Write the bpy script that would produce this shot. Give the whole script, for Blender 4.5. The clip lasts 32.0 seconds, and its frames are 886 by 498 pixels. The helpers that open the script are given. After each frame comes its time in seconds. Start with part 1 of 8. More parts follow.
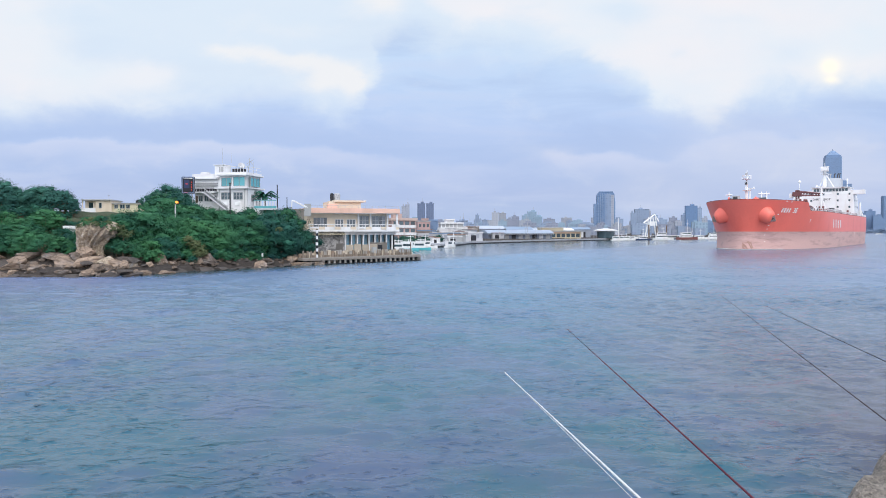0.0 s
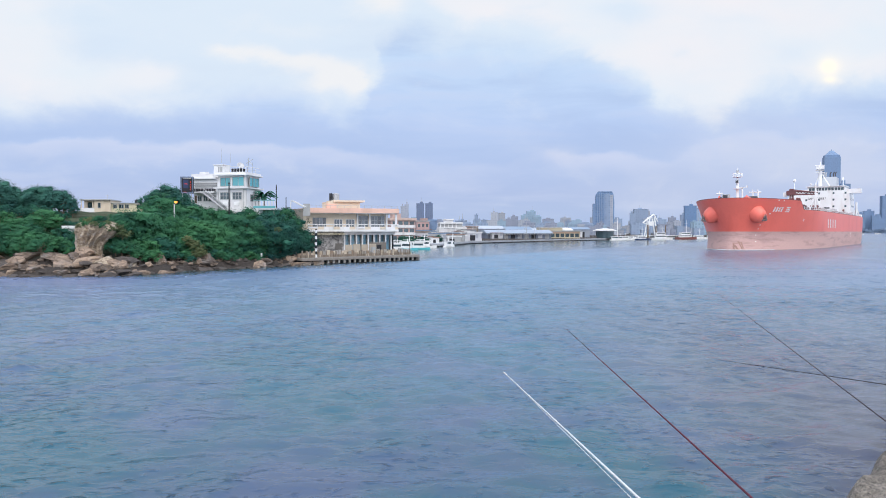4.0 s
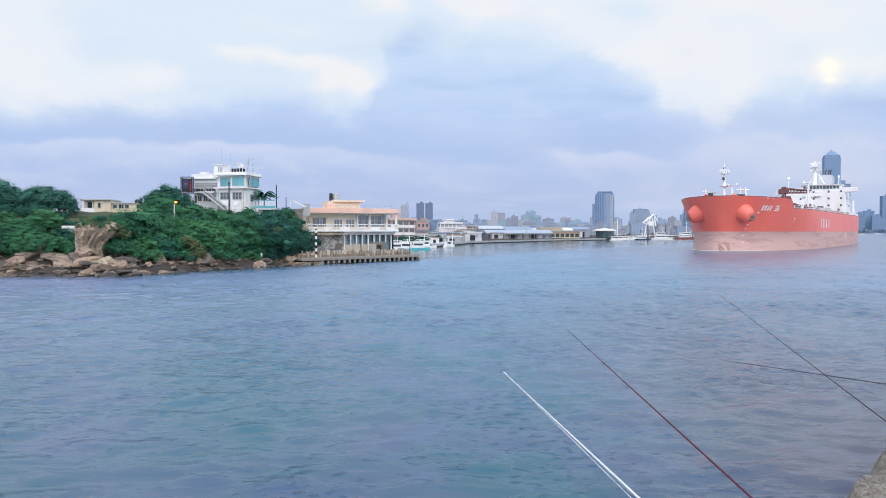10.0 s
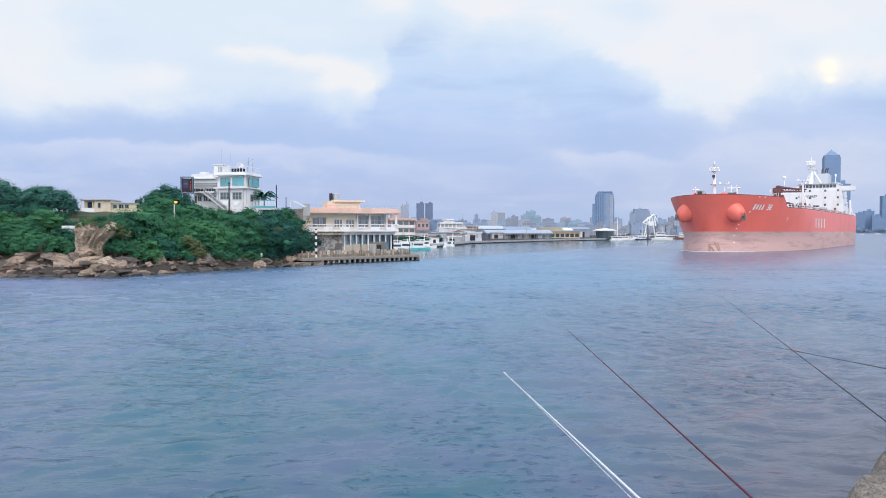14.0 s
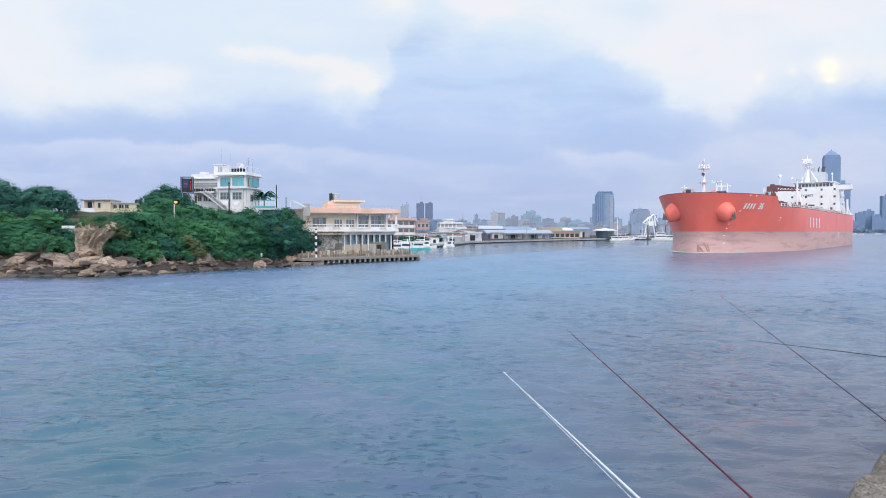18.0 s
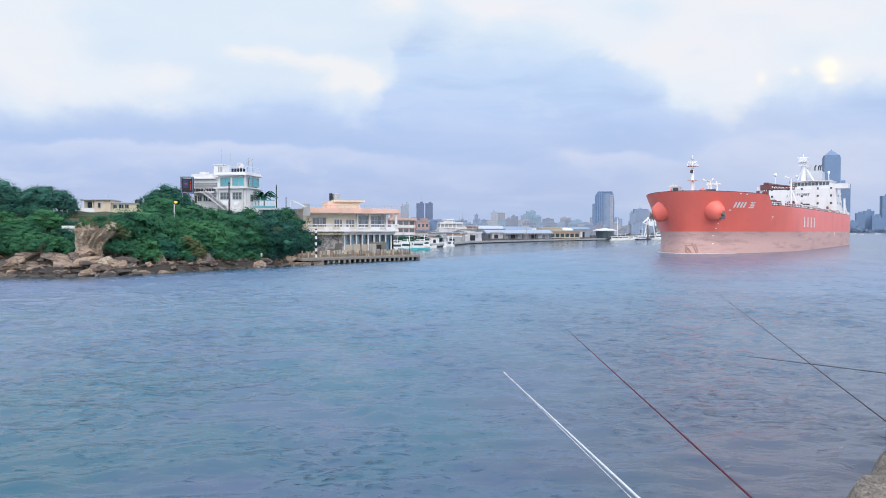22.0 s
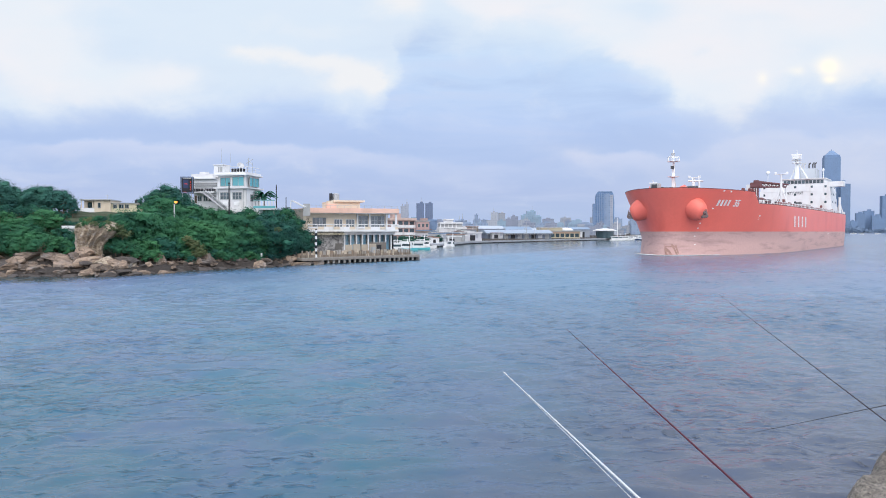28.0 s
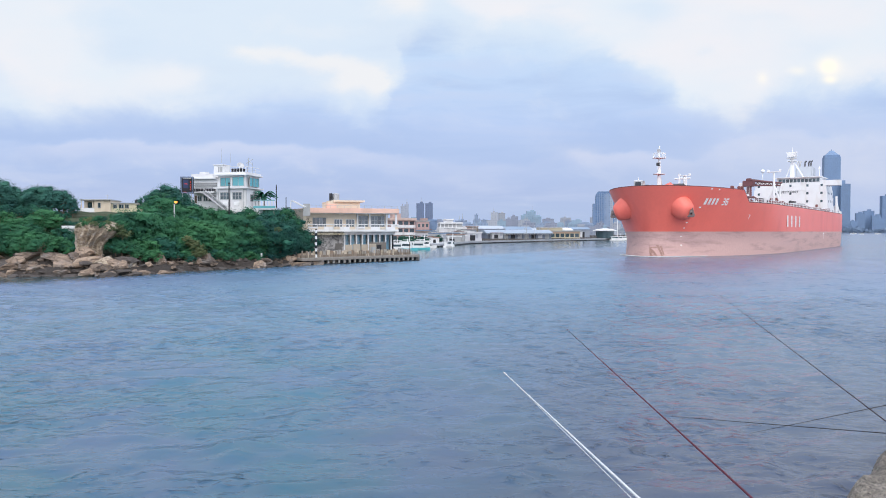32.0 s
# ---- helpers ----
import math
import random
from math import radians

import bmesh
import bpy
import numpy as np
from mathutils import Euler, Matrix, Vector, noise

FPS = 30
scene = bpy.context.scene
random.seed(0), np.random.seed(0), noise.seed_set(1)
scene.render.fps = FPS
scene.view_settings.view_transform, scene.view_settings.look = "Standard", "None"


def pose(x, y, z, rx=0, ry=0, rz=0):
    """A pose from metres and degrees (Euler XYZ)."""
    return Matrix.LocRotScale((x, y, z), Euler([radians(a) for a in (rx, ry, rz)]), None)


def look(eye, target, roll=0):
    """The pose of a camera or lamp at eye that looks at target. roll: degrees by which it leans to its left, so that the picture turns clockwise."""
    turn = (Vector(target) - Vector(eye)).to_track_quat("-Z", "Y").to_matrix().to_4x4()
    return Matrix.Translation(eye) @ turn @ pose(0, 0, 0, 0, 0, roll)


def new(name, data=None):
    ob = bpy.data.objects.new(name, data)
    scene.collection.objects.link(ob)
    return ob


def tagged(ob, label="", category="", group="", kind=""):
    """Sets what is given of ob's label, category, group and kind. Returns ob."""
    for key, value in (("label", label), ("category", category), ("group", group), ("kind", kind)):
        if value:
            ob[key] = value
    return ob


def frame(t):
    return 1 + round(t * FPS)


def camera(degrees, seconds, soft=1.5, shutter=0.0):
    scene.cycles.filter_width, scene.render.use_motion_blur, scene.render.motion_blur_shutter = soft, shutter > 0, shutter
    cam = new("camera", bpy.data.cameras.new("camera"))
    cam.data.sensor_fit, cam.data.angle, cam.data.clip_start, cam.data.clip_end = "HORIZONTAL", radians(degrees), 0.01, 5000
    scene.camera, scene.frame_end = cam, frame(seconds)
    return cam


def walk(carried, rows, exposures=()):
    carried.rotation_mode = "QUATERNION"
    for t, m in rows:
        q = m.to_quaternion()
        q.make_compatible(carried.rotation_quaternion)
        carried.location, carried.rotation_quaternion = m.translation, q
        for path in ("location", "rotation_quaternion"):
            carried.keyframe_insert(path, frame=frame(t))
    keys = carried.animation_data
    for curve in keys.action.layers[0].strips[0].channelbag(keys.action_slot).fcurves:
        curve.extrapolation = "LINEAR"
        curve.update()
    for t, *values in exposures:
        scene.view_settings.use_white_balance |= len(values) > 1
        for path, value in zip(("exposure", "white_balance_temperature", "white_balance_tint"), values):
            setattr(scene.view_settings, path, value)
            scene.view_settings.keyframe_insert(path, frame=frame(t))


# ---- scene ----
# The picture is taken from a sea wall, 5.4 m over the water of a harbour mouth.
# x to the right, y into the harbour, z up from the water.
EYE = (0.0, 0.0, 5.4)
cam = camera(61.5, 32.0, soft=0.95)
walk(cam, [(0.0, pose(*EYE, 88.66, 0, 0.07)), (0.8, pose(*EYE, 88.66, 0, 0.05)), (2.2, pose(*EYE, 88.655, 0, 0.01)),
           (3.5, pose(*EYE, 88.655, 0, 0)), (32.0, pose(*EYE, 88.655, 0, 0))])
scene.view_settings.exposure = 0.0

# ---- light: a bright overcast morning, the sun veiled behind cloud ----
SUN_EL, SUN_AZ = 50.0, 174.0
world = bpy.data.worlds.new("world")
scene.world = world
world.use_nodes = True
wt = world.node_tree
wt.nodes.clear()
w_out = wt.nodes.new("ShaderNodeOutputWorld")
w_bg = wt.nodes.new("ShaderNodeBackground")
w_sky = wt.nodes.new("ShaderNodeTexSky")
w_sky.sky_type = "NISHITA"
w_sky.sun_disc = False
w_sky.sun_elevation = radians(SUN_EL)
w_sky.sun_rotation = radians(SUN_AZ)
w_sky.air_density, w_sky.dust_density = 1.0, 2.5
w_co = wt.nodes.new("ShaderNodeTexCoord")
w_no = wt.nodes.new("ShaderNodeTexNoise")
w_no.inputs["Scale"].default_value = 2.6
w_no.inputs["Detail"].default_value = 5
w_rp = wt.nodes.new("ShaderNodeValToRGB")
w_rp.color_ramp.elements[0].position, w_rp.color_ramp.elements[0].color = 0.3, (5.4, 6.2, 8.4, 1)
w_rp.color_ramp.elements[1].position, w_rp.color_ramp.elements[1].color = 0.72, (8.6, 8.9, 9.6, 1)
w_mx = wt.nodes.new("ShaderNodeMix")
w_mx.data_type = "RGBA"
w_mx.inputs[0].default_value = 0.82
wt.links.new(w_co.outputs["Generated"], w_no.inputs["Vector"])
wt.links.new(w_no.outputs["Fac"], w_rp.inputs["Fac"])
wt.links.new(w_sky.outputs[0], w_mx.inputs[6])
wt.links.new(w_rp.outputs[0], w_mx.inputs[7])
wt.links.new(w_mx.outputs[2], w_bg.inputs["Color"])
w_bg.inputs["Strength"].default_value = 0.195
wt.links.new(w_bg.outputs[0], w_out.inputs[0])

sun_data = bpy.data.lights.new("sun", "SUN")
sun_data.energy, sun_data.angle, sun_data.color = 1.6, radians(60), (1.0, 0.95, 0.88)
sun = new("sun", sun_data)
_e, _a = radians(SUN_EL), radians(SUN_AZ)
sun_way = Vector((math.sin(_a) * math.cos(_e), math.cos(_a) * math.cos(_e), math.sin(_e)))
sun.matrix_world = look(sun_way * 100, (0, 0, 0))


# ---- materials ----
class Nodes:
    """A short way to write node trees."""

    def __init__(self, name):
        self.mat = bpy.data.materials.new(name)
        self.mat.use_nodes = True
        self.t = self.mat.node_tree
        self.t.nodes.clear()
        self.out = self.t.nodes.new("ShaderNodeOutputMaterial")

    def put(self, sock, v):
        if isinstance(v, bpy.types.NodeSocket):
            self.t.links.new(v, sock)
        elif v is not None:
            if hasattr(sock.default_value, "__len__") and hasattr(v, "__len__") and len(v) == 3 and len(sock.default_value) == 4:
                v = (*v, 1)
            sock.default_value = v

    def node(self, kind, ins=(), **props):
        n = self.t.nodes.new(kind)
        for k, v in props.items():
            setattr(n, k, v)
        for k, v in dict(ins).items():
            self.put(n.inputs[k], v)
        return n

    def math(self, op, a, b=None, c=None, clamp=False):
        n = self.t.nodes.new("ShaderNodeMath")
        n.operation, n.use_clamp = op, clamp
        for i, v in enumerate((a, b, c)):
            if v is not None:
                self.put(n.inputs[i], v)
        return n.outputs[0]

    def mix(self, f, a, b, blend="MIX"):
        n = self.t.nodes.new("ShaderNodeMix")
        n.data_type, n.blend_type = "RGBA", blend
        self.put(n.inputs[0], f), self.put(n.inputs[6], a), self.put(n.inputs[7], b)
        return n.outputs[2]

    def coords(self, which="Object", scale=None):
        o = self.node("ShaderNodeTexCoord").outputs[which]
        if scale is not None:
            o = self.node("ShaderNodeMapping", {"Vector": o, "Scale": scale}).outputs[0]
        return o

    def noise(self, scale, detail=4, vec=None, rough=0.55, dist=0.0):
        return self.node("ShaderNodeTexNoise", {"Vector": vec if vec is not None else self.coords(), "Scale": scale, "Detail": detail,
                                                "Roughness": rough, "Distortion": dist}).outputs["Fac"]

    def ramp(self, f, stops):
        n = self.node("ShaderNodeValToRGB", {"Fac": f})
        while len(n.color_ramp.elements) < len(stops):
            n.color_ramp.elements.new(0.5)
        for e, (p, c) in zip(n.color_ramp.elements, stops):
            e.position, e.color = p, (*c, 1) if len(c) == 3 else c
        return n.outputs[0]

    def range(self, f, a, b, c=0.0, d=1.0):
        return self.node("ShaderNodeMapRange", {0: f, 1: a, 2: b, 3: c, 4: d}).outputs[0]

    def soft_range(self, f, a, b):
        n = self.node("ShaderNodeMapRange", {0: f, 1: a, 2: b, 3: 0.0, 4: 1.0}, interpolation_type="SMOOTHSTEP")
        return n.outputs[0]

    def done(self, col, rough=0.6, metal=0.0, bump=None, strength=0.3, dist=0.05, **more):
        p = self.node("ShaderNodeBsdfPrincipled", {"Base Color": col, "Roughness": rough, "Metallic": metal})
        for k, v in more.items():
            self.put(p.inputs[k.replace("_", " ")], v)
        if bump is not None:
            b = self.node("ShaderNodeBump", {"Height": bump, "Strength": strength, "Distance": dist})
            self.t.links.new(b.outputs[0], p.inputs["Normal"])
        self.t.links.new(p.outputs[0], self.out.inputs[0])
        return self.mat


def surface(name, col, rough=0.6, metal=0.0, vary=0.18, scale=1.2, grain=30.0, stain=None, bump=0.15, deep=0.02):
    """A plain surface with stains at a large and a fine scale."""
    n = Nodes(name)
    big, fine = n.noise(scale, 5), n.noise(grain, 3)
    rnd = n.node("ShaderNodeObjectInfo").outputs["Random"]
    k = n.math("ADD", n.math("MULTIPLY", n.math("SUBTRACT", big, 0.5), vary * 2.2), n.math("MULTIPLY", n.math("SUBTRACT", fine, 0.5), vary))
    k = n.math("ADD", k, n.math("MULTIPLY", n.math("SUBTRACT", rnd, 0.5), vary * 0.5))
    val = n.node("ShaderNodeHueSaturation", {"Color": col, "Value": n.math("ADD", k, 1.0)}).outputs[0]
    if stain is not None:
        m = n.range(n.noise(scale * 0.7, 6, n.coords("Object", (1, 1, 0.25)), 0.65), 0.52, 0.7)
        val = n.mix(n.math("MULTIPLY", m, 0.6), val, stain)
    return n.done(val, n.math("ADD", rough, n.math("MULTIPLY", n.math("SUBTRACT", fine, 0.5), 0.15)), metal, fine, bump, deep)


def glow(name, col, strength):
    n = Nodes(name)
    e = n.node("ShaderNodeEmission", {"Color": col, "Strength": strength})
    n.t.links.new(e.outputs[0], n.out.inputs[0])
    return n.mat


def glass(name, tint=(0.03, 0.05, 0.06), rough=0.06):
    n = Nodes(name)
    rnd = n.node("ShaderNodeObjectInfo").outputs["Random"]
    return n.done(n.mix(rnd, tint, tuple(c * 2.2 for c in tint)), rough, 0.0, n.noise(0.7, 2), 0.04, 0.05, Specular_IOR_Level=0.8)


def water_material():
    n = Nodes("harbour_water")
    a = n.noise(0.42, 2, n.coords("Object", (0.8, 1.2, 1)), 0.5, 0.3)
    b = n.noise(1.5, 3, n.coords("Object", (0.6, 1.2, 1)), 0.5, 0.2)
    c = n.noise(4.0, 2, n.coords("Object", (0.6, 1.25, 1)), 0.5, 0.2)
    # short steep wavelets that stand up here and there, in flocks
    flock = n.range(n.noise(0.13, 4, n.coords("Object", (1, 0.7, 1)), 0.62), 0.45, 0.64, 0.10, 1.0)

    def peaks(scale, power):
        """Sparse smooth peaks between wide flat troughs."""
        return n.math("POWER", n.math("DIVIDE", n.noise(scale, 1.5, n.coords("Object", (0.85, 1.15, 1)), 0.45, 0.3), 0.72), power)
    steep, fine = peaks(1.35, 9.0), peaks(3.0, 8.0)
    far = n.node("ShaderNodeSeparateXYZ", {0: n.coords("Object")}).outputs[1]
    across = n.node("ShaderNodeSeparateXYZ", {0: n.coords("Object")}).outputs[0]
    # under the wall the swell breaks up into small chop
    chop = n.range(far, 18.0, 120.0, 1.0, 0.0)
    steep = n.math("MULTIPLY", n.math("DIVIDE", steep, n.math("ADD", steep, 1.0)), n.range(far, 18.0, 60.0, 0.30, 2.9))
    crest = n.math("MULTIPLY", flock, n.math("ADD", steep, n.math("MULTIPLY", fine, 0.30)))
    h = n.math("ADD", n.math("MULTIPLY", a, n.math("MULTIPLY", n.range(far, 14.0, 60.0, 0.15, 0.24), n.math("MULTIPLY", n.range(far, 60.0, 105.0, 1.0, 0.65), n.range(far, 150.0, 240.0, 1.0, 2.0)))), n.math("ADD", n.math("MULTIPLY", b, n.math("ADD", n.math("MULTIPLY", chop, 0.062), 0.023)), n.math("MULTIPLY", c, n.math("ADD", n.math("MULTIPLY", chop, 0.040), 0.008))))
    # the fairway lies calmer, pressed flat before the ship
    fairway = n.math("MULTIPLY", n.range(far, 55.0, 170.0), n.range(n.math("SUBTRACT", across, n.math("MULTIPLY", far, 0.14)), 0.0, 22.0))
    h = n.math("ADD", n.math("MULTIPLY", h, n.math("SUBTRACT", 1.0, n.math("MULTIPLY", fairway, 0.6))), n.math("MULTIPLY", crest, n.math("SUBTRACT", n.range(far, 60.0, 240.0, 1.0, 0.5), n.math("MULTIPLY", fairway, 0.2))))
    # distance off the headland, whose lee lies smooth and carries a painted dark reflection
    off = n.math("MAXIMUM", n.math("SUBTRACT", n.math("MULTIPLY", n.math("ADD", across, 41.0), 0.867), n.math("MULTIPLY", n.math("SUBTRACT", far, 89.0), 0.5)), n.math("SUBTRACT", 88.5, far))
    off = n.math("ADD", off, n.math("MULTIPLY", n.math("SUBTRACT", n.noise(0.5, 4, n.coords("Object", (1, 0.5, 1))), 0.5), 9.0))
    h = n.math("MULTIPLY", h, n.range(off, 0.0, 9.0, 0.3, 1.0))
    patch = n.noise(0.16, 4, n.coords("Object", (1, 0.8, 1)), 0.6)
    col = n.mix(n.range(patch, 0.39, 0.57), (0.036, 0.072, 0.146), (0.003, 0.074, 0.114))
    # the body colour turns greyer and darker to the right, by the slope
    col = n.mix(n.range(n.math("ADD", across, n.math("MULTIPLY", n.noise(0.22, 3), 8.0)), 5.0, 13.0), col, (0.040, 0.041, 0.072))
    # body colour paled further in to imitate sky reflected at a low angle
    sky_sheen = n.range(n.math("ADD", far, n.math("MULTIPLY", n.noise(0.03, 3), 30.0)), 24.0, 92.0)
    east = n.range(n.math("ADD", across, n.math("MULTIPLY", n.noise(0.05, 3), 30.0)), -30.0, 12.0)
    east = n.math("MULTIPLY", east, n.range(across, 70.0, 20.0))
    col = n.mix(sky_sheen, col, n.mix(east, (0.125, 0.174, 0.312), (0.066, 0.176, 0.286)))
    # greyer colour in the fairway stands in for the hull's reflection
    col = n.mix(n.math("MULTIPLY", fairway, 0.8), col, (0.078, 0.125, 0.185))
    # dark green put into the colour for the reflected trees and rocks
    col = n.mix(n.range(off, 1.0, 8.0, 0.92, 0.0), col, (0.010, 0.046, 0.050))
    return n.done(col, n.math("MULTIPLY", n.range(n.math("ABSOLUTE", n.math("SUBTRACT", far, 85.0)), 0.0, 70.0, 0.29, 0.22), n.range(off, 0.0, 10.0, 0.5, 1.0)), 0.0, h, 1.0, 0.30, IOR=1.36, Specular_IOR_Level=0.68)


def shore_material():
    """Overgrown soil on the heights, dark gravel and broken stone along the water."""
    n = Nodes("overgrown_shore_soil")
    z = n.node("ShaderNodeSeparateXYZ", {0: n.coords("Object")}).outputs[2]
    big, fine = n.noise(0.7, 5), n.noise(4.0, 4)
    low = n.range(n.math("ADD", z, n.math("MULTIPLY", big, 1.5)), 2.4, 3.6)
    stone = n.mix(n.range(fine, 0.35, 0.7), (0.018, 0.015, 0.013), (0.060, 0.047, 0.038))
    green = n.mix(n.range(big, 0.35, 0.65), (0.022, 0.045, 0.018), (0.06, 0.065, 0.03))
    return n.done(n.mix(low, stone, green), 0.95, 0.0, fine, 0.7, 0.3)


def rock_material(name, pale, dark, grain=(0.7, 0.7, 4.0)):
    """Weathered sandstone: beds or furrows along its grain, cracks, dark hollows."""
    n = Nodes(name)
    pos = n.coords()
    rnd = n.node("ShaderNodeObjectInfo").outputs["Random"]
    bent = n.node("ShaderNodeVectorMath", {0: pos, 1: n.node("ShaderNodeTexNoise", {"Vector": pos, "Scale": 1.6, "Detail": 3}).outputs["Color"]}, operation="ADD").outputs[0]
    crack = n.node("ShaderNodeTexVoronoi", {"Vector": n.node("ShaderNodeMapping", {"Vector": bent, "Scale": (1, 1, 2.2)}).outputs[0], "Scale": 1.1}, feature="DISTANCE_TO_EDGE").outputs["Distance"]
    beds = n.noise(1.2, 5, n.coords("Object", grain), 0.65, 0.6)
    pits = n.noise(4.5, 5, None, 0.65)
    f = n.math("ADD", n.math("MULTIPLY", beds, 0.6), n.math("ADD", n.math("MULTIPLY", pits, 0.55), n.math("MULTIPLY", rnd, 0.35)))
    col = n.mix(n.range(f, 0.48, 0.98), dark, pale)
    col = n.mix(n.range(n.noise(0.9, 3), 0.5, 0.7, 0.0, 0.5), col, tuple(c * 0.8 for c in (pale[0], pale[0], pale[0])))
    col = n.mix(n.range(crack, 0.0, 0.10, 0.4, 0.0), col, tuple(c * 0.4 for c in dark))
    h = n.math("ADD", n.math("MULTIPLY", n.range(crack, 0.0, 0.22), 0.35), n.math("ADD", n.math("MULTIPLY", pits, 0.7), n.math("MULTIPLY", beds, 0.7)))
    return n.done(col, 0.92, 0.0, h, 1.0, 0.28)


def boot_material():
    """Faded antifouling with soft level smears along the side and rust near the stem."""
    n = Nodes("faded_boot_topping")
    smear = n.noise(1.0, 5, n.coords("Object", (0.25, 0.07, 0.75)), 0.6, 0.4)
    fine = n.noise(2.2, 4)
    col = n.mix(n.range(smear, 0.5, 0.72), (0.60, 0.385, 0.345), (0.37, 0.235, 0.21))
    col = n.mix(n.range(n.noise(0.9, 4, n.coords("Object", (0.3, 0.05, 0.9))), 0.55, 0.75, 0.0, 0.6), col, (0.58, 0.38, 0.36))
    col = n.mix(n.range(fine, 0.3, 0.8, 0.0, 0.25), col, (0.36, 0.2, 0.18))
    return n.done(col, 0.6, 0.0, fine, 0.06, 0.03)


def sky_material():
    """Cloud over the city: white fields above, blue-grey cloud between them, a level deck with a lit underside, haze at the horizon."""
    n = Nodes("cloud_sky")

    def bearing(vec):
        sep = n.node("ShaderNodeSeparateXYZ", {0: vec})
        ahead = n.math("MAXIMUM", sep.outputs[1], 1.0)
        return n.math("DIVIDE", sep.outputs[0], ahead), n.math("DIVIDE", sep.outputs[2], ahead)
    u0, v0 = bearing(n.coords("Object"))
    uv = n.node("ShaderNodeCombineXYZ", {0: u0, 1: v0}).outputs[0]

    def cloud_noise(sx, sy, scale, detail, rough, dist=0.0):
        flat = n.node("ShaderNodeMapping", {"Vector": uv, "Scale": (sx, sy, 1)}).outputs[0]
        return n.node("ShaderNodeTexNoise", {"Vector": flat, "Scale": scale, "Detail": detail, "Roughness": rough, "Distortion": dist})
    curl = n.node("ShaderNodeSeparateXYZ", {0: cloud_noise(1, 1.7, 9.0, 6, 0.55).outputs["Color"]})
    u = n.math("ADD", u0, n.math("MULTIPLY", n.math("SUBTRACT", curl.outputs[0], 0.5), 0.085))
    v = n.math("ADD", v0, n.math("MULTIPLY", n.math("SUBTRACT", curl.outputs[1], 0.5), 0.050))
    puff = n.math("SUBTRACT", cloud_noise(1, 1.6, 12.0, 6, 0.58, 0.4).outputs["Fac"], 0.5)
    broad = n.math("SUBTRACT", cloud_noise(1, 2.4, 4.0, 4, 0.5, 0.2).outputs["Fac"], 0.5)

    def along(points, scale=1.0):
        """A value that runs with the bearing, through points."""
        f = n.range(u, -0.7, 0.7)
        return n.math("MULTIPLY", n.ramp(f, [((b + 0.7) / 1.4, (k / scale,) * 3) for b, k in points]), scale)

    def heap(spots):
        total = 0.0
        for cu, cv, su, sv, k in spots:
            e1 = n.math("POWER", n.math("DIVIDE", n.math("SUBTRACT", u, cu), su), 2.0)
            e2 = n.math("POWER", n.math("DIVIDE", n.math("SUBTRACT", v, cv), sv), 2.0)
            g = n.math("MULTIPLY", n.math("EXPONENT", n.math("MULTIPLY", n.math("ADD", e1, e2), -1.0)), k)
            total = g if isinstance(total, float) else n.math("ADD", total, g)
        return total

    def above(edge, soft, ragged):
        d = n.math("ADD", n.math("SUBTRACT", v, edge), n.math("MULTIPLY", puff, ragged))
        return n.soft_range(d, -soft, soft)

    # the open tone of the air, from the haze upwards
    col = n.ramp(n.math("MULTIPLY", v0, 3.0), [(0.0, (0.43, 0.535, 0.755)), (0.16, (0.435, 0.53, 0.775)), (0.42, (0.475, 0.605, 0.875)), (0.72, (0.55, 0.70, 0.915)), (1.0, (0.66, 0.79, 0.92))])
    level = n.math("SUBTRACT", cloud_noise(1.2, 7.0, 3.0, 5, 0.55, 0.3).outputs["Fac"], 0.5)
    col = n.mix(n.range(level, -0.02, 0.2, 0.0, 0.55), col, (0.60, 0.665, 0.85))
    col = n.mix(n.range(level, 0.0, -0.2, 0.0, 0.5), col, (0.385, 0.50, 0.76))
    # pale veil of high cloud, then the white fields
    veil_edge = along([(-0.595, 0.155), (-0.519, 0.159), (-0.337, 0.165), (-0.291, 0.171), (-0.238, 0.188), (-0.17, 0.178), (-0.109, 0.161), (-0.088, 0.182), (-0.071, 0.241), (-0.041, 0.266), (0.012, 0.244), (0.088, 0.241), (0.164, 0.244), (0.209, 0.232), (0.255, 0.197), (0.308, 0.159), (0.384, 0.14), (0.422, 0.167), (0.483, 0.182), (0.595, 0.19)], 0.35)
    col = n.mix(n.math("MULTIPLY", above(veil_edge, 0.030, 0.05), n.range(broad, -0.25, 0.2, 0.65, 1.0)), col, (0.70, 0.795, 0.905))
    cream = n.mix(n.range(broad, -0.15, 0.15), (0.76, 0.83, 0.91), (0.845, 0.84, 0.885))
    field_edge = along([(-0.064, 0.357), (-0.018, 0.319), (0.012, 0.287), (0.036, 0.273), (0.065, 0.285), (0.092, 0.294), (0.13, 0.29), (0.164, 0.276), (0.202, 0.252), (0.232, 0.231), (0.278, 0.211), (0.304, 0.175), (0.346, 0.156), (0.384, 0.146), (0.405, 0.178), (0.437, 0.197), (0.483, 0.203), (0.52, 0.196), (0.595, 0.211)], 0.4)
    holes = heap([(0.263, 0.3, 0.042, 0.014, 0.9), (0.328, 0.246, 0.011, 0.007, 0.35), (0.476, 0.244, 0.035, 0.015, 0.45), (0.414, 0.288, 0.046, 0.011, 0.25)])
    field = n.math("SUBTRACT", above(field_edge, 0.022, 0.07), holes, clamp=True)
    col = n.mix(n.math("MULTIPLY", field, n.range(puff, -0.3, 0.1, 0.82, 1.0)), col, cream)
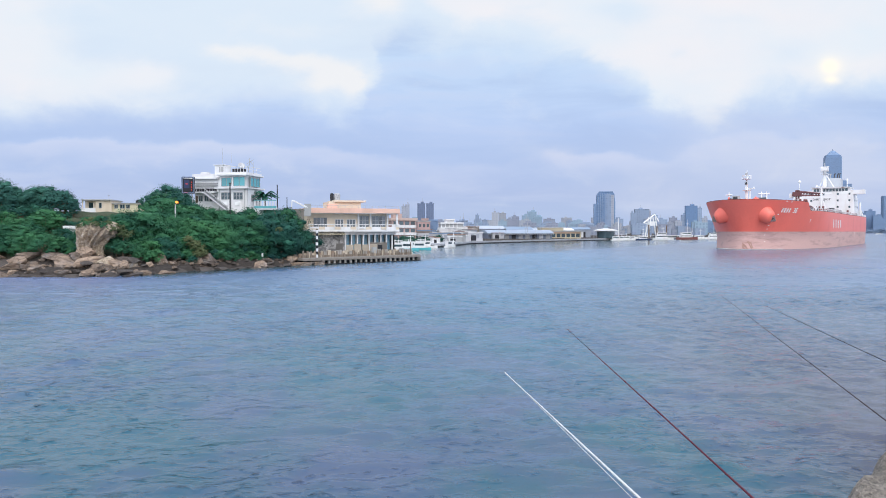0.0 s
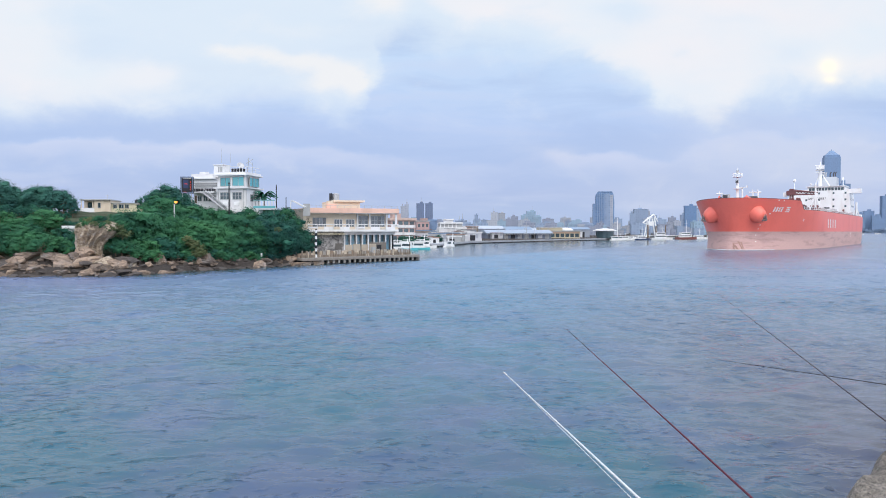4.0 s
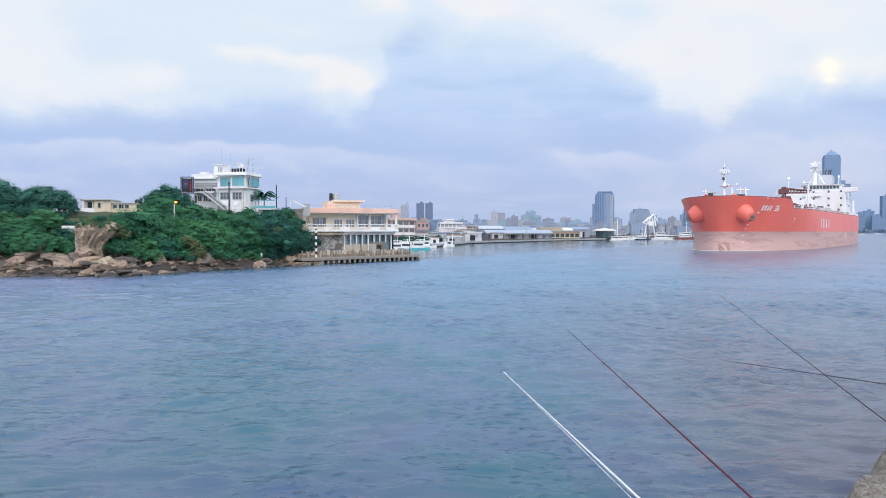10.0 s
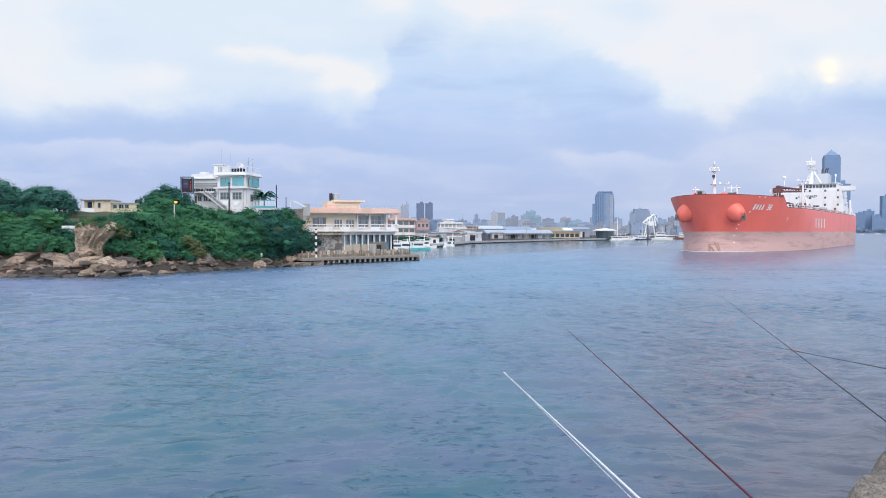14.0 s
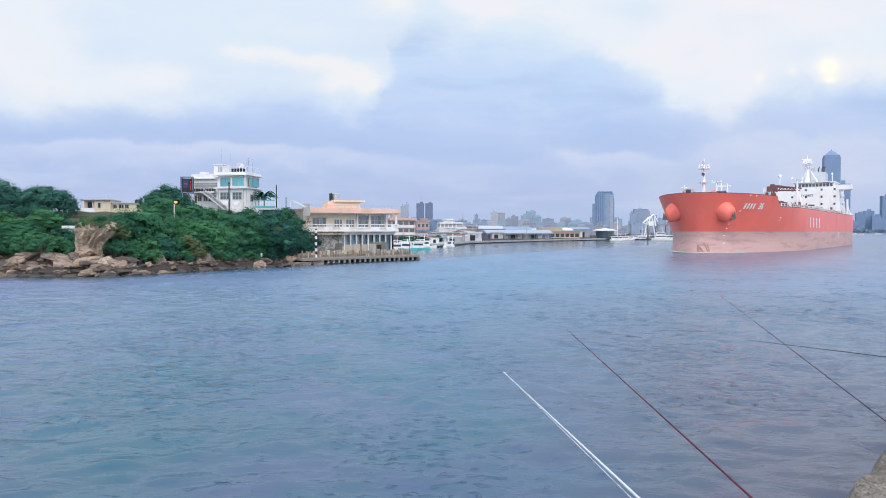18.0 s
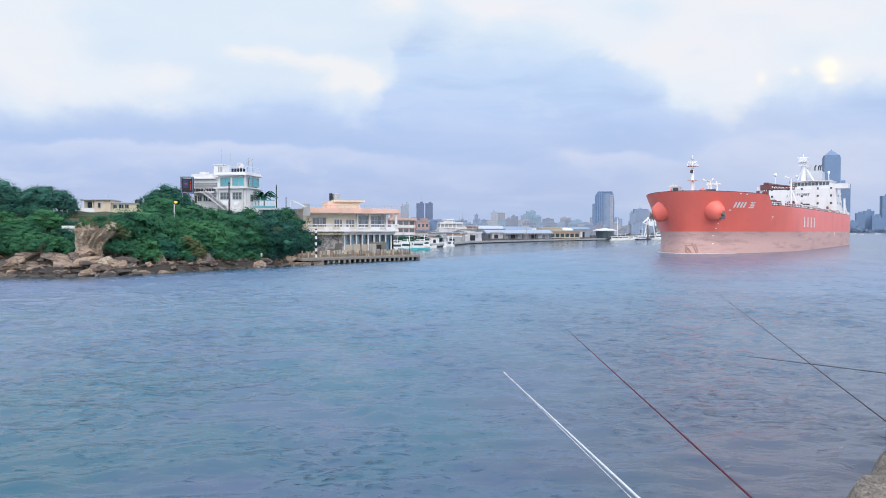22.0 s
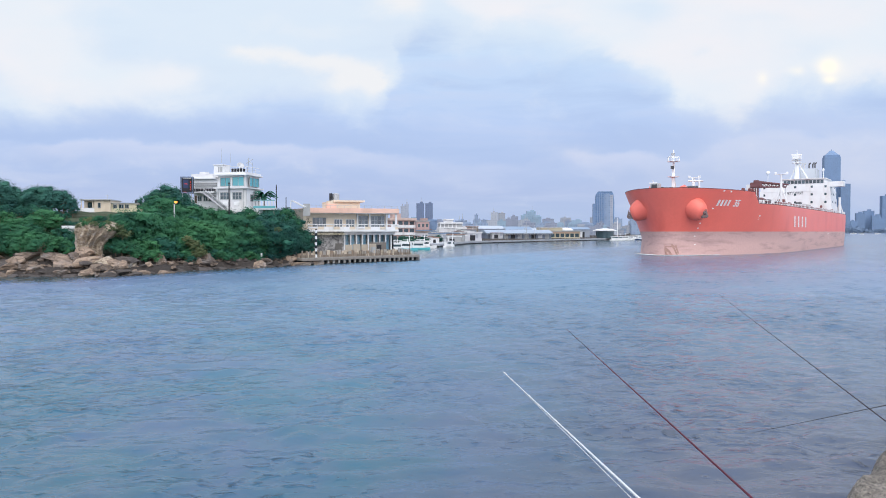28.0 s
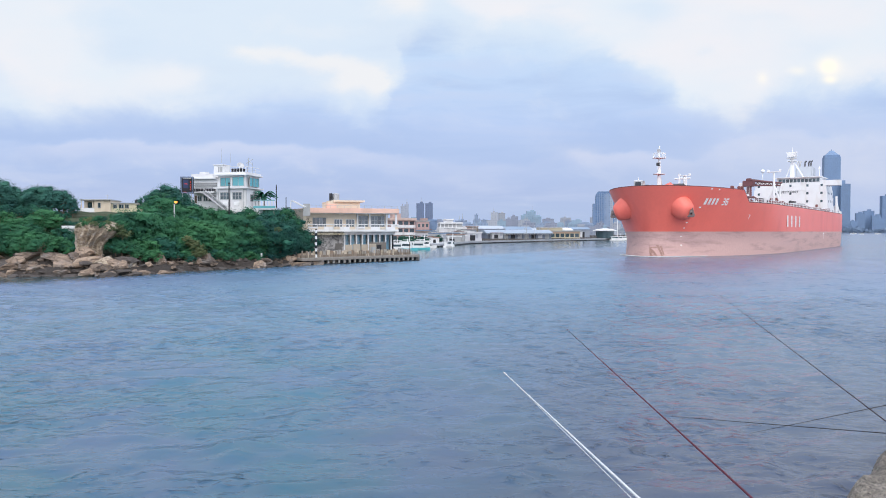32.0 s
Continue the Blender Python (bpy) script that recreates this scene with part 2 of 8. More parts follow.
    left = heap([(-0.572, 0.296, 0.083, 0.061, 1.0), (-0.542, 0.235, 0.068, 0.034, 0.9), (-0.451, 0.214, 0.083, 0.023, 0.8), (-0.375, 0.203, 0.038, 0.017, 0.7), (-0.481, 0.186, 0.114, 0.02, 0.5), (-0.587, 0.266, 0.053, 0.046, 0.6)])
    ridge = heap([(-0.276, 0.239, 0.033, 0.009, 0.8), (-0.215, 0.238, 0.038, 0.01, 0.9), (-0.162, 0.229, 0.035, 0.012, 0.9), (-0.123, 0.214, 0.03, 0.017, 1.0), (-0.102, 0.203, 0.012, 0.023, 0.7), (-0.14, 0.2, 0.046, 0.012, 0.5), (-0.064, 0.305, 0.046, 0.017, 0.9), (-0.17, 0.272, 0.046, 0.012, 0.35), (-0.253, 0.281, 0.046, 0.015, 0.25)])
    col = n.mix(n.soft_range(n.math("ADD", left, n.math("MULTIPLY", puff, 0.9)), -0.05, 1.05), col, cream)
    col = n.mix(n.math("MULTIPLY", n.soft_range(n.math("ADD", ridge, n.math("MULTIPLY", puff, 0.9)), 0.0, 1.05), 0.85), col, (0.86, 0.86, 0.875))
    # the dark level deck, sharp and lit along its lower side
    deck_edge = along([(-0.595, 0.124), (-0.443, 0.122), (-0.291, 0.121), (-0.17, 0.112), (-0.109, 0.107), (-0.049, 0.098), (0.012, 0.094), (0.088, 0.091), (0.153, 0.112), (0.209, 0.11), (0.263, 0.104), (0.304, 0.094), (0.346, 0.109), (0.407, 0.132), (0.483, 0.14), (0.595, 0.129)], 0.35)
    over = n.math("ADD", n.math("SUBTRACT", v, deck_edge), n.math("MULTIPLY", puff, 0.018))
    deck = n.math("MULTIPLY", n.soft_range(over, -0.004, 0.008), n.soft_range(over, 0.058, 0.012))
    deck = n.math("MULTIPLY", deck, along([(-0.595, 0.8), (-0.367, 1), (-0.14, 1), (-0.064, 0.8), (0.05, 0.45), (0.164, 0.6), (0.225, 1), (0.3, 1), (0.361, 0.3), (0.429, 0.7), (0.483, 0.5), (0.595, 0.5)]))
    col = n.mix(n.math("MULTIPLY", deck, n.range(broad, -0.25, 0.1, 1.0, 0.7)), col, (0.425, 0.545, 0.81))
    lit = n.math("MULTIPLY", n.soft_range(over, 0.004, -0.006), n.soft_range(over, -0.040, -0.004))
    col = n.mix(n.math("MULTIPLY", lit, along([(-0.595, 0.1), (-0.527, 0.5), (-0.329, 0.45), (-0.14, 0.4), (-0.064, 0.15), (0.134, 0.1), (0.164, 0.55), (0.263, 0.5), (0.316, 0.15), (0.392, 0.3), (0.595, 0.2)])), col, (0.66, 0.70, 0.86))
    haze = heap([(0.45, 0.10, 0.12, 0.045, 0.6), (0.57, 0.085, 0.07, 0.05, 0.5), (0.30, 0.055, 0.10, 0.030, 0.35), (0.16, 0.11, 0.05, 0.012, 0.35)])
    col = n.mix(n.math("MULTIPLY", haze, n.range(puff, -0.3, 0.25, 0.6, 1.1), clamp=True), col, (0.645, 0.685, 0.82))
    # the sun behind the cloud stands still while the cloud drifts before it
    gap = n.soft_range(u0, 0.435, 0.415)
    slot = n.soft_range(u0, 0.475, 0.462)
    u, v = bearing(n.node("ShaderNodeNewGeometry").outputs["Position"])
    disc = heap([(0.515, 0.222, 0.013, 0.011, 1.0), (0.517, 0.204, 0.010, 0.005, 0.65), (0.525, 0.212, 0.03, 0.03, 0.16)])
    disc = n.math("ADD", disc, n.math("MULTIPLY", gap, heap([(0.427, 0.206, 0.007, 0.008, 0.45)])))
    disc = n.math("ADD", disc, n.math("MULTIPLY", slot, heap([(0.474, 0.216, 0.012, 0.006, 0.40)])))
    col = n.mix(n.math("MULTIPLY", disc, 0.85, clamp=True), col, (1.12, 1.02, 0.84))
    e = n.node("ShaderNodeEmission", {"Color": col, "Strength": 1.05})
    n.t.links.new(e.outputs[0], n.out.inputs[0])
    n.mat.cycles.emission_sampling = "NONE"
    return n.mat


M = {}
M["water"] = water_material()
M["sky"] = sky_material()
M["hull_red"] = surface("orange_red_hull_paint", (0.86, 0.175, 0.125), 0.36, vary=0.10, scale=0.12, grain=2.0, stain=(0.66, 0.105, 0.075), bump=0.05)
M["hull_pink"] = boot_material()
M["ship_white"] = surface("white_ship_paint", (0.80, 0.81, 0.81), 0.4, vary=0.06, scale=0.4, grain=4.0, stain=(0.6, 0.55, 0.5), bump=0.03)
M["deck_red"] = surface("oxide_deck_paint", (0.21, 0.075, 0.066), 0.6, vary=0.15, scale=0.3, grain=3.0)
M["anchor_iron"] = surface("weathered_iron", (0.17, 0.13, 0.12), 0.7, vary=0.25)
M["ship_dark"] = surface("dark_iron", (0.05, 0.05, 0.055), 0.5, vary=0.2)
M["pipe_grey"] = surface("grey_deck_pipe", (0.45, 0.45, 0.45), 0.5, vary=0.15)
M["lettering"] = surface("white_lettering", (0.85, 0.84, 0.80), 0.5, vary=0.05)
M["dark_glass"] = glass("dark_window_glass")
M["blue_glass"] = glass("blue_shop_glass", (0.09, 0.18, 0.24), 0.1)
M["pale_glass"] = glass("pale_curtained_glass", (0.075, 0.09, 0.105), 0.12)
M["sea_glass"] = glass("sea_green_window_glass", (0.05, 0.22, 0.25), 0.08)
M["white_wall"] = surface("white_weathered_render", (0.71, 0.715, 0.72), 0.75, vary=0.08, scale=0.5, grain=8, stain=(0.45, 0.43, 0.40), bump=0.1)
M["cream_wall"] = surface("cream_render", (0.66, 0.57, 0.45), 0.75, vary=0.09, scale=0.5, grain=8, stain=(0.55, 0.45, 0.33), bump=0.1)
M["peach"] = surface("peach_fascia_paint", (0.72, 0.47, 0.37), 0.7, vary=0.09, scale=0.4, grain=8, stain=(0.5, 0.33, 0.25))
M["concrete"] = surface("weathered_concrete", (0.21, 0.19, 0.165), 0.85, vary=0.3, scale=0.7, grain=9, stain=(0.16, 0.14, 0.12), bump=0.4)
M["concrete_dark"] = surface("wet_dark_concrete", (0.13, 0.12, 0.11), 0.7, vary=0.3, scale=0.8, grain=9, bump=0.4)
# wall out of view, kept near black so the wavelets mirror it dark
M["dark_wall"] = surface("wet_sea_wall", (0.045, 0.052, 0.058), 0.7, vary=0.3, scale=0.8, grain=9, bump=0.4)
M["rock"] = rock_material("sandy_shore_rock", (0.44, 0.325, 0.235), (0.060, 0.047, 0.040))
M["rock_dark"] = surface("wet_shore_rock", (0.062, 0.050, 0.042), 0.6, vary=0.4, scale=0.9, grain=4, bump=1.0, deep=0.3)
M["soil"] = shore_material()
M["bark"] = surface("grey_brown_bark", (0.14, 0.10, 0.07), 0.9, vary=0.3, scale=2, grain=12, bump=0.6)
M["frame_grey"] = surface("grey_window_frame", (0.35, 0.36, 0.36), 0.5, vary=0.1)
M["black"] = surface("black_paint", (0.014, 0.016, 0.022), 0.75, vary=0.1)
M["steel"] = surface("galvanised_steel", (0.42, 0.43, 0.44), 0.45, 0.3, vary=0.15)


def leaf_material(name, dark, light):
    n = Nodes(name)
    isl = n.node("ShaderNodeNewGeometry").outputs["Random Per Island"]
    big = n.noise(0.22, 4, n.node("ShaderNodeNewGeometry").outputs["Position"], 0.6)
    rnd = n.node("ShaderNodeObjectInfo").outputs["Random"]
    f = n.math("ADD", n.math("MULTIPLY", isl, 0.08), n.math("ADD", n.math("MULTIPLY", n.range(big, 0.36, 0.64), 0.56), n.math("MULTIPLY", rnd, 0.32)))
    return n.done(n.mix(f, dark, light), 0.75, 0.0, Specular_IOR_Level=0.15)


M["leaf"] = leaf_material("green_leaves", (0.012, 0.068, 0.050), (0.062, 0.200, 0.076))
M["leaf_deep"] = leaf_material("deep_green_leaves", (0.008, 0.042, 0.044), (0.030, 0.125, 0.076))
M["leaf_far"] = leaf_material("blue_green_leaves", (0.016, 0.060, 0.064), (0.056, 0.178, 0.124))
M["leaf_dry"] = leaf_material("dry_olive_leaves", (0.045, 0.085, 0.040), (0.17, 0.185, 0.085))


# ---- mesh helpers ----
def mesh_object(name, bm, material, smooth=False):
    me = bpy.data.meshes.new(name)
    bm.to_mesh(me)
    bm.free()
    me.materials.append(material)
    if smooth:
        for p in me.polygons:
            p.use_smooth = True
    return new(name, me)


def part(name, bm, material, parent, label="", smooth=False):
    ob = mesh_object(name, bm, material, smooth)
    ob.parent = parent
    if label:
        ob["label"] = label
    return ob


def piece(name, me, parent, x=0.0, y=0.0, z=0.0, rz=0.0):
    """One more object on a shared mesh, under its thing."""
    ob = new(name, me)
    ob.parent = parent
    ob.location = (x, y, z)
    ob.rotation_euler = (0, 0, rz)
    return ob


def thing(name, m, label, category, group="", kind=""):
    ob = new(name)
    ob.empty_display_size = 0.2
    ob.matrix_world = m
    return tagged(ob, label, category, group, kind)


def box(bm, x0, x1, y0, y1, z0, z1, bevel=0.0):
    vs = [bm.verts.new((x, y, z)) for z in (z0, z1) for y in (y0, y1) for x in (x0, x1)]
    for q in ((0, 2, 3, 1), (4, 5, 7, 6), (0, 1, 5, 4), (1, 3, 7, 5), (3, 2, 6, 7), (2, 0, 4, 6)):
        bm.faces.new([vs[i] for i in q])
    if bevel > 0:
        es = {e for v in vs for e in v.link_edges}
        bmesh.ops.bevel(bm, geom=list(es), offset=bevel, segments=2, affect="EDGES", clamp_overlap=True)
    return bm


def boxes(*spans, bevel=0.0):
    bm = bmesh.new()
    for s in spans:
        box(bm, *s, bevel=bevel)
    return bm


def rod(bm, a, b, r0, r1=None, n=8, cap=True):
    """A tapered round bar from a to b."""
    a, b = Vector(a), Vector(b)
    r1 = r0 if r1 is None else r1
    q = (b - a).to_track_quat("Z", "Y").to_matrix()
    rings = []
    for p, r in ((a, r0), (b, r1)):
        rings.append([bm.verts.new(p + q @ Vector((r * math.cos(t * math.tau / n), r * math.sin(t * math.tau / n), 0))) for t in range(n)])
    for i in range(n):
        bm.faces.new((rings[0][i], rings[0][(i + 1) % n], rings[1][(i + 1) % n], rings[1][i]))
    if cap:
        bm.faces.new(rings[0][::-1])
        bm.faces.new(rings[1])
    return bm


def rods(*bars, n=8):
    bm = bmesh.new()
    for b in bars:
        rod(bm, *b, n=n)
    return bm


def spin(bm, profile, n=16, centre=(0, 0, 0), axis=None):
    """A turned solid: profile of (radius, height)."""
    q = Matrix.Identity(3) if axis is None else Vector(axis).to_track_quat("Z", "Y").to_matrix()
    c = Vector(centre)
    rings = [[bm.verts.new(c + q @ Vector((r * math.cos(i * math.tau / n), r * math.sin(i * math.tau / n), z))) for i in range(n)] for r, z in profile]
    for k in range(len(rings) - 1):
        for i in range(n):
            bm.faces.new((rings[k][i], rings[k][(i + 1) % n], rings[k + 1][(i + 1) % n], rings[k + 1][i]))
    bm.faces.new(rings[0][::-1])
    bm.faces.new(rings[-1])
    return bm


def grid_faces(rows, cols):
    i = np.arange((rows - 1) * (cols - 1))
    r, c = i // (cols - 1), i % (cols - 1)
    a = r * cols + c
    return np.stack([a, a + 1, a + cols + 1, a + cols], 1)


def sheet(name, verts, faces, material, smooth=True):
    me = bpy.data.meshes.new(name)
    me.from_pydata(verts.tolist(), [], faces.tolist())
    me.materials.append(material)
    if smooth:
        me.polygons.foreach_set("use_smooth", np.ones(len(me.polygons), bool))
    me.update()
    return new(name, me)


# ---- the large structure: sky, water, land ----
def build_sky():
    az = np.radians(np.linspace(-80, 80, 81))
    el = np.radians(np.linspace(-1.2, 33, 19))
    a, e = np.meshgrid(az, el)
    r = 4600.0
    v = np.stack([r * np.sin(a) * np.cos(e), r * np.cos(a) * np.cos(e), r * np.sin(e)], -1).reshape(-1, 3)
    ob = sheet("backdrop", v, grid_faces(19, 81), M["sky"])
    return tagged(ob, "overcast morning sky with heaped white and grey-blue cloud", "sky", kind="structure")


def build_water():

    def steps(first, grow, last):
        out, s = [0.0], first
        while out[-1] < last:
            out.append(out[-1] + s)
            s *= grow
        return np.array(out)
    near = np.arange(0, 34, 0.17)
    ys = np.concatenate([np.arange(-60, 8, 4.0), 8 + near, 42 + steps(0.18, 1.0125, 4500)])
    side = np.concatenate([np.arange(0, 26, 0.25), 26 + steps(0.27, 1.035, 4600)])
    xs = np.concatenate([-side[:0:-1], side])
    X, Y = np.meshgrid(xs, ys)
    gy = np.gradient(ys)[:, None] + 0 * X
    gx = np.gradient(xs)[None, :] + 0 * X
    gap = np.maximum(gx, gy)

    def tile(n, size, peak, way, cut):
        """A square of random wind sea that repeats at its edges; nothing shorter than cut."""
        f = np.fft.fftfreq(n, size / n) * math.tau
        kx, ky = np.meshgrid(f, f)
        k = np.hypot(kx, ky) + 1e-9
        spread = 0.25 + np.cos(np.arctan2(ky, kx) - way) ** 2
        amp = np.sqrt(k ** -3.6 * np.exp(-(math.tau / peak / k) ** 2) * spread) * np.exp(-(k * cut / math.tau) ** 4)
        r = np.random.default_rng(int(size))
        h = np.fft.ifft2(amp * (r.normal(size=(n, n)) + 1j * r.normal(size=(n, n)))).real
        return h, h.std()

    def sample(h, size, x, y):
        n = h.shape[0]
        u, v = (x / size * n) % n, (y / size * n) % n
        i, j = np.floor(u).astype(int), np.floor(v).astype(int)
        fu, fv = u - i, v - j
        i, j, i2, j2 = i % n, j % n, (i + 1) % n, (j + 1) % n
        return h[j, i] * (1 - fu) * (1 - fv) + h[j, i2] * fu * (1 - fv) + h[j2, i] * (1 - fu) * fv + h[j2, i2] * fu * fv
    Z = np.zeros_like(X)
    cuts = (0.45, 0.9, 1.8, 3.6, 7.0)
    for size, rms, peak, way in ((61.0, 0.013, 1.5, 1.2), (83.0, 0.034, 3.2, 1.9), (37.0, 0.004, 0.8, 0.7)):
        full = None
        for c, cut in enumerate(cuts):
            h, dev = tile(512, size, peak, way, cut)
            full = full or dev
            lo, hi = cut / 2.6, (cuts[c + 1] if c + 1 < len(cuts) else 14.0) / 2.6
            if c == 0:
                lo = -1.0
            w = np.clip((gap >= lo) * (gap < hi), 0, 1)
            Z += w * sample(h, size, X, Y) * rms / full
    Z = np.clip(Z, -0.3, 0.3)
    Z += 1.6 * (Z * Z - (Z * Z).mean())
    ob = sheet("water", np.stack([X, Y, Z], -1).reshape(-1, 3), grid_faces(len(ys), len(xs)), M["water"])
    return tagged(ob, "choppy blue-green harbour water with small dark ripples", "water", kind="structure")


sky = build_sky()
water = build_water()


# ---- the tanker ----
DECK, FORE, BOOT = 11.5, 14.2, 5.63


def fill_curve(x, n):
    x = min(max(x, 0.0), 1.0)
    return (1 - (1 - x) ** n) ** (1 / n)


def half_breadth(s, z):
    """Half the beam of the hull, s metres aft of the stem head, at height z over the water."""
    f = min(max((z - 4.2) / 10.3, 0.0), 1.0)
    stem = stem_at(z)
    run = 48 - 12 * f
    b = 16.0 * fill_curve((s - stem) / run, 1.72 + 0.25 * f)
    aft = s - 136.0
    if aft > 0:
        low = min(max((9.0 - z) / 9.0, 0.0), 1.0)
        b *= 1 - (0.54 + 0.42 * low ** 1.5) * (aft / 47.0) ** 2.2
    return b


def stem_at(z):
    """How far aft of the stem head the stem lies at height z: flared above, nearly upright and then bulbous below."""
    f = min(max((z - 4.2) / 10.3, 0.0), 1.0)
    st = 4.2 - 4.2 * f ** 1.3
    return st - 1.2 * min((4.2 - z) / 4.5, 1.0) ** 1.4 if z < 4.2 else st


def top_edge(s):
    if s < 18.6:
        return FORE - 0.35 * (s / 18.6)
    if s < 21.2:
        return FORE - 0.35 - (FORE - 0.35 - DECK) * (s - 18.6) / 2.6
    return DECK


def hull_band(z_of, levels):
    """One strake of plating round the hull, between heights that z_of gives for 0..1."""
    st = [0, 0.12, 0.35, 0.7, 1.2, 1.9, 2.8, 3.9, 5.2, 6.7, 8.4, 10.3, 12.4, 14.6, 16.6, 18.6, 19.4, 20.3, 21.2, 25, 29, 34, 40, 50, 70, 100, 130, 150, 157, 164, 170, 176, 180, 183]
    bm = bmesh.new()
    for side in (1, -1):
        grid = []
        for s in st:
            col = []
            for k in range(levels + 1):
                z = z_of(s, k / levels)
                a = stem_at(z)
                t = a + s * (183 - a) / 183
                col.append(bm.verts.new((side * half_breadth(t, z), -t, z)))
            grid.append(col)
        for i in range(len(st) - 1):
            for k in range(levels):
                q = (grid[i][k], grid[i + 1][k], grid[i + 1][k + 1], grid[i][k + 1])
                bm.faces.new(q if side < 0 else q[::-1])
        if side > 0:
            first = grid
        else:
            for k in range(levels):
                bm.faces.new((first[-1][k], grid[-1][k], grid[-1][k + 1], first[-1][k + 1]))
    bmesh.ops.remove_doubles(bm, verts=bm.verts[:], dist=0.01)
    return bm


def plan_sheet(z, s0, s1, inset=0.25, n=30):
    bm = bmesh.new()
    a, b = [], []
    for i in range(n + 1):
        s = s0 + (s1 - s0) * (i / n) ** 1.5
        w = max(half_breadth(s, z) - inset, 0.05)
        a.append(bm.verts.new((-w, -s, z)))
        b.append(bm.verts.new((w, -s, z)))
    for i in range(n):
        bm.faces.new((a[i], a[i + 1], b[i + 1], b[i]))
    return bm


def hull_letter(strokes, s0, z0, wide, high, off=0.05, thick=0.16):
    """White strokes laid on the port side (strokes in a unit box; drawn towards the stern)."""
    bm = bmesh.new()
    for (x0, y0, x1, y1) in strokes:
        n = max(2, int(abs(x1 - x0) * 3) + 1)
        p0, p1 = Vector((x0 * wide, y0 * high)), Vector((x1 * wide, y1 * high))
        d = (p1 - p0).normalized()
        nrm = Vector((-d.y, d.x)) * thick * high * 0.5
        p0, p1 = p0 - d * thick * high * 0.25, p1 + d * thick * high * 0.25
        cols = []
        for i in range(n + 1):
            c = p0.lerp(p1, i / n)
            pair = []
            for q in (c - nrm, c + nrm):
                s, z = s0 + q.x, z0 + q.y
                pair.append(bm.verts.new((-half_breadth(s, z) - off, -s + off * 0.4, z)))
            cols.append(pair)
        for i in range(n):
            bm.faces.new((cols[i][0], cols[i + 1][0], cols[i + 1][1], cols[i][1]))
    return bm


SLAB = [(0.2, 0, 0.2, 1), (0.6, 0, 0.6, 1)]
NUM_3 = [(0, 1, 0.8, 1), (0.8, 1, 0.8, 0), (0.8, 0, 0, 0), (0.2, 0.52, 0.8, 0.52)]
NUM_6 = [(0.8, 1, 0, 1), (0, 1, 0, 0), (0, 0, 0.8, 0), (0.8, 0, 0.8, 0.52), (0.8, 0.52, 0, 0.52)]


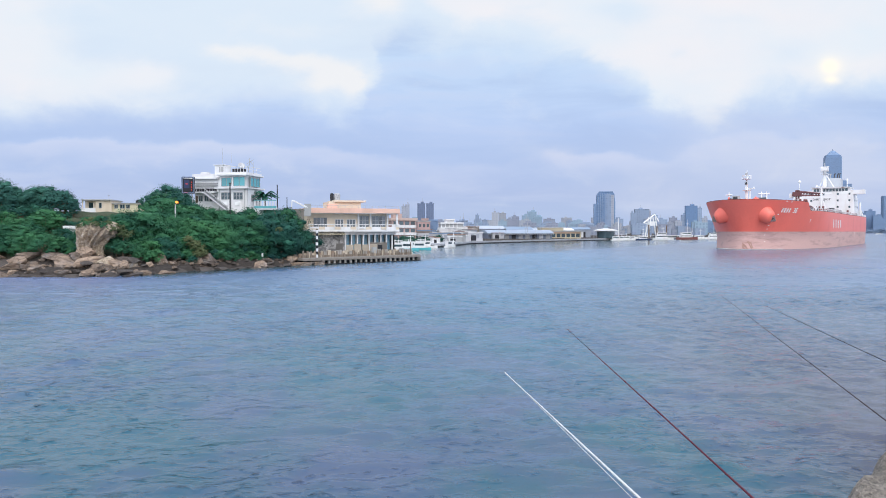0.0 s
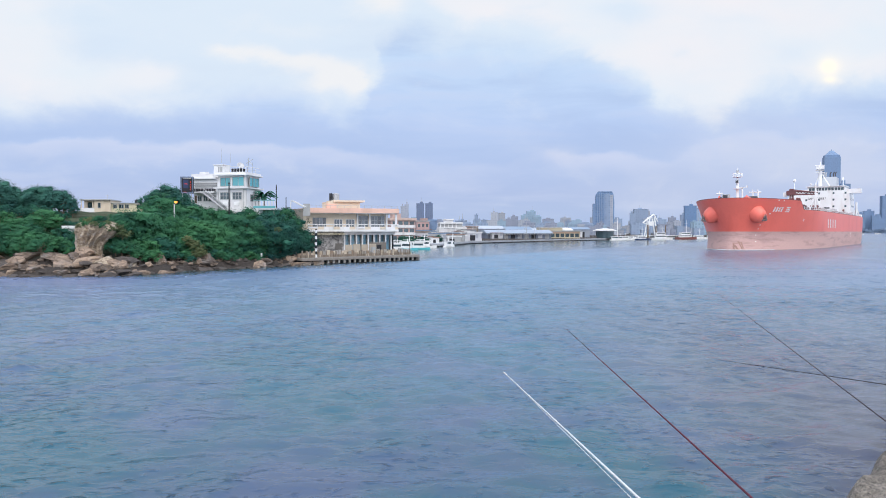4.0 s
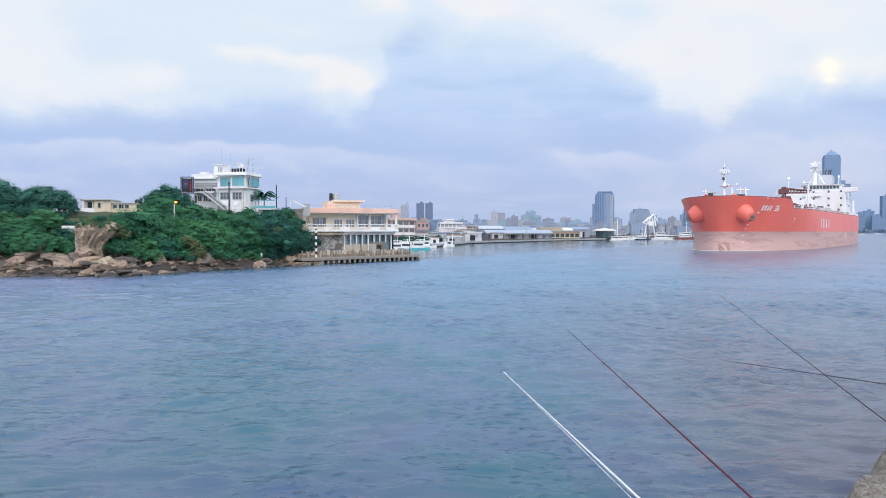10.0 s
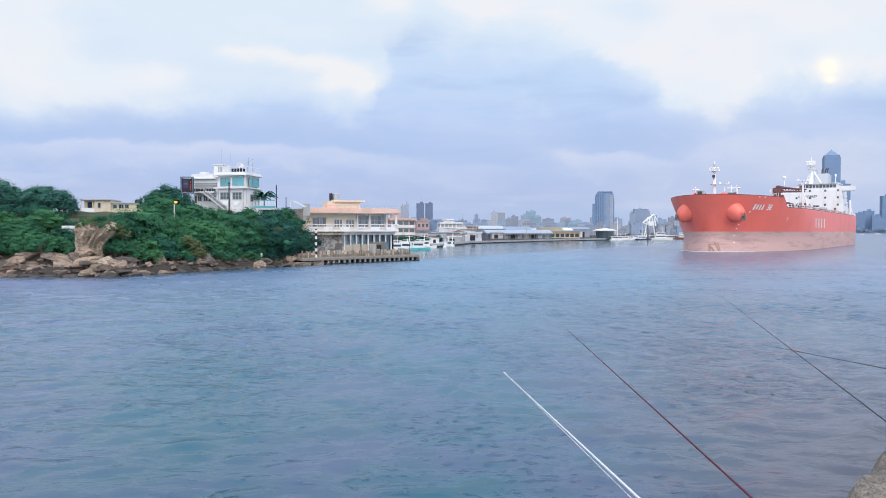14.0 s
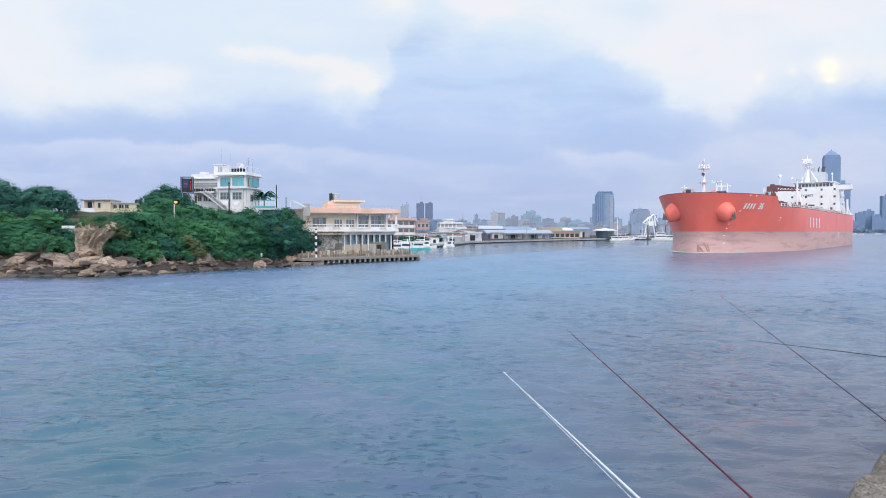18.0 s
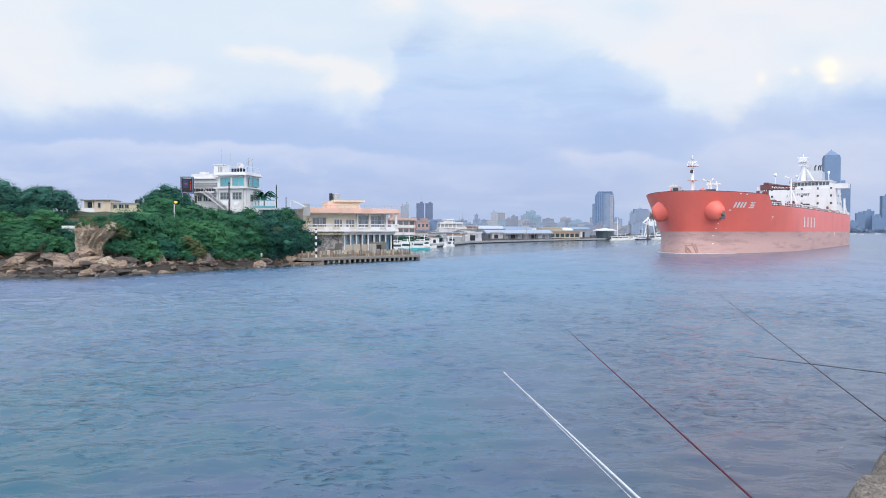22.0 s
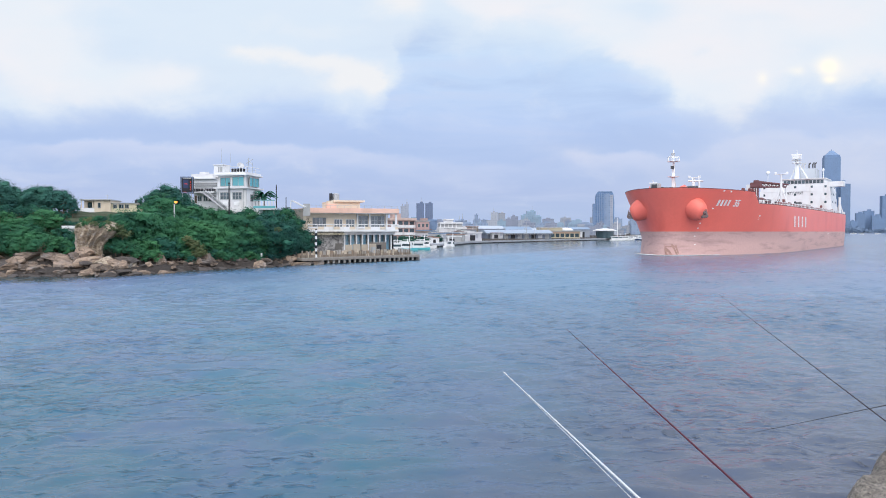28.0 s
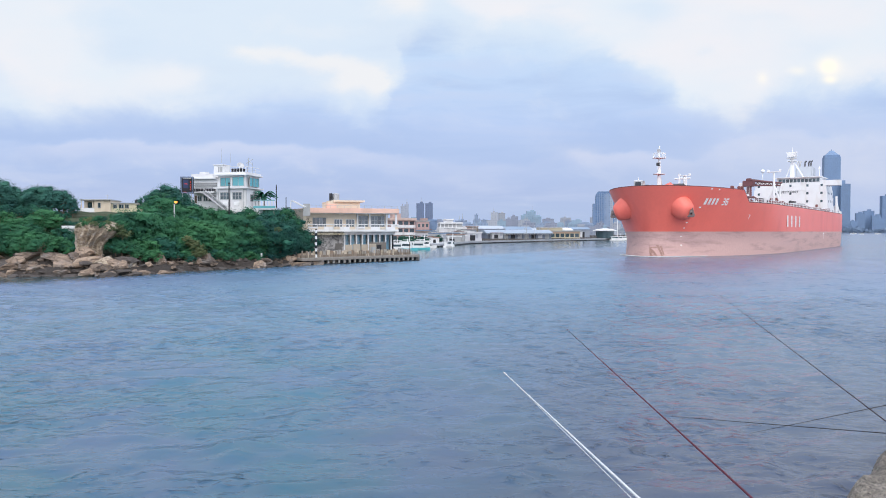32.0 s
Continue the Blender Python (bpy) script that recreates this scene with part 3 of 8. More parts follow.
def build_ship():
    ship = thing("tanker", pose(0, 0, 0), "large orange-red tanker with faded pink boot topping under way", "ship")
    ship.scale = (1.11, 1.11, 1.11)
    part("boot_topping", hull_band(lambda s, k: -2.5 + (BOOT + 2.5) * k, 6), M["hull_pink"], ship, "faded pink lower hull with rust stains", True)
    part("hull", hull_band(lambda s, k: BOOT + (top_edge(s) - BOOT) * k, 8), M["hull_red"], ship, "orange-red painted upper hull", True)
    part("main_deck", plan_sheet(DECK - 0.15, 19.4, 182.8), M["deck_red"], ship)
    part("forecastle_deck", plan_sheet(FORE - 1.25, 0.8, 19.4), M["deck_red"], ship)
    part("forecastle_bulkhead", boxes((-13, 13, -19.5, -19.3, DECK - 0.2, FORE - 1.2)), M["hull_red"], ship)
    # anchor bolsters and anchors on both bows
    for side in (-1, 1):
        c = Vector((side * (half_breadth(5.6, 10.4) - 1.9), -6.6, 10.6))
        tip0 = c + Vector((side * 0.80, 0.46, -0.24)).normalized() * 3.95
        way = Vector((side * 0.80, 0.34, -0.42)).normalized()
        c = tip0 - way * 3.95
        bm = bmesh.new()
        spin(bm, [(2.3, -2.5), (2.2, 0.4), (2.0, 1.6), (1.78, 2.6), (1.55, 3.3), (1.25, 3.75), (0.9, 3.95), (0.4, 4.0)], 24, c, way)
        for v in bm.verts:
            v.co.z = c.z + (v.co.z - c.z) * 1.2 - 0.15
        b = part("anchor_bolster", bm, M["hull_red"], ship, "rounded orange-red anchor housing", True)
        tip = c + way * 3.95
        bm = bmesh.new()
        rod(bm, tip, tip + way * 0.5 + Vector((0, 0, -0.3)), 0.35, 0.3)
        box(bm, tip.x - 0.8, tip.x + 0.8, tip.y - 0.2, tip.y + 0.3, tip.z - 1.3, tip.z - 0.8, bevel=0.1)
        for dx in (-0.66, 0.66):
            rod(bm, (tip.x + dx, tip.y, tip.z - 1.1), (tip.x + dx * 0.8, tip.y + 0.2, tip.z + 0.4), 0.3, 0.08)
        rod(bm, (tip.x, tip.y, tip.z - 1.2), (tip.x, tip.y, tip.z + 0.2), 0.25)
        part("anchor", bm, M["anchor_iron"], b, "weathered iron anchor")
    # name on the bow and the large marks amidships
    s = 9.0
    for k, strokes in enumerate((SLAB, SLAB, SLAB, SLAB, None, NUM_3, NUM_6)):
        if strokes:
            part("bow_name_mark", hull_letter(strokes, s, 10.85, 0.66, 1.1, thick=0.2), M["lettering"], ship)
        s += 0.86 + 0.02 * k
    for k, strokes in enumerate((SLAB, SLAB, SLAB, SLAB)):
        part("side_mark", hull_letter(strokes, 50 + 5.0 * k, 6.9, 2.0, 2.3, thick=0.3), M["lettering"], ship)
    part("tug_mark", hull_letter([(0, 1, 1, 1), (0.5, 1, 0.5, 0)], 24.2, 8.2, 0.7, 0.8, thick=0.2), M["lettering"], ship)
    part("tug_mark", hull_letter([(0, 1, 1, 1), (0.5, 1, 0.5, 0)], 104, 3.6, 1.2, 1.5, thick=0.2), M["lettering"], ship)
    for z in (0.6, 2.9, 4.6, 6.2, 7.2):
        part("draught_mark", hull_letter([(0, 0.5, 1, 0.5)], 7.6 - 0.02 * z, z, 0.22, 0.22, thick=0.8), M["lettering"], ship)
    for s, z in ((9.0, 13.6), (10.9, 13.5), (8.5, 10.1)):
        part("hull_mark", hull_letter([(0, 0.5, 1, 0.5)], s, z, 0.3, 0.3, thick=0.8), M["lettering"], ship)
    part("rust_streak", hull_letter([(0.0, 1, 0.03, 0.0), (0.3, 0.8, 0.28, 0.1), (0.75, 1, 0.78, 0.05), (1, 0.9, 0.97, 0.2), (0.3, 0.8, 1.0, 0.86)], 3.45, 0.8, 1.2, 2.2, off=0.10, thick=0.09), surface("rust", (0.37, 0.22, 0.18), 0.8, vary=0.4, scale=1.5), ship)
    # foremast
    mx = 0.5
    fm = part("foremast", rods(((mx, -10.5, 13.0), (mx, -10.5, 19.5), 0.45, 0.3), n=12), M["ship_white"], ship, "white foremast with ring platform and lamps")
    part("topmast", rods(((mx, -10.5, 19.5), (mx, -10.5, 22.7), 0.24, 0.12)), M["ship_white"], fm)
    part("platform", spin(bmesh.new(), [(1.15, 0), (1.2, 0.14), (0.4, 0.16)], 16, (mx, -10.5, 17.0)), M["ship_white"], fm)
    part("ring_platform", spin(bmesh.new(), [(1.25, 0), (1.3, 0.12), (0.3, 0.14)], 16, (mx, -10.5, 20.2)), M["ship_white"], fm)
    for k in range(7):
        a = k * math.tau / 7
        part("ring_stanchion", rods(((mx + 1.2 * math.cos(a), -10.5 + 1.2 * math.sin(a), 20.3), (mx + 1.2 * math.cos(a), -10.5 + 1.2 * math.sin(a), 21.2), 0.06), n=5), M["ship_white"], fm)
    bm = bmesh.new()
    for k in range(14):
        a, b = k * math.tau / 14, (k + 1) * math.tau / 14
        rod(bm, (mx + 1.2 * math.cos(a), -10.5 + 1.2 * math.sin(a), 21.2), (mx + 1.2 * math.cos(b), -10.5 + 1.2 * math.sin(b), 21.2), 0.07, n=5)
    part("ring_rail", bm, M["ship_white"], fm)
    part("mast_lamp", boxes((mx - 0.3, mx + 0.3, -10.0, -9.6, 18.7, 19.3)), M["ship_dark"], fm)
    part("mast_lamp", boxes((mx - 0.3, mx + 0.3, -10.4, -10.0, 21.4, 22.0)), M["pipe_grey"], fm)
    part("mast_stay", rods(((mx, -10.9, 17.2), (mx, -13.0, 13.2), 0.14)), M["ship_white"], fm)
    part("floodlight", boxes((mx + 0.9, mx + 1.5, -10.0, -9.5, 13.0, 14.9), bevel=0.15), M["ship_white"], fm)
    # windlasses, bollards and rails on the forecastle
    hs = part("bow_chock", boxes((0.2, 2.0, -1.9, -0.5, FORE - 0.05, FORE + 1.05), bevel=0.12), M["pipe_grey"], ship, "grey bow chock housing")
    part("chock_opening", boxes((0.55, 1.65, -0.52, -0.42, FORE - 0.1, FORE + 0.8)), M["ship_dark"], hs)
    for x, y in ((-3.5, -9.5), (3.5, -9.5)):
        wl = part("windlass", spin(bmesh.new(), [(1.0, -1.2), (1.0, 1.2)], 14, (x, y, FORE - 0.2), (1, 0, 0)), M["ship_dark"], ship)
        part("winch_drum", spin(bmesh.new(), [(1.3, -0.1), (1.3, 0.1)], 14, (x + 1.4, y, FORE - 0.2), (1, 0, 0)), M["hull_red"], wl)
    for x, y in ((-3.2, -11.6), (-4.4, -12.0), (6, -14)):
        part("vent_post", rods(((x, y, FORE - 1.3), (x, y, FORE + 1.9), 0.2), ((x - 0.8, y, FORE + 1.9), (x + 0.9, y, FORE + 1.9), 0.16), ((x, y, FORE + 1.9), (x + 0.1, y, FORE + 2.6), 0.1)), M["ship_white"], ship)
    for s in (15.2, 17.6, 18.6):
        part("fairlead", boxes((-half_breadth(s, 14) + 0.1, -half_breadth(s, 14) + 0.7, -s - 0.35, -s + 0.35, FORE - 0.5, FORE + 0.35), bevel=0.1), M["deck_red"], ship)
    rail_me = None
    for s in np.arange(23.5, 181, 2.0):
        for side in (-1, 1):
            w = half_breadth(s, DECK) - 0.3
            if rail_me is None:
                p = part("rail_post", rods(((0, 0, 0), (0, 0, 1.15), 0.06), n=5), M["ship_white"], ship)
                p.location = (side * w, -s, DECK - 0.2)
                rail_me = p.data
            else:
                piece("rail_post", rail_me, ship, side * w, -s, DECK - 0.2)
    for side in (-1, 1):
        for z in (0.45, 0.95):
            bm = bmesh.new()
            ss = list(np.arange(23.5, 182, 6.0))
            for a, b in zip(ss, ss[1:]):
                rod(bm, (side * (half_breadth(a, DECK) - 0.3), -a, DECK + z - 0.15), (side * (half_breadth(b, DECK) - 0.3), -b, DECK + z - 0.15), 0.045, n=5)
            part("rail", bm, M["ship_white"], ship)
    # pipes, catwalk, crane and mast amidships
    for x in (-4, -3.2, -2.4, 2.4, 3.2, 4):
        part("deck_pipe", rods(((x, -24, DECK + 1.6), (x, -140, DECK + 1.6), 0.3)), M["deck_red"], ship)
    part("catwalk", boxes((-0.8, 0.8, -140, -24, DECK + 2.7, DECK + 2.85)), M["deck_red"], ship)
    for s in range(26, 140, 8):
        part("pipe_support", boxes((-5, 5, -s - 0.15, -s + 0.15, DECK + 1.0, DECK + 1.25), (-4.9, -4.6, -s - 0.15, -s + 0.15, DECK - 0.2, DECK + 2.2), (4.6, 4.9, -s - 0.15, -s + 0.15, DECK - 0.2, DECK + 2.2)), M["deck_red"], ship)
    for s in range(30, 138, 9):
        for x in (-9.5, 9.5):
            part("tank_hatch", spin(bmesh.new(), [(0.9, 0), (0.9, 0.9), (0.6, 1.1)], 12, (x, -s, DECK - 0.2)), M["deck_red"], ship)
            part("tank_vent", rods(((x * 0.75, -s - 3, DECK - 0.2), (x * 0.75, -s - 3, DECK + 2.6), 0.14), ((x * 0.75, -s - 3, DECK + 2.6), (x * 0.75, -s - 3, DECK + 3.0), 0.3)), M["ship_white"], ship)
    for x in (-13, 13):
        part("manifold", rods(((x, -84, DECK + 1.6), (x * 0.3, -84, DECK + 1.6), 0.3), ((x, -87, DECK + 1.6), (x * 0.3, -87, DECK + 1.6), 0.3), ((x, -90, DECK + 1.6), (x * 0.3, -90, DECK + 1.6), 0.3),
                              ((x, -93, DECK + 1.6), (x * 0.3, -93, DECK + 1.6), 0.3)), M["pipe_grey"], ship)
    rng = random.Random(2)
    for s in np.arange(28, 144, 3.4):
        x = rng.uniform(-12.5, -5.5)
        hgt = rng.uniform(0.8, 2.6)
        wd = rng.uniform(0.3, 1.1)
        part("deck_fitting", boxes((x - wd, x + wd, -s - wd, -s + wd, DECK - 0.2, DECK + hgt), bevel=0.08), rng.choice((M["deck_red"], M["deck_red"], M["pipe_grey"], M["ship_white"], M["ship_dark"])), ship)
    for s in (96, 101, 120, 126):
        part("stores_locker", boxes((-8.5, -5.0, -s - 1.6, -s + 1.6, DECK - 0.2, DECK + 2.4), bevel=0.08), M["pipe_grey"] if s % 2 else M["deck_red"], ship)
    maroon = surface("maroon_crane_paint", (0.155, 0.062, 0.066), 0.6, vary=0.2, scale=0.6)
    cx, cy = 0.0, -84.0
    cr = part("hose_crane", rods(((cx, cy, DECK - 0.2), (cx, cy, 18.6), 0.8, 0.7), n=16), maroon, ship, "dark maroon hose-handling crane")
    part("crane_house", boxes((cx - 1.3, cx + 1.5, cy - 1.4, cy + 1.2, 18.2, 19.8), (cx - 0.7, cx + 0.7, cy - 0.9, cy + 0.5, 19.8, 20.5), bevel=0.15), maroon, cr)
    tip = Vector((-6.2, -94.0, 19.3))
    part("jib", rods(((cx - 0.6, cy, 19.9), (tip.x - 0.5, tip.y, tip.z + 0.2), 0.30, 0.22), ((cx + 0.6, cy, 19.9), (tip.x + 0.5, tip.y, tip.z + 0.2), 0.30, 0.22), ((cx, cy, 18.5), (tip.x, tip.y, tip.z - 0.5), 0.26, 0.20)), maroon, cr)
    for k in range(8):
        f, g = (k + 0.5) / 8, (k + 1.0) / 8
        a, b = Vector((cx, cy, 19.9)).lerp(tip, f), Vector((cx, cy, 18.5)).lerp(tip - Vector((0, 0, 0.6)), g)
        part("jib_brace", rods((a - Vector((0.55, 0, 0)), b, 0.12), (a + Vector((0.55, 0, 0)), b, 0.12), n=5), maroon, cr)
    part("jib_rest", rods(((tip.x, tip.y, DECK - 0.2), (tip.x, tip.y, tip.z - 0.6), 0.24)), M["ship_white"], cr)
    part("hoist_wire", rods(((cx, cy - 0.3, 20.4), (tip.x, tip.y, tip.z + 0.3), 0.06)), M["ship_dark"], cr)
    part("crane_cab", boxes((cx + 1.502, cx + 2.6, cy - 0.9, cy + 0.5, 17.8, 19.3), bevel=0.1), M["ship_white"], cr)
    part("crane_ladder", rods(((cx - 0.3, cy + 1.1, DECK), (cx - 0.3, cy + 1.1, 18.2), 0.07), ((cx + 0.3, cy + 1.1, DECK), (cx + 0.3, cy + 1.1, 18.2), 0.07)), M["ship_white"], cr)
    # cargo hoses and a raised walk along the rail
    for k, (x, s0, s1, z) in enumerate(((-11.4, 26, 44, 1.2), (-12.2, 50, 76, 1.0), (-11.0, 78, 116, 1.3), (-12.4, 98, 140, 0.9))):
        part("cargo_hose", rods(((x, -s0, DECK + z), (x - 0.5, -(s0 + s1) / 2, DECK + z + 0.4), 0.26), ((x - 0.5, -(s0 + s1) / 2, DECK + z + 0.4), (x - 0.2, -s1, DECK + z - 0.2), 0.26)), maroon if k % 2 == 0 else M["deck_red"], ship)
    for side in (-1, 1):
        x = 11.0 * side
        km = part("kingpost", rods(((x, -61, DECK - 0.2), (x, -61, 20.4), 0.34, 0.24), ((x - 1.9, -61, DECK - 0.2), (x, -61, 17.2), 0.22), ((x + 1.9, -61, DECK - 0.2), (x, -61, 17.2), 0.22)), M["ship_white"], ship, "white tripod mast amidships")
        part("crosstree", boxes((x - 1.6, x + 1.6, -61.4, -60.6, 20.2, 20.4)), M["ship_white"], km)
        for e in (-1.4, 1.3):
            part("floodlight", boxes((x + e - 0.25, x + e + 0.25, -61.3, -60.7, 20.4, 20.85), bevel=0.06), M["ship_white"], km)
    part("bulwark_cap", hull_band(lambda s, k: top_edge(s) - 0.02 + 0.13 * k, 1), M["deck_red"], ship)
    # accommodation block and bridge
    for z0, z1, w in ((DECK - 0.2, 14.6, 12.9), (14.6, 17.4, 12.7), (17.4, 20.1, 12.5), (20.1, 21.6, 12.3)):
        w -= 1.5
        dk = part("deckhouse", boxes((-w, w + 1.3, -161, -147, z0, z1 - 0.16)), M["ship_white"], ship)
        part("deck_edge", boxes((-w - 0.05, w + 1.35, -161.05, -146.95, z1 - 0.16, z1)), M["ship_white"], dk)
        for x in (-9.4, -5.0, 0.4, 5.2, 10.8):
            part("porthole", boxes((x - 0.36, x + 0.36, -147.0, -146.93, z0 + 1.05, z0 + 1.85), bevel=0.12), M["dark_glass"], dk)
        for y in (-150, -154, -158):
            part("porthole", boxes((-w - 0.07, -w, y - 0.36, y + 0.36, z0 + 1.05, z0 + 1.85)), M["dark_glass"], dk)
    br = part("bridge", boxes((-9.0, 4.9, -160, -147.3, 21.6, 24.3)), M["ship_white"], ship)
    part("bridge_roof", boxes((-9.5, 5.4, -160.4, -146.6, 24.3, 24.55)), M["ship_white"], br)
    for x in np.arange(-8.2, 4.4, 1.2):
        part("bridge_window", boxes((x - 0.48, x + 0.48, -147.3, -147.2, 22.75, 23.9)), M["dark_glass"], br)
    for side in (-1, 1):
        part("bridge_wing", boxes((4.902, 11.5, -151.5, -147.3, 21.6, 23.2)) if side > 0 else boxes((-15, -9.002, -151.5, -147.3, 21.4, 23.2)), M["ship_white"], br)
    for k, word in enumerate(("SAFETY FIRST",)):
        cu = bpy.data.curves.new("notice", "FONT")
        cu.body, cu.size, cu.extrude = word, 1.15, 0.03
        tmp = new("notice", cu)
        me = bpy.data.meshes.new_from_object(tmp.evaluated_get(bpy.context.evaluated_depsgraph_get()))
        bpy.data.objects.remove(tmp)
        me.materials.append(M["ship_dark"])
        no = new("safety_notice", me)
        no.parent = ship
        no.matrix_basis = Matrix.Translation((4.6, -146.92, 19.0)) @ pose(0, 0, 0, 90, 0, 180)
        no["label"] = "dark lettered safety notice"
    rm = part("radar_mast", rods(((0.6, -151, 24.5), (0.6, -151, 33.0), 0.8, 0.6), ((0.6, -151, 33.0), (0.6, -151, 35.2), 0.12), ((3.2, -153.5, 24.5), (0.8, -151.2, 30.0), 0.22), ((-3.0, -152.5, 24.5), (0.4, -151.2, 30.6), 0.25)), M["ship_white"], ship, "white radar mast over the bridge")
    part("radar_platform", boxes((-0.9, 2.1, -152.2, -149.4, 30.4, 30.6), (-0.8, 2.0, -152.2, -149.4, 31.9, 33.2)), M["ship_white"], rm)
    part("radar_scanner", boxes((-1.1, 2.2, -149.9, -149.5, 31.2, 31.5)), M["pipe_grey"], rm)
    part("radar_scanner", boxes((-1.2, 2.4, -150.2, -149.8, 33.3, 33.65)), M["ship_white"], rm)
    part("satellite_dome", spin(bmesh.new(), [(0.2, 0), (0.6, 0.4), (0.68, 0.8), (0.5, 1.2), (0.1, 1.4)], 14, (11.2, -155, 27.0)), M["ship_white"], ship, "", True)
    part("satellite_dome", spin(bmesh.new(), [(0.2, 0), (0.35, 0.3), (0.4, 0.6), (0.3, 0.9), (0.1, 1.1)], 12, (-7.8, -153, 27.2)), M["ship_white"], ship, "", True)
    part("dome_post", rods(((-7.8, -153, 24.5), (-7.8, -153, 27.3), 0.14)), M["ship_white"], ship)
    part("dome_post", rods(((11.2, -155, 22.2), (11.2, -155, 27.1), 0.12)), M["ship_white"], ship)
    fn = part("funnel", boxes((-4.2, 1.6, -169.5, -163, 11.4, 29.4), bevel=0.5), surface("pale_grey_funnel_paint", (0.50, 0.53, 0.57), 0.5, vary=0.08, scale=0.4), ship, "pale grey funnel casing with grey exhaust pipes")
    for x, y in ((-3.4, -164), (-2.6, -164.5), (-1.4, -164), (0.4, -165), (1.1, -164.4)):
        part("exhaust_pipe", rods(((x, y, 29.2), (x, y - 0.2, 30.9), 0.24), ((x, y - 0.2, 30.9), (x - 0.45, y - 0.4, 31.5), 0.24)), M["pipe_grey"] if x > -1 else M["ship_dark"], fn)
    for x in (-10.8, 10.8):
        part("provision_crane", rods(((x, -172, DECK - 0.2), (x, -172, 18.6), 0.5, 0.4), ((x - 1.4, -173, DECK - 0.2), (x, -172, 16.5), 0.25), ((x + 1.4, -173, DECK - 0.2), (x, -172, 16.5), 0.25), ((x, -172, 17.6), (x * 0.95, -180, 15.5), 0.3, 0.2)), M["ship_white"], ship)
    part("poop_bulwark", boxes((-7.6, 7.6, -182.9, -182.7, DECK - 0.2, DECK + 1.0)), M["hull_red"], ship)
    for s in (27, 45, 63, 81, 117, 135):
        part("deck_lamp_post", rods(((-10, -s, DECK), (-10, -s, DECK + 3.6), 0.09, 0.07)), M["ship_white"], ship)
    return ship


ship = build_ship()


# foam that the blunt bow pushes before it
def build_foam():
    bm = bmesh.new()
    rng = random.Random(5)
    for i in range(190):
        s = 2.4 + 10 * rng.random() ** 1.8
        side = rng.choice((-1, 1, 1))
        w = half_breadth(s + 0.4, 0.2) + 0.15 + 0.5 * abs(rng.gauss(0, 0.6))
        r = 0.08 + 0.18 * rng.random()
        bmesh.ops.create_icosphere(bm, subdivisions=1, radius=r, matrix=Matrix.Translation((side * w, -s + 0.2, 0.12)) @ Matrix.Diagonal((1.6, 1.6, 0.5, 1)))
    ob = mesh_object("bow_foam", bm, surface("sea_foam", (0.62, 0.63, 0.64), 0.8, vary=0.1), True)
    ob.scale = (1.11, 1.11, 1.0)
    return tagged(ob, "thin white foam along the bow", "foam", kind="stuff")


foam = build_foam()


def build_splash():
    """A short slap of broken water near the wall: flat flecks that rise through the surface and sink again."""
    bm = bmesh.new()
    rng = random.Random(12)
    for i in range(110):
        x, y = rng.gauss(0, 0.38), rng.gauss(0, 0.22)
        r = 0.008 + 0.026 * rng.random() ** 2
        bmesh.ops.create_icosphere(bm, subdivisions=1, radius=r, matrix=Matrix.Translation((x, y, 0.06 * rng.random())) @ Matrix.Diagonal((2.2, 1.2, 0.5, 1)))
    return tagged(mesh_object("wave_foam", bm, surface("thin_sea_foam", (0.60, 0.63, 0.66), 0.7, vary=0.1), True), "small patch of white foam beside the sea wall", "foam", kind="stuff")


splash = build_splash()


# ---- the headland ----
SHORE = [(-190, 76), (-95, 82.5), (-54, 89.5), (-39.7, 90), (-34.2, 103), (-27, 113), (-22.7, 121.3), (-19.3, 126), (-6.8, 141), (-10, 160), (-17, 200), (-14, 238), (-2.0, 258), (12, 328), (60, 408),
         (105, 470), (260, 640), (420, 1000), (900, 2400), (2900, 2900)]


def inland(x, y):
    """How far a place lies behind the shore line (negative: out in the water)."""
    best = None
    sign = 1.0
    p = np.stack([x, y], -1)
    for (ax, ay), (bx, by) in zip(SHORE, SHORE[1:]):
        a, d = np.array((ax, ay)), np.array((bx - ax, by - ay))
        t = np.clip(((p - a) @ d) / (d @ d), 0, 1)
        q = a + t[..., None] * d
        r = np.hypot(*(p - q).transpose())if p.ndim == 2 else np.sqrt(((p - q) ** 2).sum(-1))
        s = d[0] * (p[..., 1] - ay) - d[1] * (p[..., 0] - ax)
        if best is None:
            best, sign = r, s
        else:
            near = r < best
            sign = np.where(near, s, sign)
            best = np.where(near, r, best)
    return np.where(sign >= 0, best, -best)


def ease(a, b, v):
    t = np.clip((v - a) / (b - a), 0, 1)
    return t * t * (3 - 2 * t)


def land_height(x, y):
    x, y = np.asarray(x, float), np.asarray(y, float)
    d = inland(x, y)
    z = -2.0 + 2.9 * ease(-3.0, 1.6, d)
    hill = ease(-23.0, -30.0, x) * ease(230, 175, y)
    z = z + hill * (1.2 * ease(2, 6, d) + 5.2 * ease(4.5, 22, d) + 1.5 * ease(24, 40, d))
    z = z + 0.25 * np.sin(x * 0.9) * np.sin(y * 0.8 + x * 0.3) * hill + 0.7 * ease(300, 380, y)
    return z


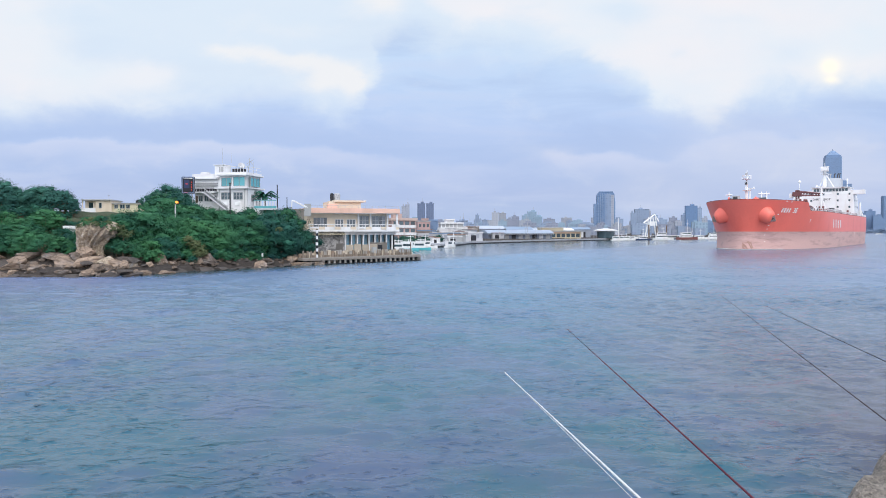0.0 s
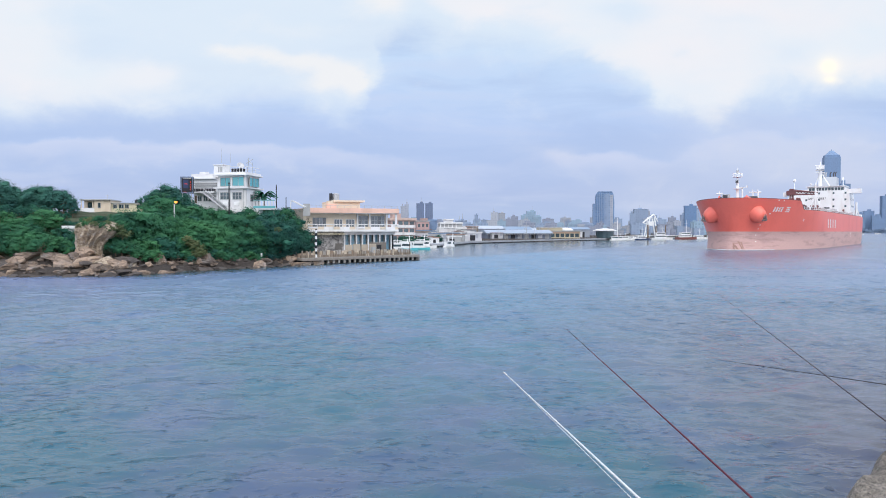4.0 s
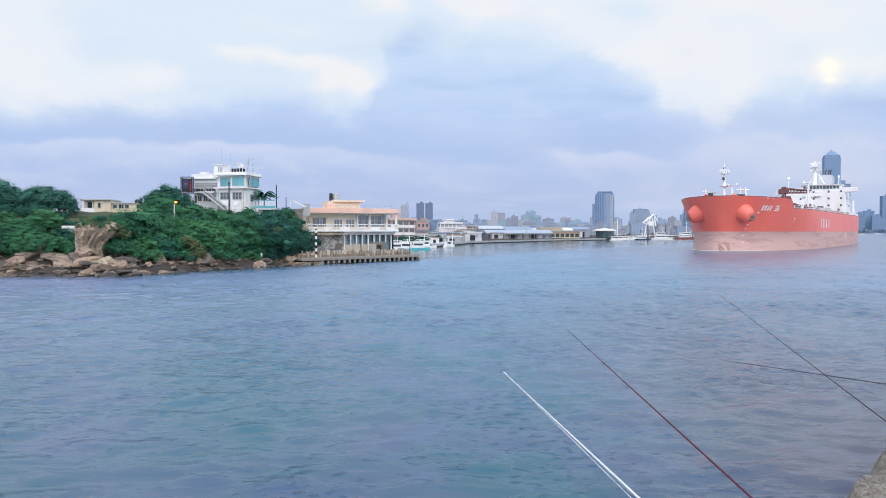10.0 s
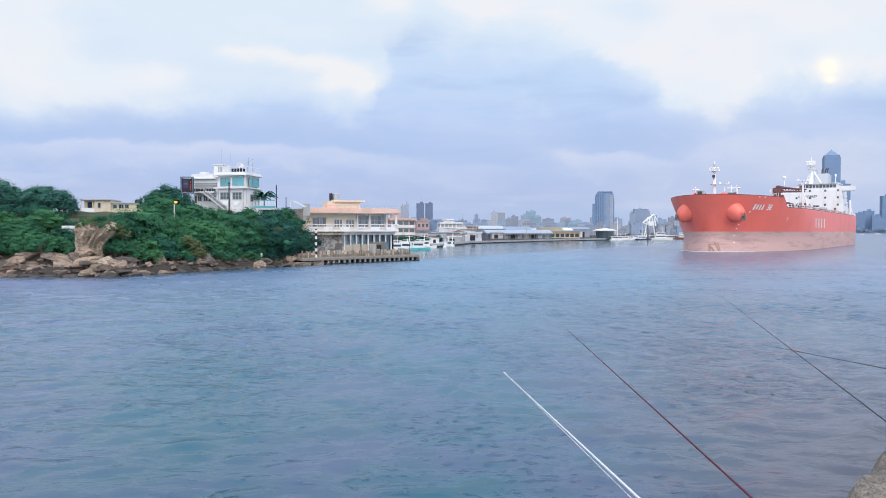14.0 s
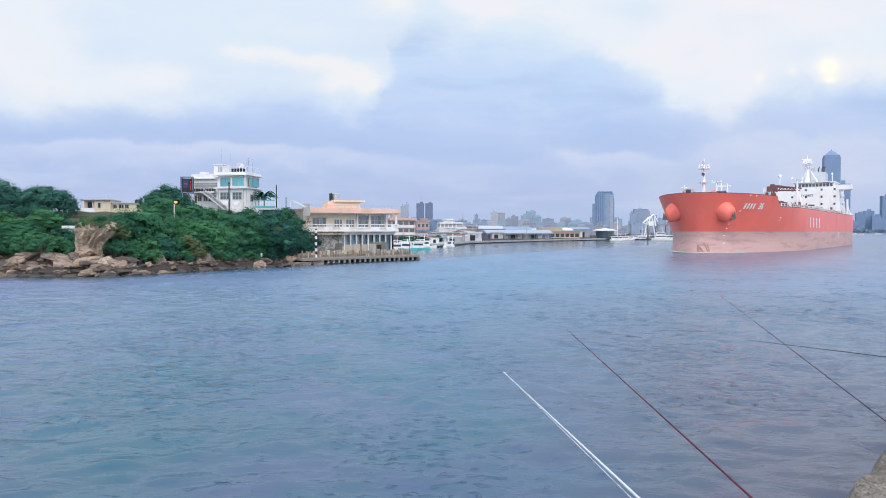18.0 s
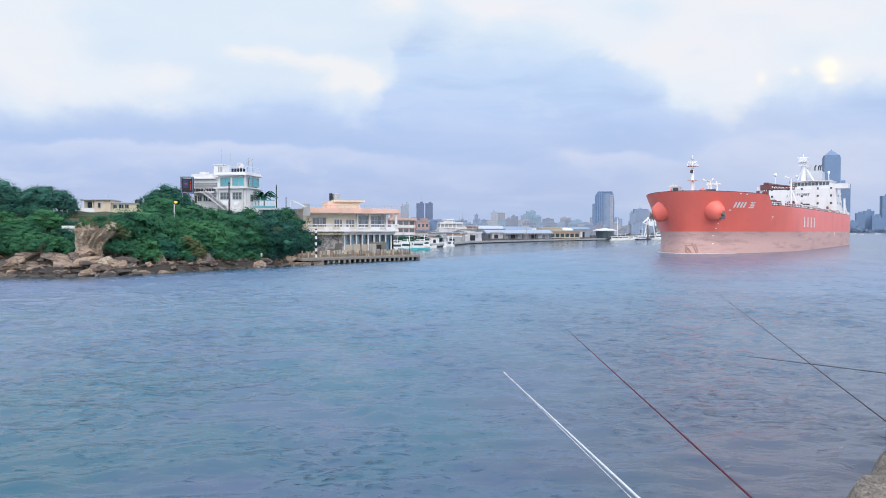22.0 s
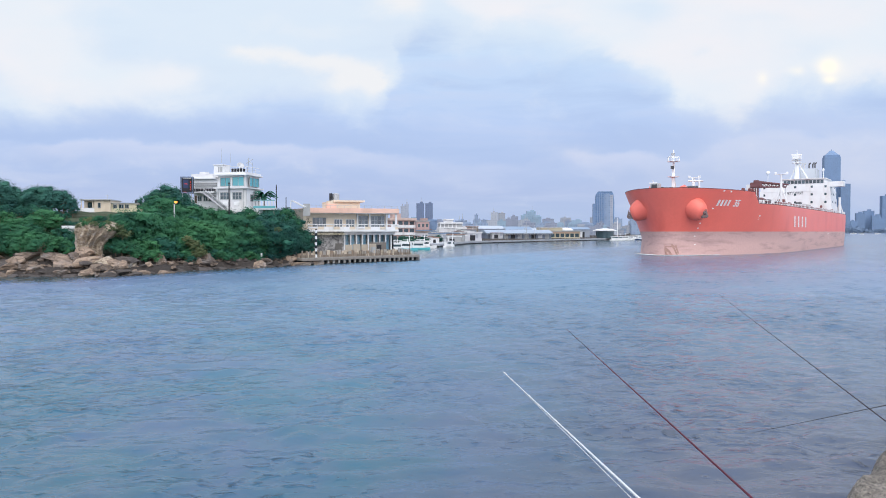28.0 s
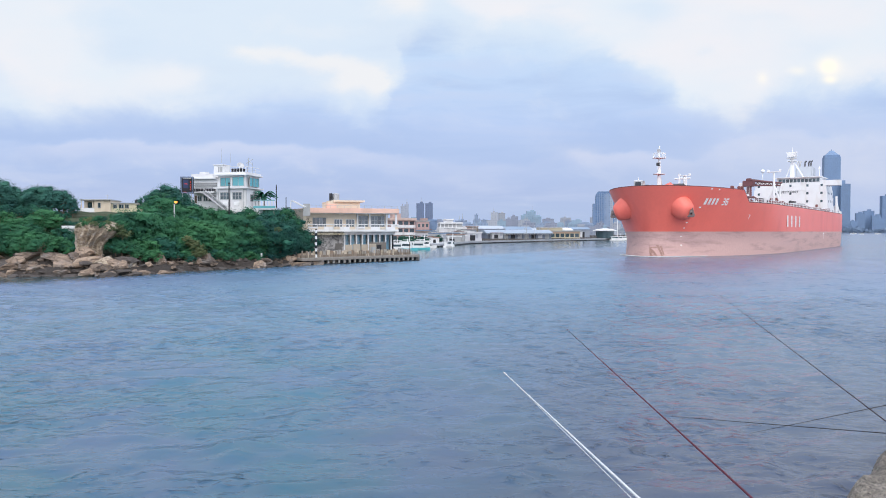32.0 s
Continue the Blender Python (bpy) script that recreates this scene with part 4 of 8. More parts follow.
def build_ground():
    xs = np.concatenate([np.arange(-190, -110, 4.0), np.arange(-110, 0, 1.0), np.geomspace(1, 300, 60), np.geomspace(320, 4300, 14)])
    xs = np.concatenate([np.array([-4300, -2200, -1000, -450]), xs])
    ys = np.concatenate([np.arange(78, 200, 1.0), np.geomspace(202, 900, 70), np.geomspace(950, 4400, 14)])
    X, Y = np.meshgrid(xs, ys)
    Z = land_height(X.ravel(), Y.ravel())
    ob = sheet("ground", np.stack([X.ravel(), Y.ravel(), Z], -1), grid_faces(len(ys), len(xs)), M["soil"])
    return tagged(ob, "dark overgrown ground of the headland and far shore", "ground", kind="structure")


ground = build_ground()


def stone_shape(bm, seed, flat, sub, place=None, cuts=9):
    """A broken stone: a lump with flat faces struck off it."""
    rng = random.Random(seed)
    made = bmesh.ops.create_icosphere(bm, subdivisions=sub, radius=1.0)["verts"]
    off = Vector((seed * 7.3, seed * 3.1, seed * 1.7))
    planes = []
    for _ in range(cuts):
        d = Vector((rng.gauss(0, 1), rng.gauss(0, 1), rng.gauss(0, 0.8))).normalized()
        planes.append((d, rng.uniform(0.42, 0.74)))
    for v in made:
        p = v.co * (1 + 0.22 * noise.noise(v.co * 1.4 + off))
        for d, k in planes:
            over = p.dot(d) - k
            if over > 0:
                p -= d * over * 0.93
        p *= 1 + 0.10 * noise.noise(p * 4.5 + off) + 0.05 * noise.noise(p * 9 + off)
        p.z *= flat
        v.co = p if place is None else place @ p


def stone_mesh(name, seed, material, flat=0.6, sub=3):
    bm = bmesh.new()
    stone_shape(bm, seed, flat, sub, cuts=13)
    me = bpy.data.meshes.new(name)
    bm.to_mesh(me)
    bm.free()
    me.materials.append(material)
    return me


STONES = [stone_mesh("boulder", i, M["rock"], 0.5 + 0.1 * (i % 4), 3) for i in range(10)]
WET = [stone_mesh("wet_boulder", 20 + i, M["rock_dark"], 0.5, 3) for i in range(4)]


def build_boulders():
    rng = random.Random(11)
    line = SHORE[1:8]
    for (ax, ay), (bx, by) in zip(line, line[1:]):
        if ax < -80:
            ax, ay = -80, 85.1
        length = math.hypot(bx - ax, by - ay)
        nx, ny = -(by - ay) / length, (bx - ax) / length
        s = 0.0
        while s < length:
            t = s / length
            for row, (d, size, z) in enumerate(((-0.7, 0.85, 0.0), (0.9, 0.95, 0.4), (2.2, 1.15, 0.9), (3.7, 1.25, 1.4), (5.2, 1.2, 2.0))):
                if row > 2 and rng.random() < (0.35 if row == 4 else 0.0) + (0.45 if bx > -36 else 0.0):
                    continue
                dd = d + rng.uniform(-0.5, 0.5)
                r = size * rng.choice((0.65, 0.85, 1.05, 1.25, 1.7)) * rng.uniform(0.85, 1.15)
                if bx > -36:
                    r *= 0.85
                x, y = ax + (bx - ax) * t + nx * dd + rng.uniform(-0.6, 0.6), ay + (by - ay) * t + ny * dd
                # wet stones by the water; extra dark ones imitate shade under the trees
                me = rng.choice(WET) if (row == 0 and rng.random() < 0.8) or (row == 1 and rng.random() < 0.35) or rng.random() < (0.42 if bx > -36 else 0.12) else rng.choice(STONES)
                ob = new("boulder", me)
                ob.matrix_world = pose(x, y, z * rng.uniform(0.75, 1.1), rng.uniform(-14, 14), rng.uniform(-14, 14), rng.uniform(0, 360)) @ Matrix.Diagonal((r * rng.uniform(0.9, 1.7), r, r * rng.uniform(0.7, 1.0), 1))
                wet = me.name.startswith("wet")
                tagged(ob, "dark boulder, wet at the waterline, shade-toned up the bank" if wet else "pale sandy-brown boulder on the shore", "boulder", "boulders along the headland")
            for _ in range(3):
                dd = rng.uniform(-0.6, 5.5)
                x, y = ax + (bx - ax) * t + nx * dd + rng.uniform(-0.7, 0.7), ay + (by - ay) * t + ny * dd
                me = rng.choice(WET) if dd < 0.6 else rng.choice(STONES)
                r = rng.uniform(0.25, 0.5)
                ob = new("small_stone", me)
                ob.matrix_world = pose(x, y, float(land_height([x], [y])[0]) + 0.15 + r * 0.2, rng.uniform(-20, 20), rng.uniform(-20, 20), rng.uniform(0, 360)) @ Matrix.Diagonal((r * rng.uniform(0.9, 1.6), r, r, 1))
                tagged(ob, "small dark wet stone at the waterline" if me in WET else "small sandy-brown stone among the boulders", "stone", "small stones along the headland")
            s += 1.4


build_boulders()


def build_cliff():
    """The bare rock stack that stands out of the green: furrowed, broken columns."""
    c = thing("sea_cliff", pose(-45.9, 96.6, 0.2), "bare furrowed tan rock stack with an overhanging head", "rock")
    tan = rock_material("furrowed_tan_rock", (0.78, 0.64, 0.47), (0.33, 0.26, 0.19), (1.6, 1.6, 0.55))

    # one weathered face: waisted, furrowed from top to foot, notched along its beds
    levels = [(-1.2, 2.9, 0.0), (0.0, 2.6, 0.0), (0.9, 2.2, -0.05), (1.8, 1.85, -0.05), (2.7, 1.65, 0.0), (3.5, 1.8, 0.15), (4.2, 2.1, 0.5), (4.9, 2.6, 1.0), (5.5, 2.8, 1.25), (6.1, 2.5, 1.2), (6.5, 1.6, 1.0), (6.6, 0.1, 0.9)]
    zs, ws, cs = zip(*levels)
    rows_, cols = 84, 120
    bm = bmesh.new()
    ringed = []
    for i in range(rows_ + 1):
        z = zs[0] + (zs[-1] - zs[0]) * (i / rows_) ** 0.93
        w, cx = float(np.interp(z, zs, ws)), float(np.interp(z, zs, cs))
        ring = []
        for k in range(cols):
            a = k * math.tau / cols
            d = Vector((math.cos(a), math.sin(a), 0))
            lean = d * 2.6 + Vector((0, 0, z * 0.42))
            furrow = noise.noise(lean * 1.1 + Vector((3, 1, 0))) * 0.55 + noise.noise(Vector((lean.x * 2.4, lean.y * 2.4, z * 0.35))) * 0.62
            cell = noise.cell(Vector((lean.x * 1.5, lean.y * 1.5, z * 1.1 + noise.noise(lean) * 1.5))) * 0.16
            bed = -0.13 * max(0.0, noise.noise(Vector((a * 0.6, 7, z * 1.6)))) + 0.10 * noise.noise(Vector((lean.x * 5, lean.y * 5, z * 5)))
            r = max(w + (furrow + cell + bed) * min(1.0, w), 0.04)
            ring.append(bm.verts.new((cx + d.x * r * 0.92, d.y * r * 0.85, z + 0.12 * noise.noise(Vector((d.x * 3, d.y * 3, z))))))
        ringed.append(ring)
    for i in range(rows_):
        for k in range(cols):
            bm.faces.new((ringed[i][k], ringed[i][(k + 1) % cols], ringed[i + 1][(k + 1) % cols], ringed[i + 1][k]))
    bm.faces.new(ringed[-1])
    part("rock_face", bm, tan, c)

    def column(seed, m, cuts):
        bm = bmesh.new()
        stone_shape(bm, seed, 1.0, 3, m, cuts)
        part("fallen_block", bm, tan, c)
    for k, (x, y, z, w, d, t) in enumerate(((3.6, -3.2, 0.9, 1.7, 1.4, 1.5), (1.2, -3.0, 0.6, 1.3, 1.1, 1.1), (-1.6, -2.7, 0.6, 1.2, 1.0, 1.1), (6.0, -2.2, 0.8, 1.3, 1.1, 1.1))):
        column(340 + k, pose(x, y, z, 0, 0, 31 * k) @ Matrix.Diagonal((w, d, t, 1)), 7)


build_cliff()


# ---- trees ----
def tree_parts(seed, height, spread, trunk_h, clumps, leaves, leaf, size):
    """Meshes of a trunk with limbs, and of a crown of small leaves."""
    rng = random.Random(seed)
    nr = np.random.default_rng(seed)
    bm = bmesh.new()
    base_r = 0.045 * height
    pts = [Vector((0, 0, -0.6))]
    for k in range(1, 4):
        pts.append(Vector((rng.uniform(-0.2, 0.2) * k * 0.6, rng.uniform(-0.2, 0.2) * k * 0.6, trunk_h * k / 3)))
    for k in range(3):
        rod(bm, pts[k], pts[k + 1], base_r * (1 - 0.2 * k), base_r * (0.8 - 0.2 * k), n=7)
    centres = []
    for c in range(clumps):
        a = c * 2.399 + rng.uniform(-0.4, 0.4)
        t = (c + 0.5) / clumps
        up = trunk_h * 0.75 + (height - trunk_h * 0.75) * (t ** 0.8) * rng.uniform(0.82, 1.0)
        rad = spread * math.sqrt(max(0.04, 1 - (2 * t - 0.75) ** 2 * 0.75)) * rng.uniform(0.35, 0.95)
        centres.append((Vector((math.cos(a) * rad, math.sin(a) * rad, up)), spread * rng.choice((0.22, 0.27, 0.33, 0.42)) * rng.uniform(0.9, 1.1)))
        if c % 2 == 0:
            rod(bm, pts[-1] - Vector((0, 0, 0.3)), centres[-1][0], base_r * 0.35, base_r * 0.08, n=5)
    wood = bpy.data.meshes.new("trunk")
    bm.to_mesh(wood)
    bm.free()
    wood.materials.append(M["bark"])
    V, F = [], []
    heart = np.mean([np.array(c) for c, r in centres], axis=0) * np.array([1, 1, 0.8])
    for c, r in centres:
        n = int(leaves / clumps * (r / (0.32 * spread)) ** 1.7)
        # sprays of leaves at the ends of twigs
        tufts = max(4, n // 11)
        d = nr.normal(size=(tufts, 3))
        d /= np.linalg.norm(d, axis=1)[:, None]
        end = d * (r * (0.45 + 0.72 * nr.random(tufts) ** 0.7))[:, None] * np.array([1.15, 1.15, 0.75]) + np.array(c)
        pick = nr.integers(0, tufts, n)
        pos = end[pick] + nr.normal(size=(n, 3)) * np.array([1.0, 1.0, 0.55]) * (0.055 * spread + 0.03)
        out = pos - heart
        out /= np.linalg.norm(out, axis=1)[:, None] + 1e-6
        nrm = 0.75 * out + 0.35 * d[pick] + 0.24 * nr.normal(size=(n, 3)) + np.array([0, 0, 0.3])
        nrm /= np.linalg.norm(nrm, axis=1)[:, None]
        t1 = np.cross(nrm, nr.normal(size=(n, 3)))
        t1 /= np.linalg.norm(t1, axis=1)[:, None]
        t2 = np.cross(nrm, t1)
        s = size * (0.6 + 0.8 * nr.random(n))[:, None]
        b = len(V) * 0 + sum(len(v) for v in V)
        quad = np.stack([pos - t1 * s, pos - t2 * s * 0.5 + nrm * s * 0.15, pos + t1 * s, pos + t2 * s * 0.5 + nrm * s * 0.15], 1).reshape(-1, 3)
        V.append(quad)
        F.append(b + np.arange(n * 4).reshape(-1, 4))
    # the dense twig-and-leaf mass within each clump
    lump = bmesh.new()
    bmesh.ops.create_icosphere(lump, subdivisions=2, radius=1.0)
    ball = np.array([v.co for v in lump.verts])
    tris = np.array([[v.index for v in f.verts] for f in lump.faces])
    lump.free()
    core_v, core_f, at = [], [], 0
    for c, r in centres:
        w = 0.34 + 0.08 * np.sin(5 * ball[:, 0] + 3 * c[0]) * np.sin(5 * ball[:, 2] + 2 * c[1]) + 0.20 * nr.random(len(ball))
        core_v.append(ball * (r * w)[:, None] * np.array([1.1, 1.1, 0.78]) + np.array(c))
        core_f.append(tris + at)
        at += len(ball)
    core_f = np.concatenate(core_f)
    crown = bpy.data.meshes.new("crown")
    crown.from_pydata(np.concatenate(core_v + V).tolist(), [], core_f.tolist() + (np.concatenate(F) + at).tolist())
    crown.materials.append(leaf)
    return wood, crown


KINDS = [tree_parts(1, 4.6, 2.7, 1.3, 26, 5200, M["leaf"], 0.095), tree_parts(2, 4.2, 2.9, 1.1, 27, 5200, M["leaf_deep"], 0.095),
         tree_parts(3, 5.0, 2.5, 1.4, 25, 5000, M["leaf"], 0.095), tree_parts(4, 2.6, 2.1, 0.5, 20, 3600, M["leaf"], 0.08),
         tree_parts(5, 2.4, 2.2, 0.5, 20, 3600, M["leaf_deep"], 0.08), tree_parts(6, 8.5, 4.6, 2.8, 40, 9000, M["leaf_far"], 0.115),
         tree_parts(7, 7.8, 4.8, 2.6, 40, 9000, M["leaf"], 0.115), tree_parts(8, 2.0, 1.8, 0.4, 12, 1800, M["leaf_dry"], 0.10)]
WORDS = ["bright green leafy tree on the headland slope", "deep green broadleaf tree on the headland slope", "tall green leafy tree on the headland",
         "low green shrub above the rocks", "low dark green shrub above the rocks", "large dark green spreading tree", "large green spreading tree", "dry olive-brown shrub on the slope"]


def plant(kind, x, y, scale=1.0, z=None, turn=0.0, label=None):
    wood, crown = KINDS[kind]
    if x / y > (-0.203 if kind in (3, 4, 7) else -0.212) and 110 < y < 131:
        return None
    if x / y > -0.238 and 104 < y < 140 and (x * 7.3 + y * 3.1) % 1.0 < 0.7:
        kind = {0: 1, 2: 1, 3: 4}.get(kind, kind)
        wood, crown = KINDS[kind]
    shrub = kind in (3, 4, 7)
    t = thing("shrub" if shrub else "tree", pose(x, y, float(land_height([x], [y])[0]) if z is None else z, 0, 0, turn), label or WORDS[kind], "shrub" if shrub else "tree", "green of the headland")
    vary = random.Random(int(x * 97 + y * 31))
    t.scale = (scale * vary.uniform(0.85, 1.18), scale * vary.uniform(0.85, 1.18), scale * vary.uniform(0.92, 1.05))
    for nm, me in (("trunk", wood), ("crown", crown)):
        o = new(nm, me)
        o.parent = t
    return t


# height of the wood's skyline seen from the sea wall: bearing (x over y) and rise over the eye
SKYLINE = [(-0.70, 0.075), (-0.60, 0.069), (-0.565, 0.057), (-0.545, 0.062), (-0.515, 0.062), (-0.49, 0.050), (-0.484, 0.009), (-0.41, 0.014), (-0.405, 0.042), (-0.395, 0.056), (-0.365, 0.062), (-0.352, 0.052),
           (-0.335, 0.038), (-0.30, 0.032), (-0.25, 0.032), (-0.215, 0.037), (-0.19, 0.036), (-0.181, 0.026), (-0.176, -0.01), (-0.17, -0.05)]


def skyline(x, y):
    us, vs = zip(*SKYLINE)
    return 5.4 + float(np.interp(x / y, us, vs)) * y


HEIGHTS = [4.6, 4.2, 5.0, 2.6, 2.4, 8.5, 7.8, 2.0]


def plant_under(kind, x, y, scale, turn, reach=False):
    """Plant so that the top keeps under the skyline; reach: grow up to it."""
    room = min(skyline(x - 1.2, y), skyline(x + 1.2, y), skyline(x, y)) - float(land_height([x], [y])[0])
    top = room / (HEIGHTS[kind] * 1.03) * random.Random(int(x * 57 + y * 11)).uniform(0.86, 1.04)
    s = min(scale, top)
    if reach:
        s = min(max(scale, top), 1.45 * scale, top)
    if s > 0.4 * scale and s > 0.32:
        plant(kind, x, y, s, turn=turn)
    elif room > 0.7:
        plant(3 if kind != 4 else 4, x, y, min(0.9, room / 2.8), turn=turn)


def build_green():
    rng = random.Random(21)
    # the wooded slope below the signal station
    for d, kinds, lo, hi, step in ((2.2, (4, 3, 3), 0.4, 0.62, 2.0), (3.5, (4, 3, 4), 0.55, 0.8, 2.2), (5.0, (3, 4, 3), 0.75, 1.1, 2.3), (7.8, (3, 4, 0), 0.8, 1.1, 2.6), (11.0, (0, 1, 1), 0.75, 1.0, 3.0), (15.0, (0, 2, 1), 0.75, 0.95, 3.4),
                                   (19.5, (0, 1, 2), 0.72, 0.92, 3.6), (24.0, (1, 0), 0.66, 0.85, 4.0)):
        for (ax, ay), (bx, by) in (((-41.2, 89), (-34.2, 103)), ((-34.2, 103), (-27, 113)), ((-27, 113), (-21.5, 123))):
            length = math.hypot(bx - ax, by - ay)
            nx, ny = -(by - ay) / length, (bx - ax) / length
            s = rng.uniform(0, 1)
            while s < length:
                x, y = ax + (bx - ax) * s / length + nx * d, ay + (by - ay) * s / length + ny * d
                x, y = x + rng.uniform(-0.7, 0.7), y + rng.uniform(-0.7, 0.7)
                s += step * rng.uniform(0.75, 1.2)
                if (abs(x + 45.4) < 3.4 and y < 101.5) or x < -48.0 or (d < 3 and y < 103.5):
                    continue
                k = rng.choice(kinds)
                if x / y > -0.236 and rng.random() < 0.75:
                    k = {0: 1, 2: 1, 3: 4}.get(k, k)
                elif d > 14 and rng.random() < 0.6:
                    k = rng.choice((0, 2))
                if d in (7.8,) and rng.random() < 0.08:
                    k = 7
                plant_under(k, x, y, rng.uniform(lo, hi), rng.uniform(0, 360), d > 14)
    # green on the low shore beyond the rock stack
    for row, (d, kinds, lo, hi) in enumerate(((5.6, (3, 3), 0.9, 1.2), (8.5, (0, 0), 0.66, 0.84), (12.0, (0, 2), 0.6, 0.74))):
        x = -78.0
        while x < -49.0:
            y = 90.0 + (x + 56) * 0.16 + d + rng.uniform(-0.8, 0.8)
            if row == 0 or x < -55.0:
                plant(rng.choice(kinds), x, y, rng.uniform(lo, hi), turn=rng.uniform(0, 360))
            x += rng.uniform(2.4, 3.6)
    # the shoulder above the pier
    for y, xs in ((117, (-30.5, -33.6, -36.6, -39.6)), (120, (-29.2, -32.2, -35.2, -38, -41)), (123, (-28.0, -31, -34, -37, -40, -43)), (121, (-26.0, -24.2)), (126, (-27.4, -29.6, -32.4)), (129.5, (-27.6, -29.4, -31.6)), (133, (-28.2, -30.2, -32)), (137, (-29, -31, -32.9))):
        for x in xs:
            plant_under(rng.choice((0, 1, 2)), x + rng.uniform(-0.5, 0.5), y, rng.uniform(0.8, 1.0), rng.uniform(0, 360), True)
    # large trees behind
    for x, y, k, sc in ((-76, 118, 5, 0.9), (-71.5, 120, 5, 1.0), (-69.5, 117, 5, 0.9), (-69, 124, 5, 0.9), (-65.5, 120, 5, 0.8), (-61.8, 122, 5, 0.8), (-73, 112, 5, 0.7), (-80, 115, 5, 0.9), (-67.5, 127, 5, 0.9), 
                         (-52.0, 138, 5, 0.8), (-50.0, 139, 5, 0.80), (-53.6, 137, 5, 0.7), (-47.5, 136, 5, 0.7), (-42.0, 105, 0, 0.8), (-55.5, 104, 0, 0.8), 
                         (-48.6, 106.0, 1, 0.9), (-45.0, 108.0, 0, 0.8)):
        plant_under(k, x, y, sc, x * 37 % 360, k in (5, 6))
    # the dark back ranks on both sides of the cream house
    back = random.Random(29)
    for y, k, spots in ((119, 5, ((-0.605, 0.073), (-0.59, 0.068), (-0.573, 0.058), (-0.555, 0.060), (-0.54, 0.063), (-0.524, 0.059), (-0.509, 0.054), (-0.497, 0.040))), (124, 5, ((-0.60, 0.070), (-0.565, 0.057), (-0.546, 0.062), (-0.53, 0.061), (-0.515, 0.056), (-0.502, 0.050))),
                        (113, 1, ((-0.60, 0.040), (-0.583, 0.036), (-0.566, 0.034), (-0.55, 0.036), (-0.533, 0.034), (-0.518, 0.030), (-0.506, 0.020), (-0.497, 0.012))),
                        (139, 5, ((-0.392, 0.054), (-0.381, 0.060), (-0.37, 0.063), (-0.36, 0.061), (-0.351, 0.056)))):
        for u, v in spots:
            x = u * y
            room = 5.4 + (v + back.uniform(-0.003, 0.002)) * y - float(land_height([x], [y])[0])
            if room > 1.0:
                plant(k, x, y, room / HEIGHTS[k] / 1.03, turn=back.uniform(0, 360))
    for u, v in ((-0.486, 0.008), (-0.476, 0.010), (-0.467, 0.012), (-0.458, 0.013), (-0.449, 0.013), (-0.440, 0.014), (-0.432, 0.016), (-0.424, 0.022), (-0.416, 0.026), (-0.409, 0.030)):
        y = 106.0 + back.uniform(-1, 1)
        x = u * y
        room = 5.4 + v * y - float(land_height([x], [y])[0])
        if room > 0.4:
            plant(back.choice((3, 4, 3)), x, y, max(0.4, room / 2.6), turn=back.uniform(0, 360))
    # the dip beside the rock stack, a low wall in it: dark-leaved shrubs stand in for its shade
    for u, y, v, k in ((-0.515, 109, 0.022, 4), (-0.505, 110, 0.020, 4), (-0.495, 109, 0.018, 4), (-0.486, 108, 0.014, 4), (-0.510, 106.5, 0.013, 4), (-0.500, 106, 0.012, 4), (-0.490, 105.5, 0.011, 4), (-0.481, 105, 0.010, 4), (-0.512, 101, 0.004, 3), (-0.502, 100.5, 0.000, 4),
                       (-0.492, 100.5, 0.001, 3), (-0.484, 100, -0.002, 3), (-0.505, 97.5, -0.012, 3), (-0.494, 97.5, -0.012, 4), (-0.52, 98, -0.006, 3), (-0.483, 98.5, -0.008, 3)):
        x = u * y
        room = 5.4 + v * y - float(land_height([x], [y])[0])
        if room > 0.3:
            plant(k, x, y, max(0.35, min(1.0, room / 2.4)), turn=back.uniform(0, 360))
    # the front ranks of the low wood beyond the rock stack
    rank = random.Random(19)
    x = -74.0
    while x < -54.6:
        for y, v in ((101.5, 0.014), (104.5, 0.022)):
            room = 5.4 + (v + rank.uniform(-0.004, 0.004)) * y - float(land_height([x], [y])[0])
            k = rank.choice((0, 2, 0))
            if room > 1.0:
                plant(k, x + rank.uniform(-0.5, 0.5), y, min(1.0, room / HEIGHTS[k] / 1.03), turn=rank.uniform(0, 360))
        x += 2.7
    # the bright crest of the slope below the station
    crest = random.Random(9)
    for u, v in ((-0.405, 0.020), (-0.39, 0.027), (-0.376, 0.033), (-0.362, 0.036), (-0.35, 0.037), (-0.338, 0.038), (-0.325, 0.034), (-0.312, 0.030), (-0.30, 0.028), (-0.287, 0.027)):
        for y in (112.5, 116.5):
            x = (u + crest.uniform(-0.004, 0.004)) * y
            room = 5.4 + (v + crest.uniform(-0.003, 0.003)) * y - float(land_height([x], [y])[0])
            k = crest.choice((0, 2, 0))
            if room > 1.0:
                plant(k, x, y, min(0.95, room / HEIGHTS[k] / 1.03), turn=crest.uniform(0, 360))
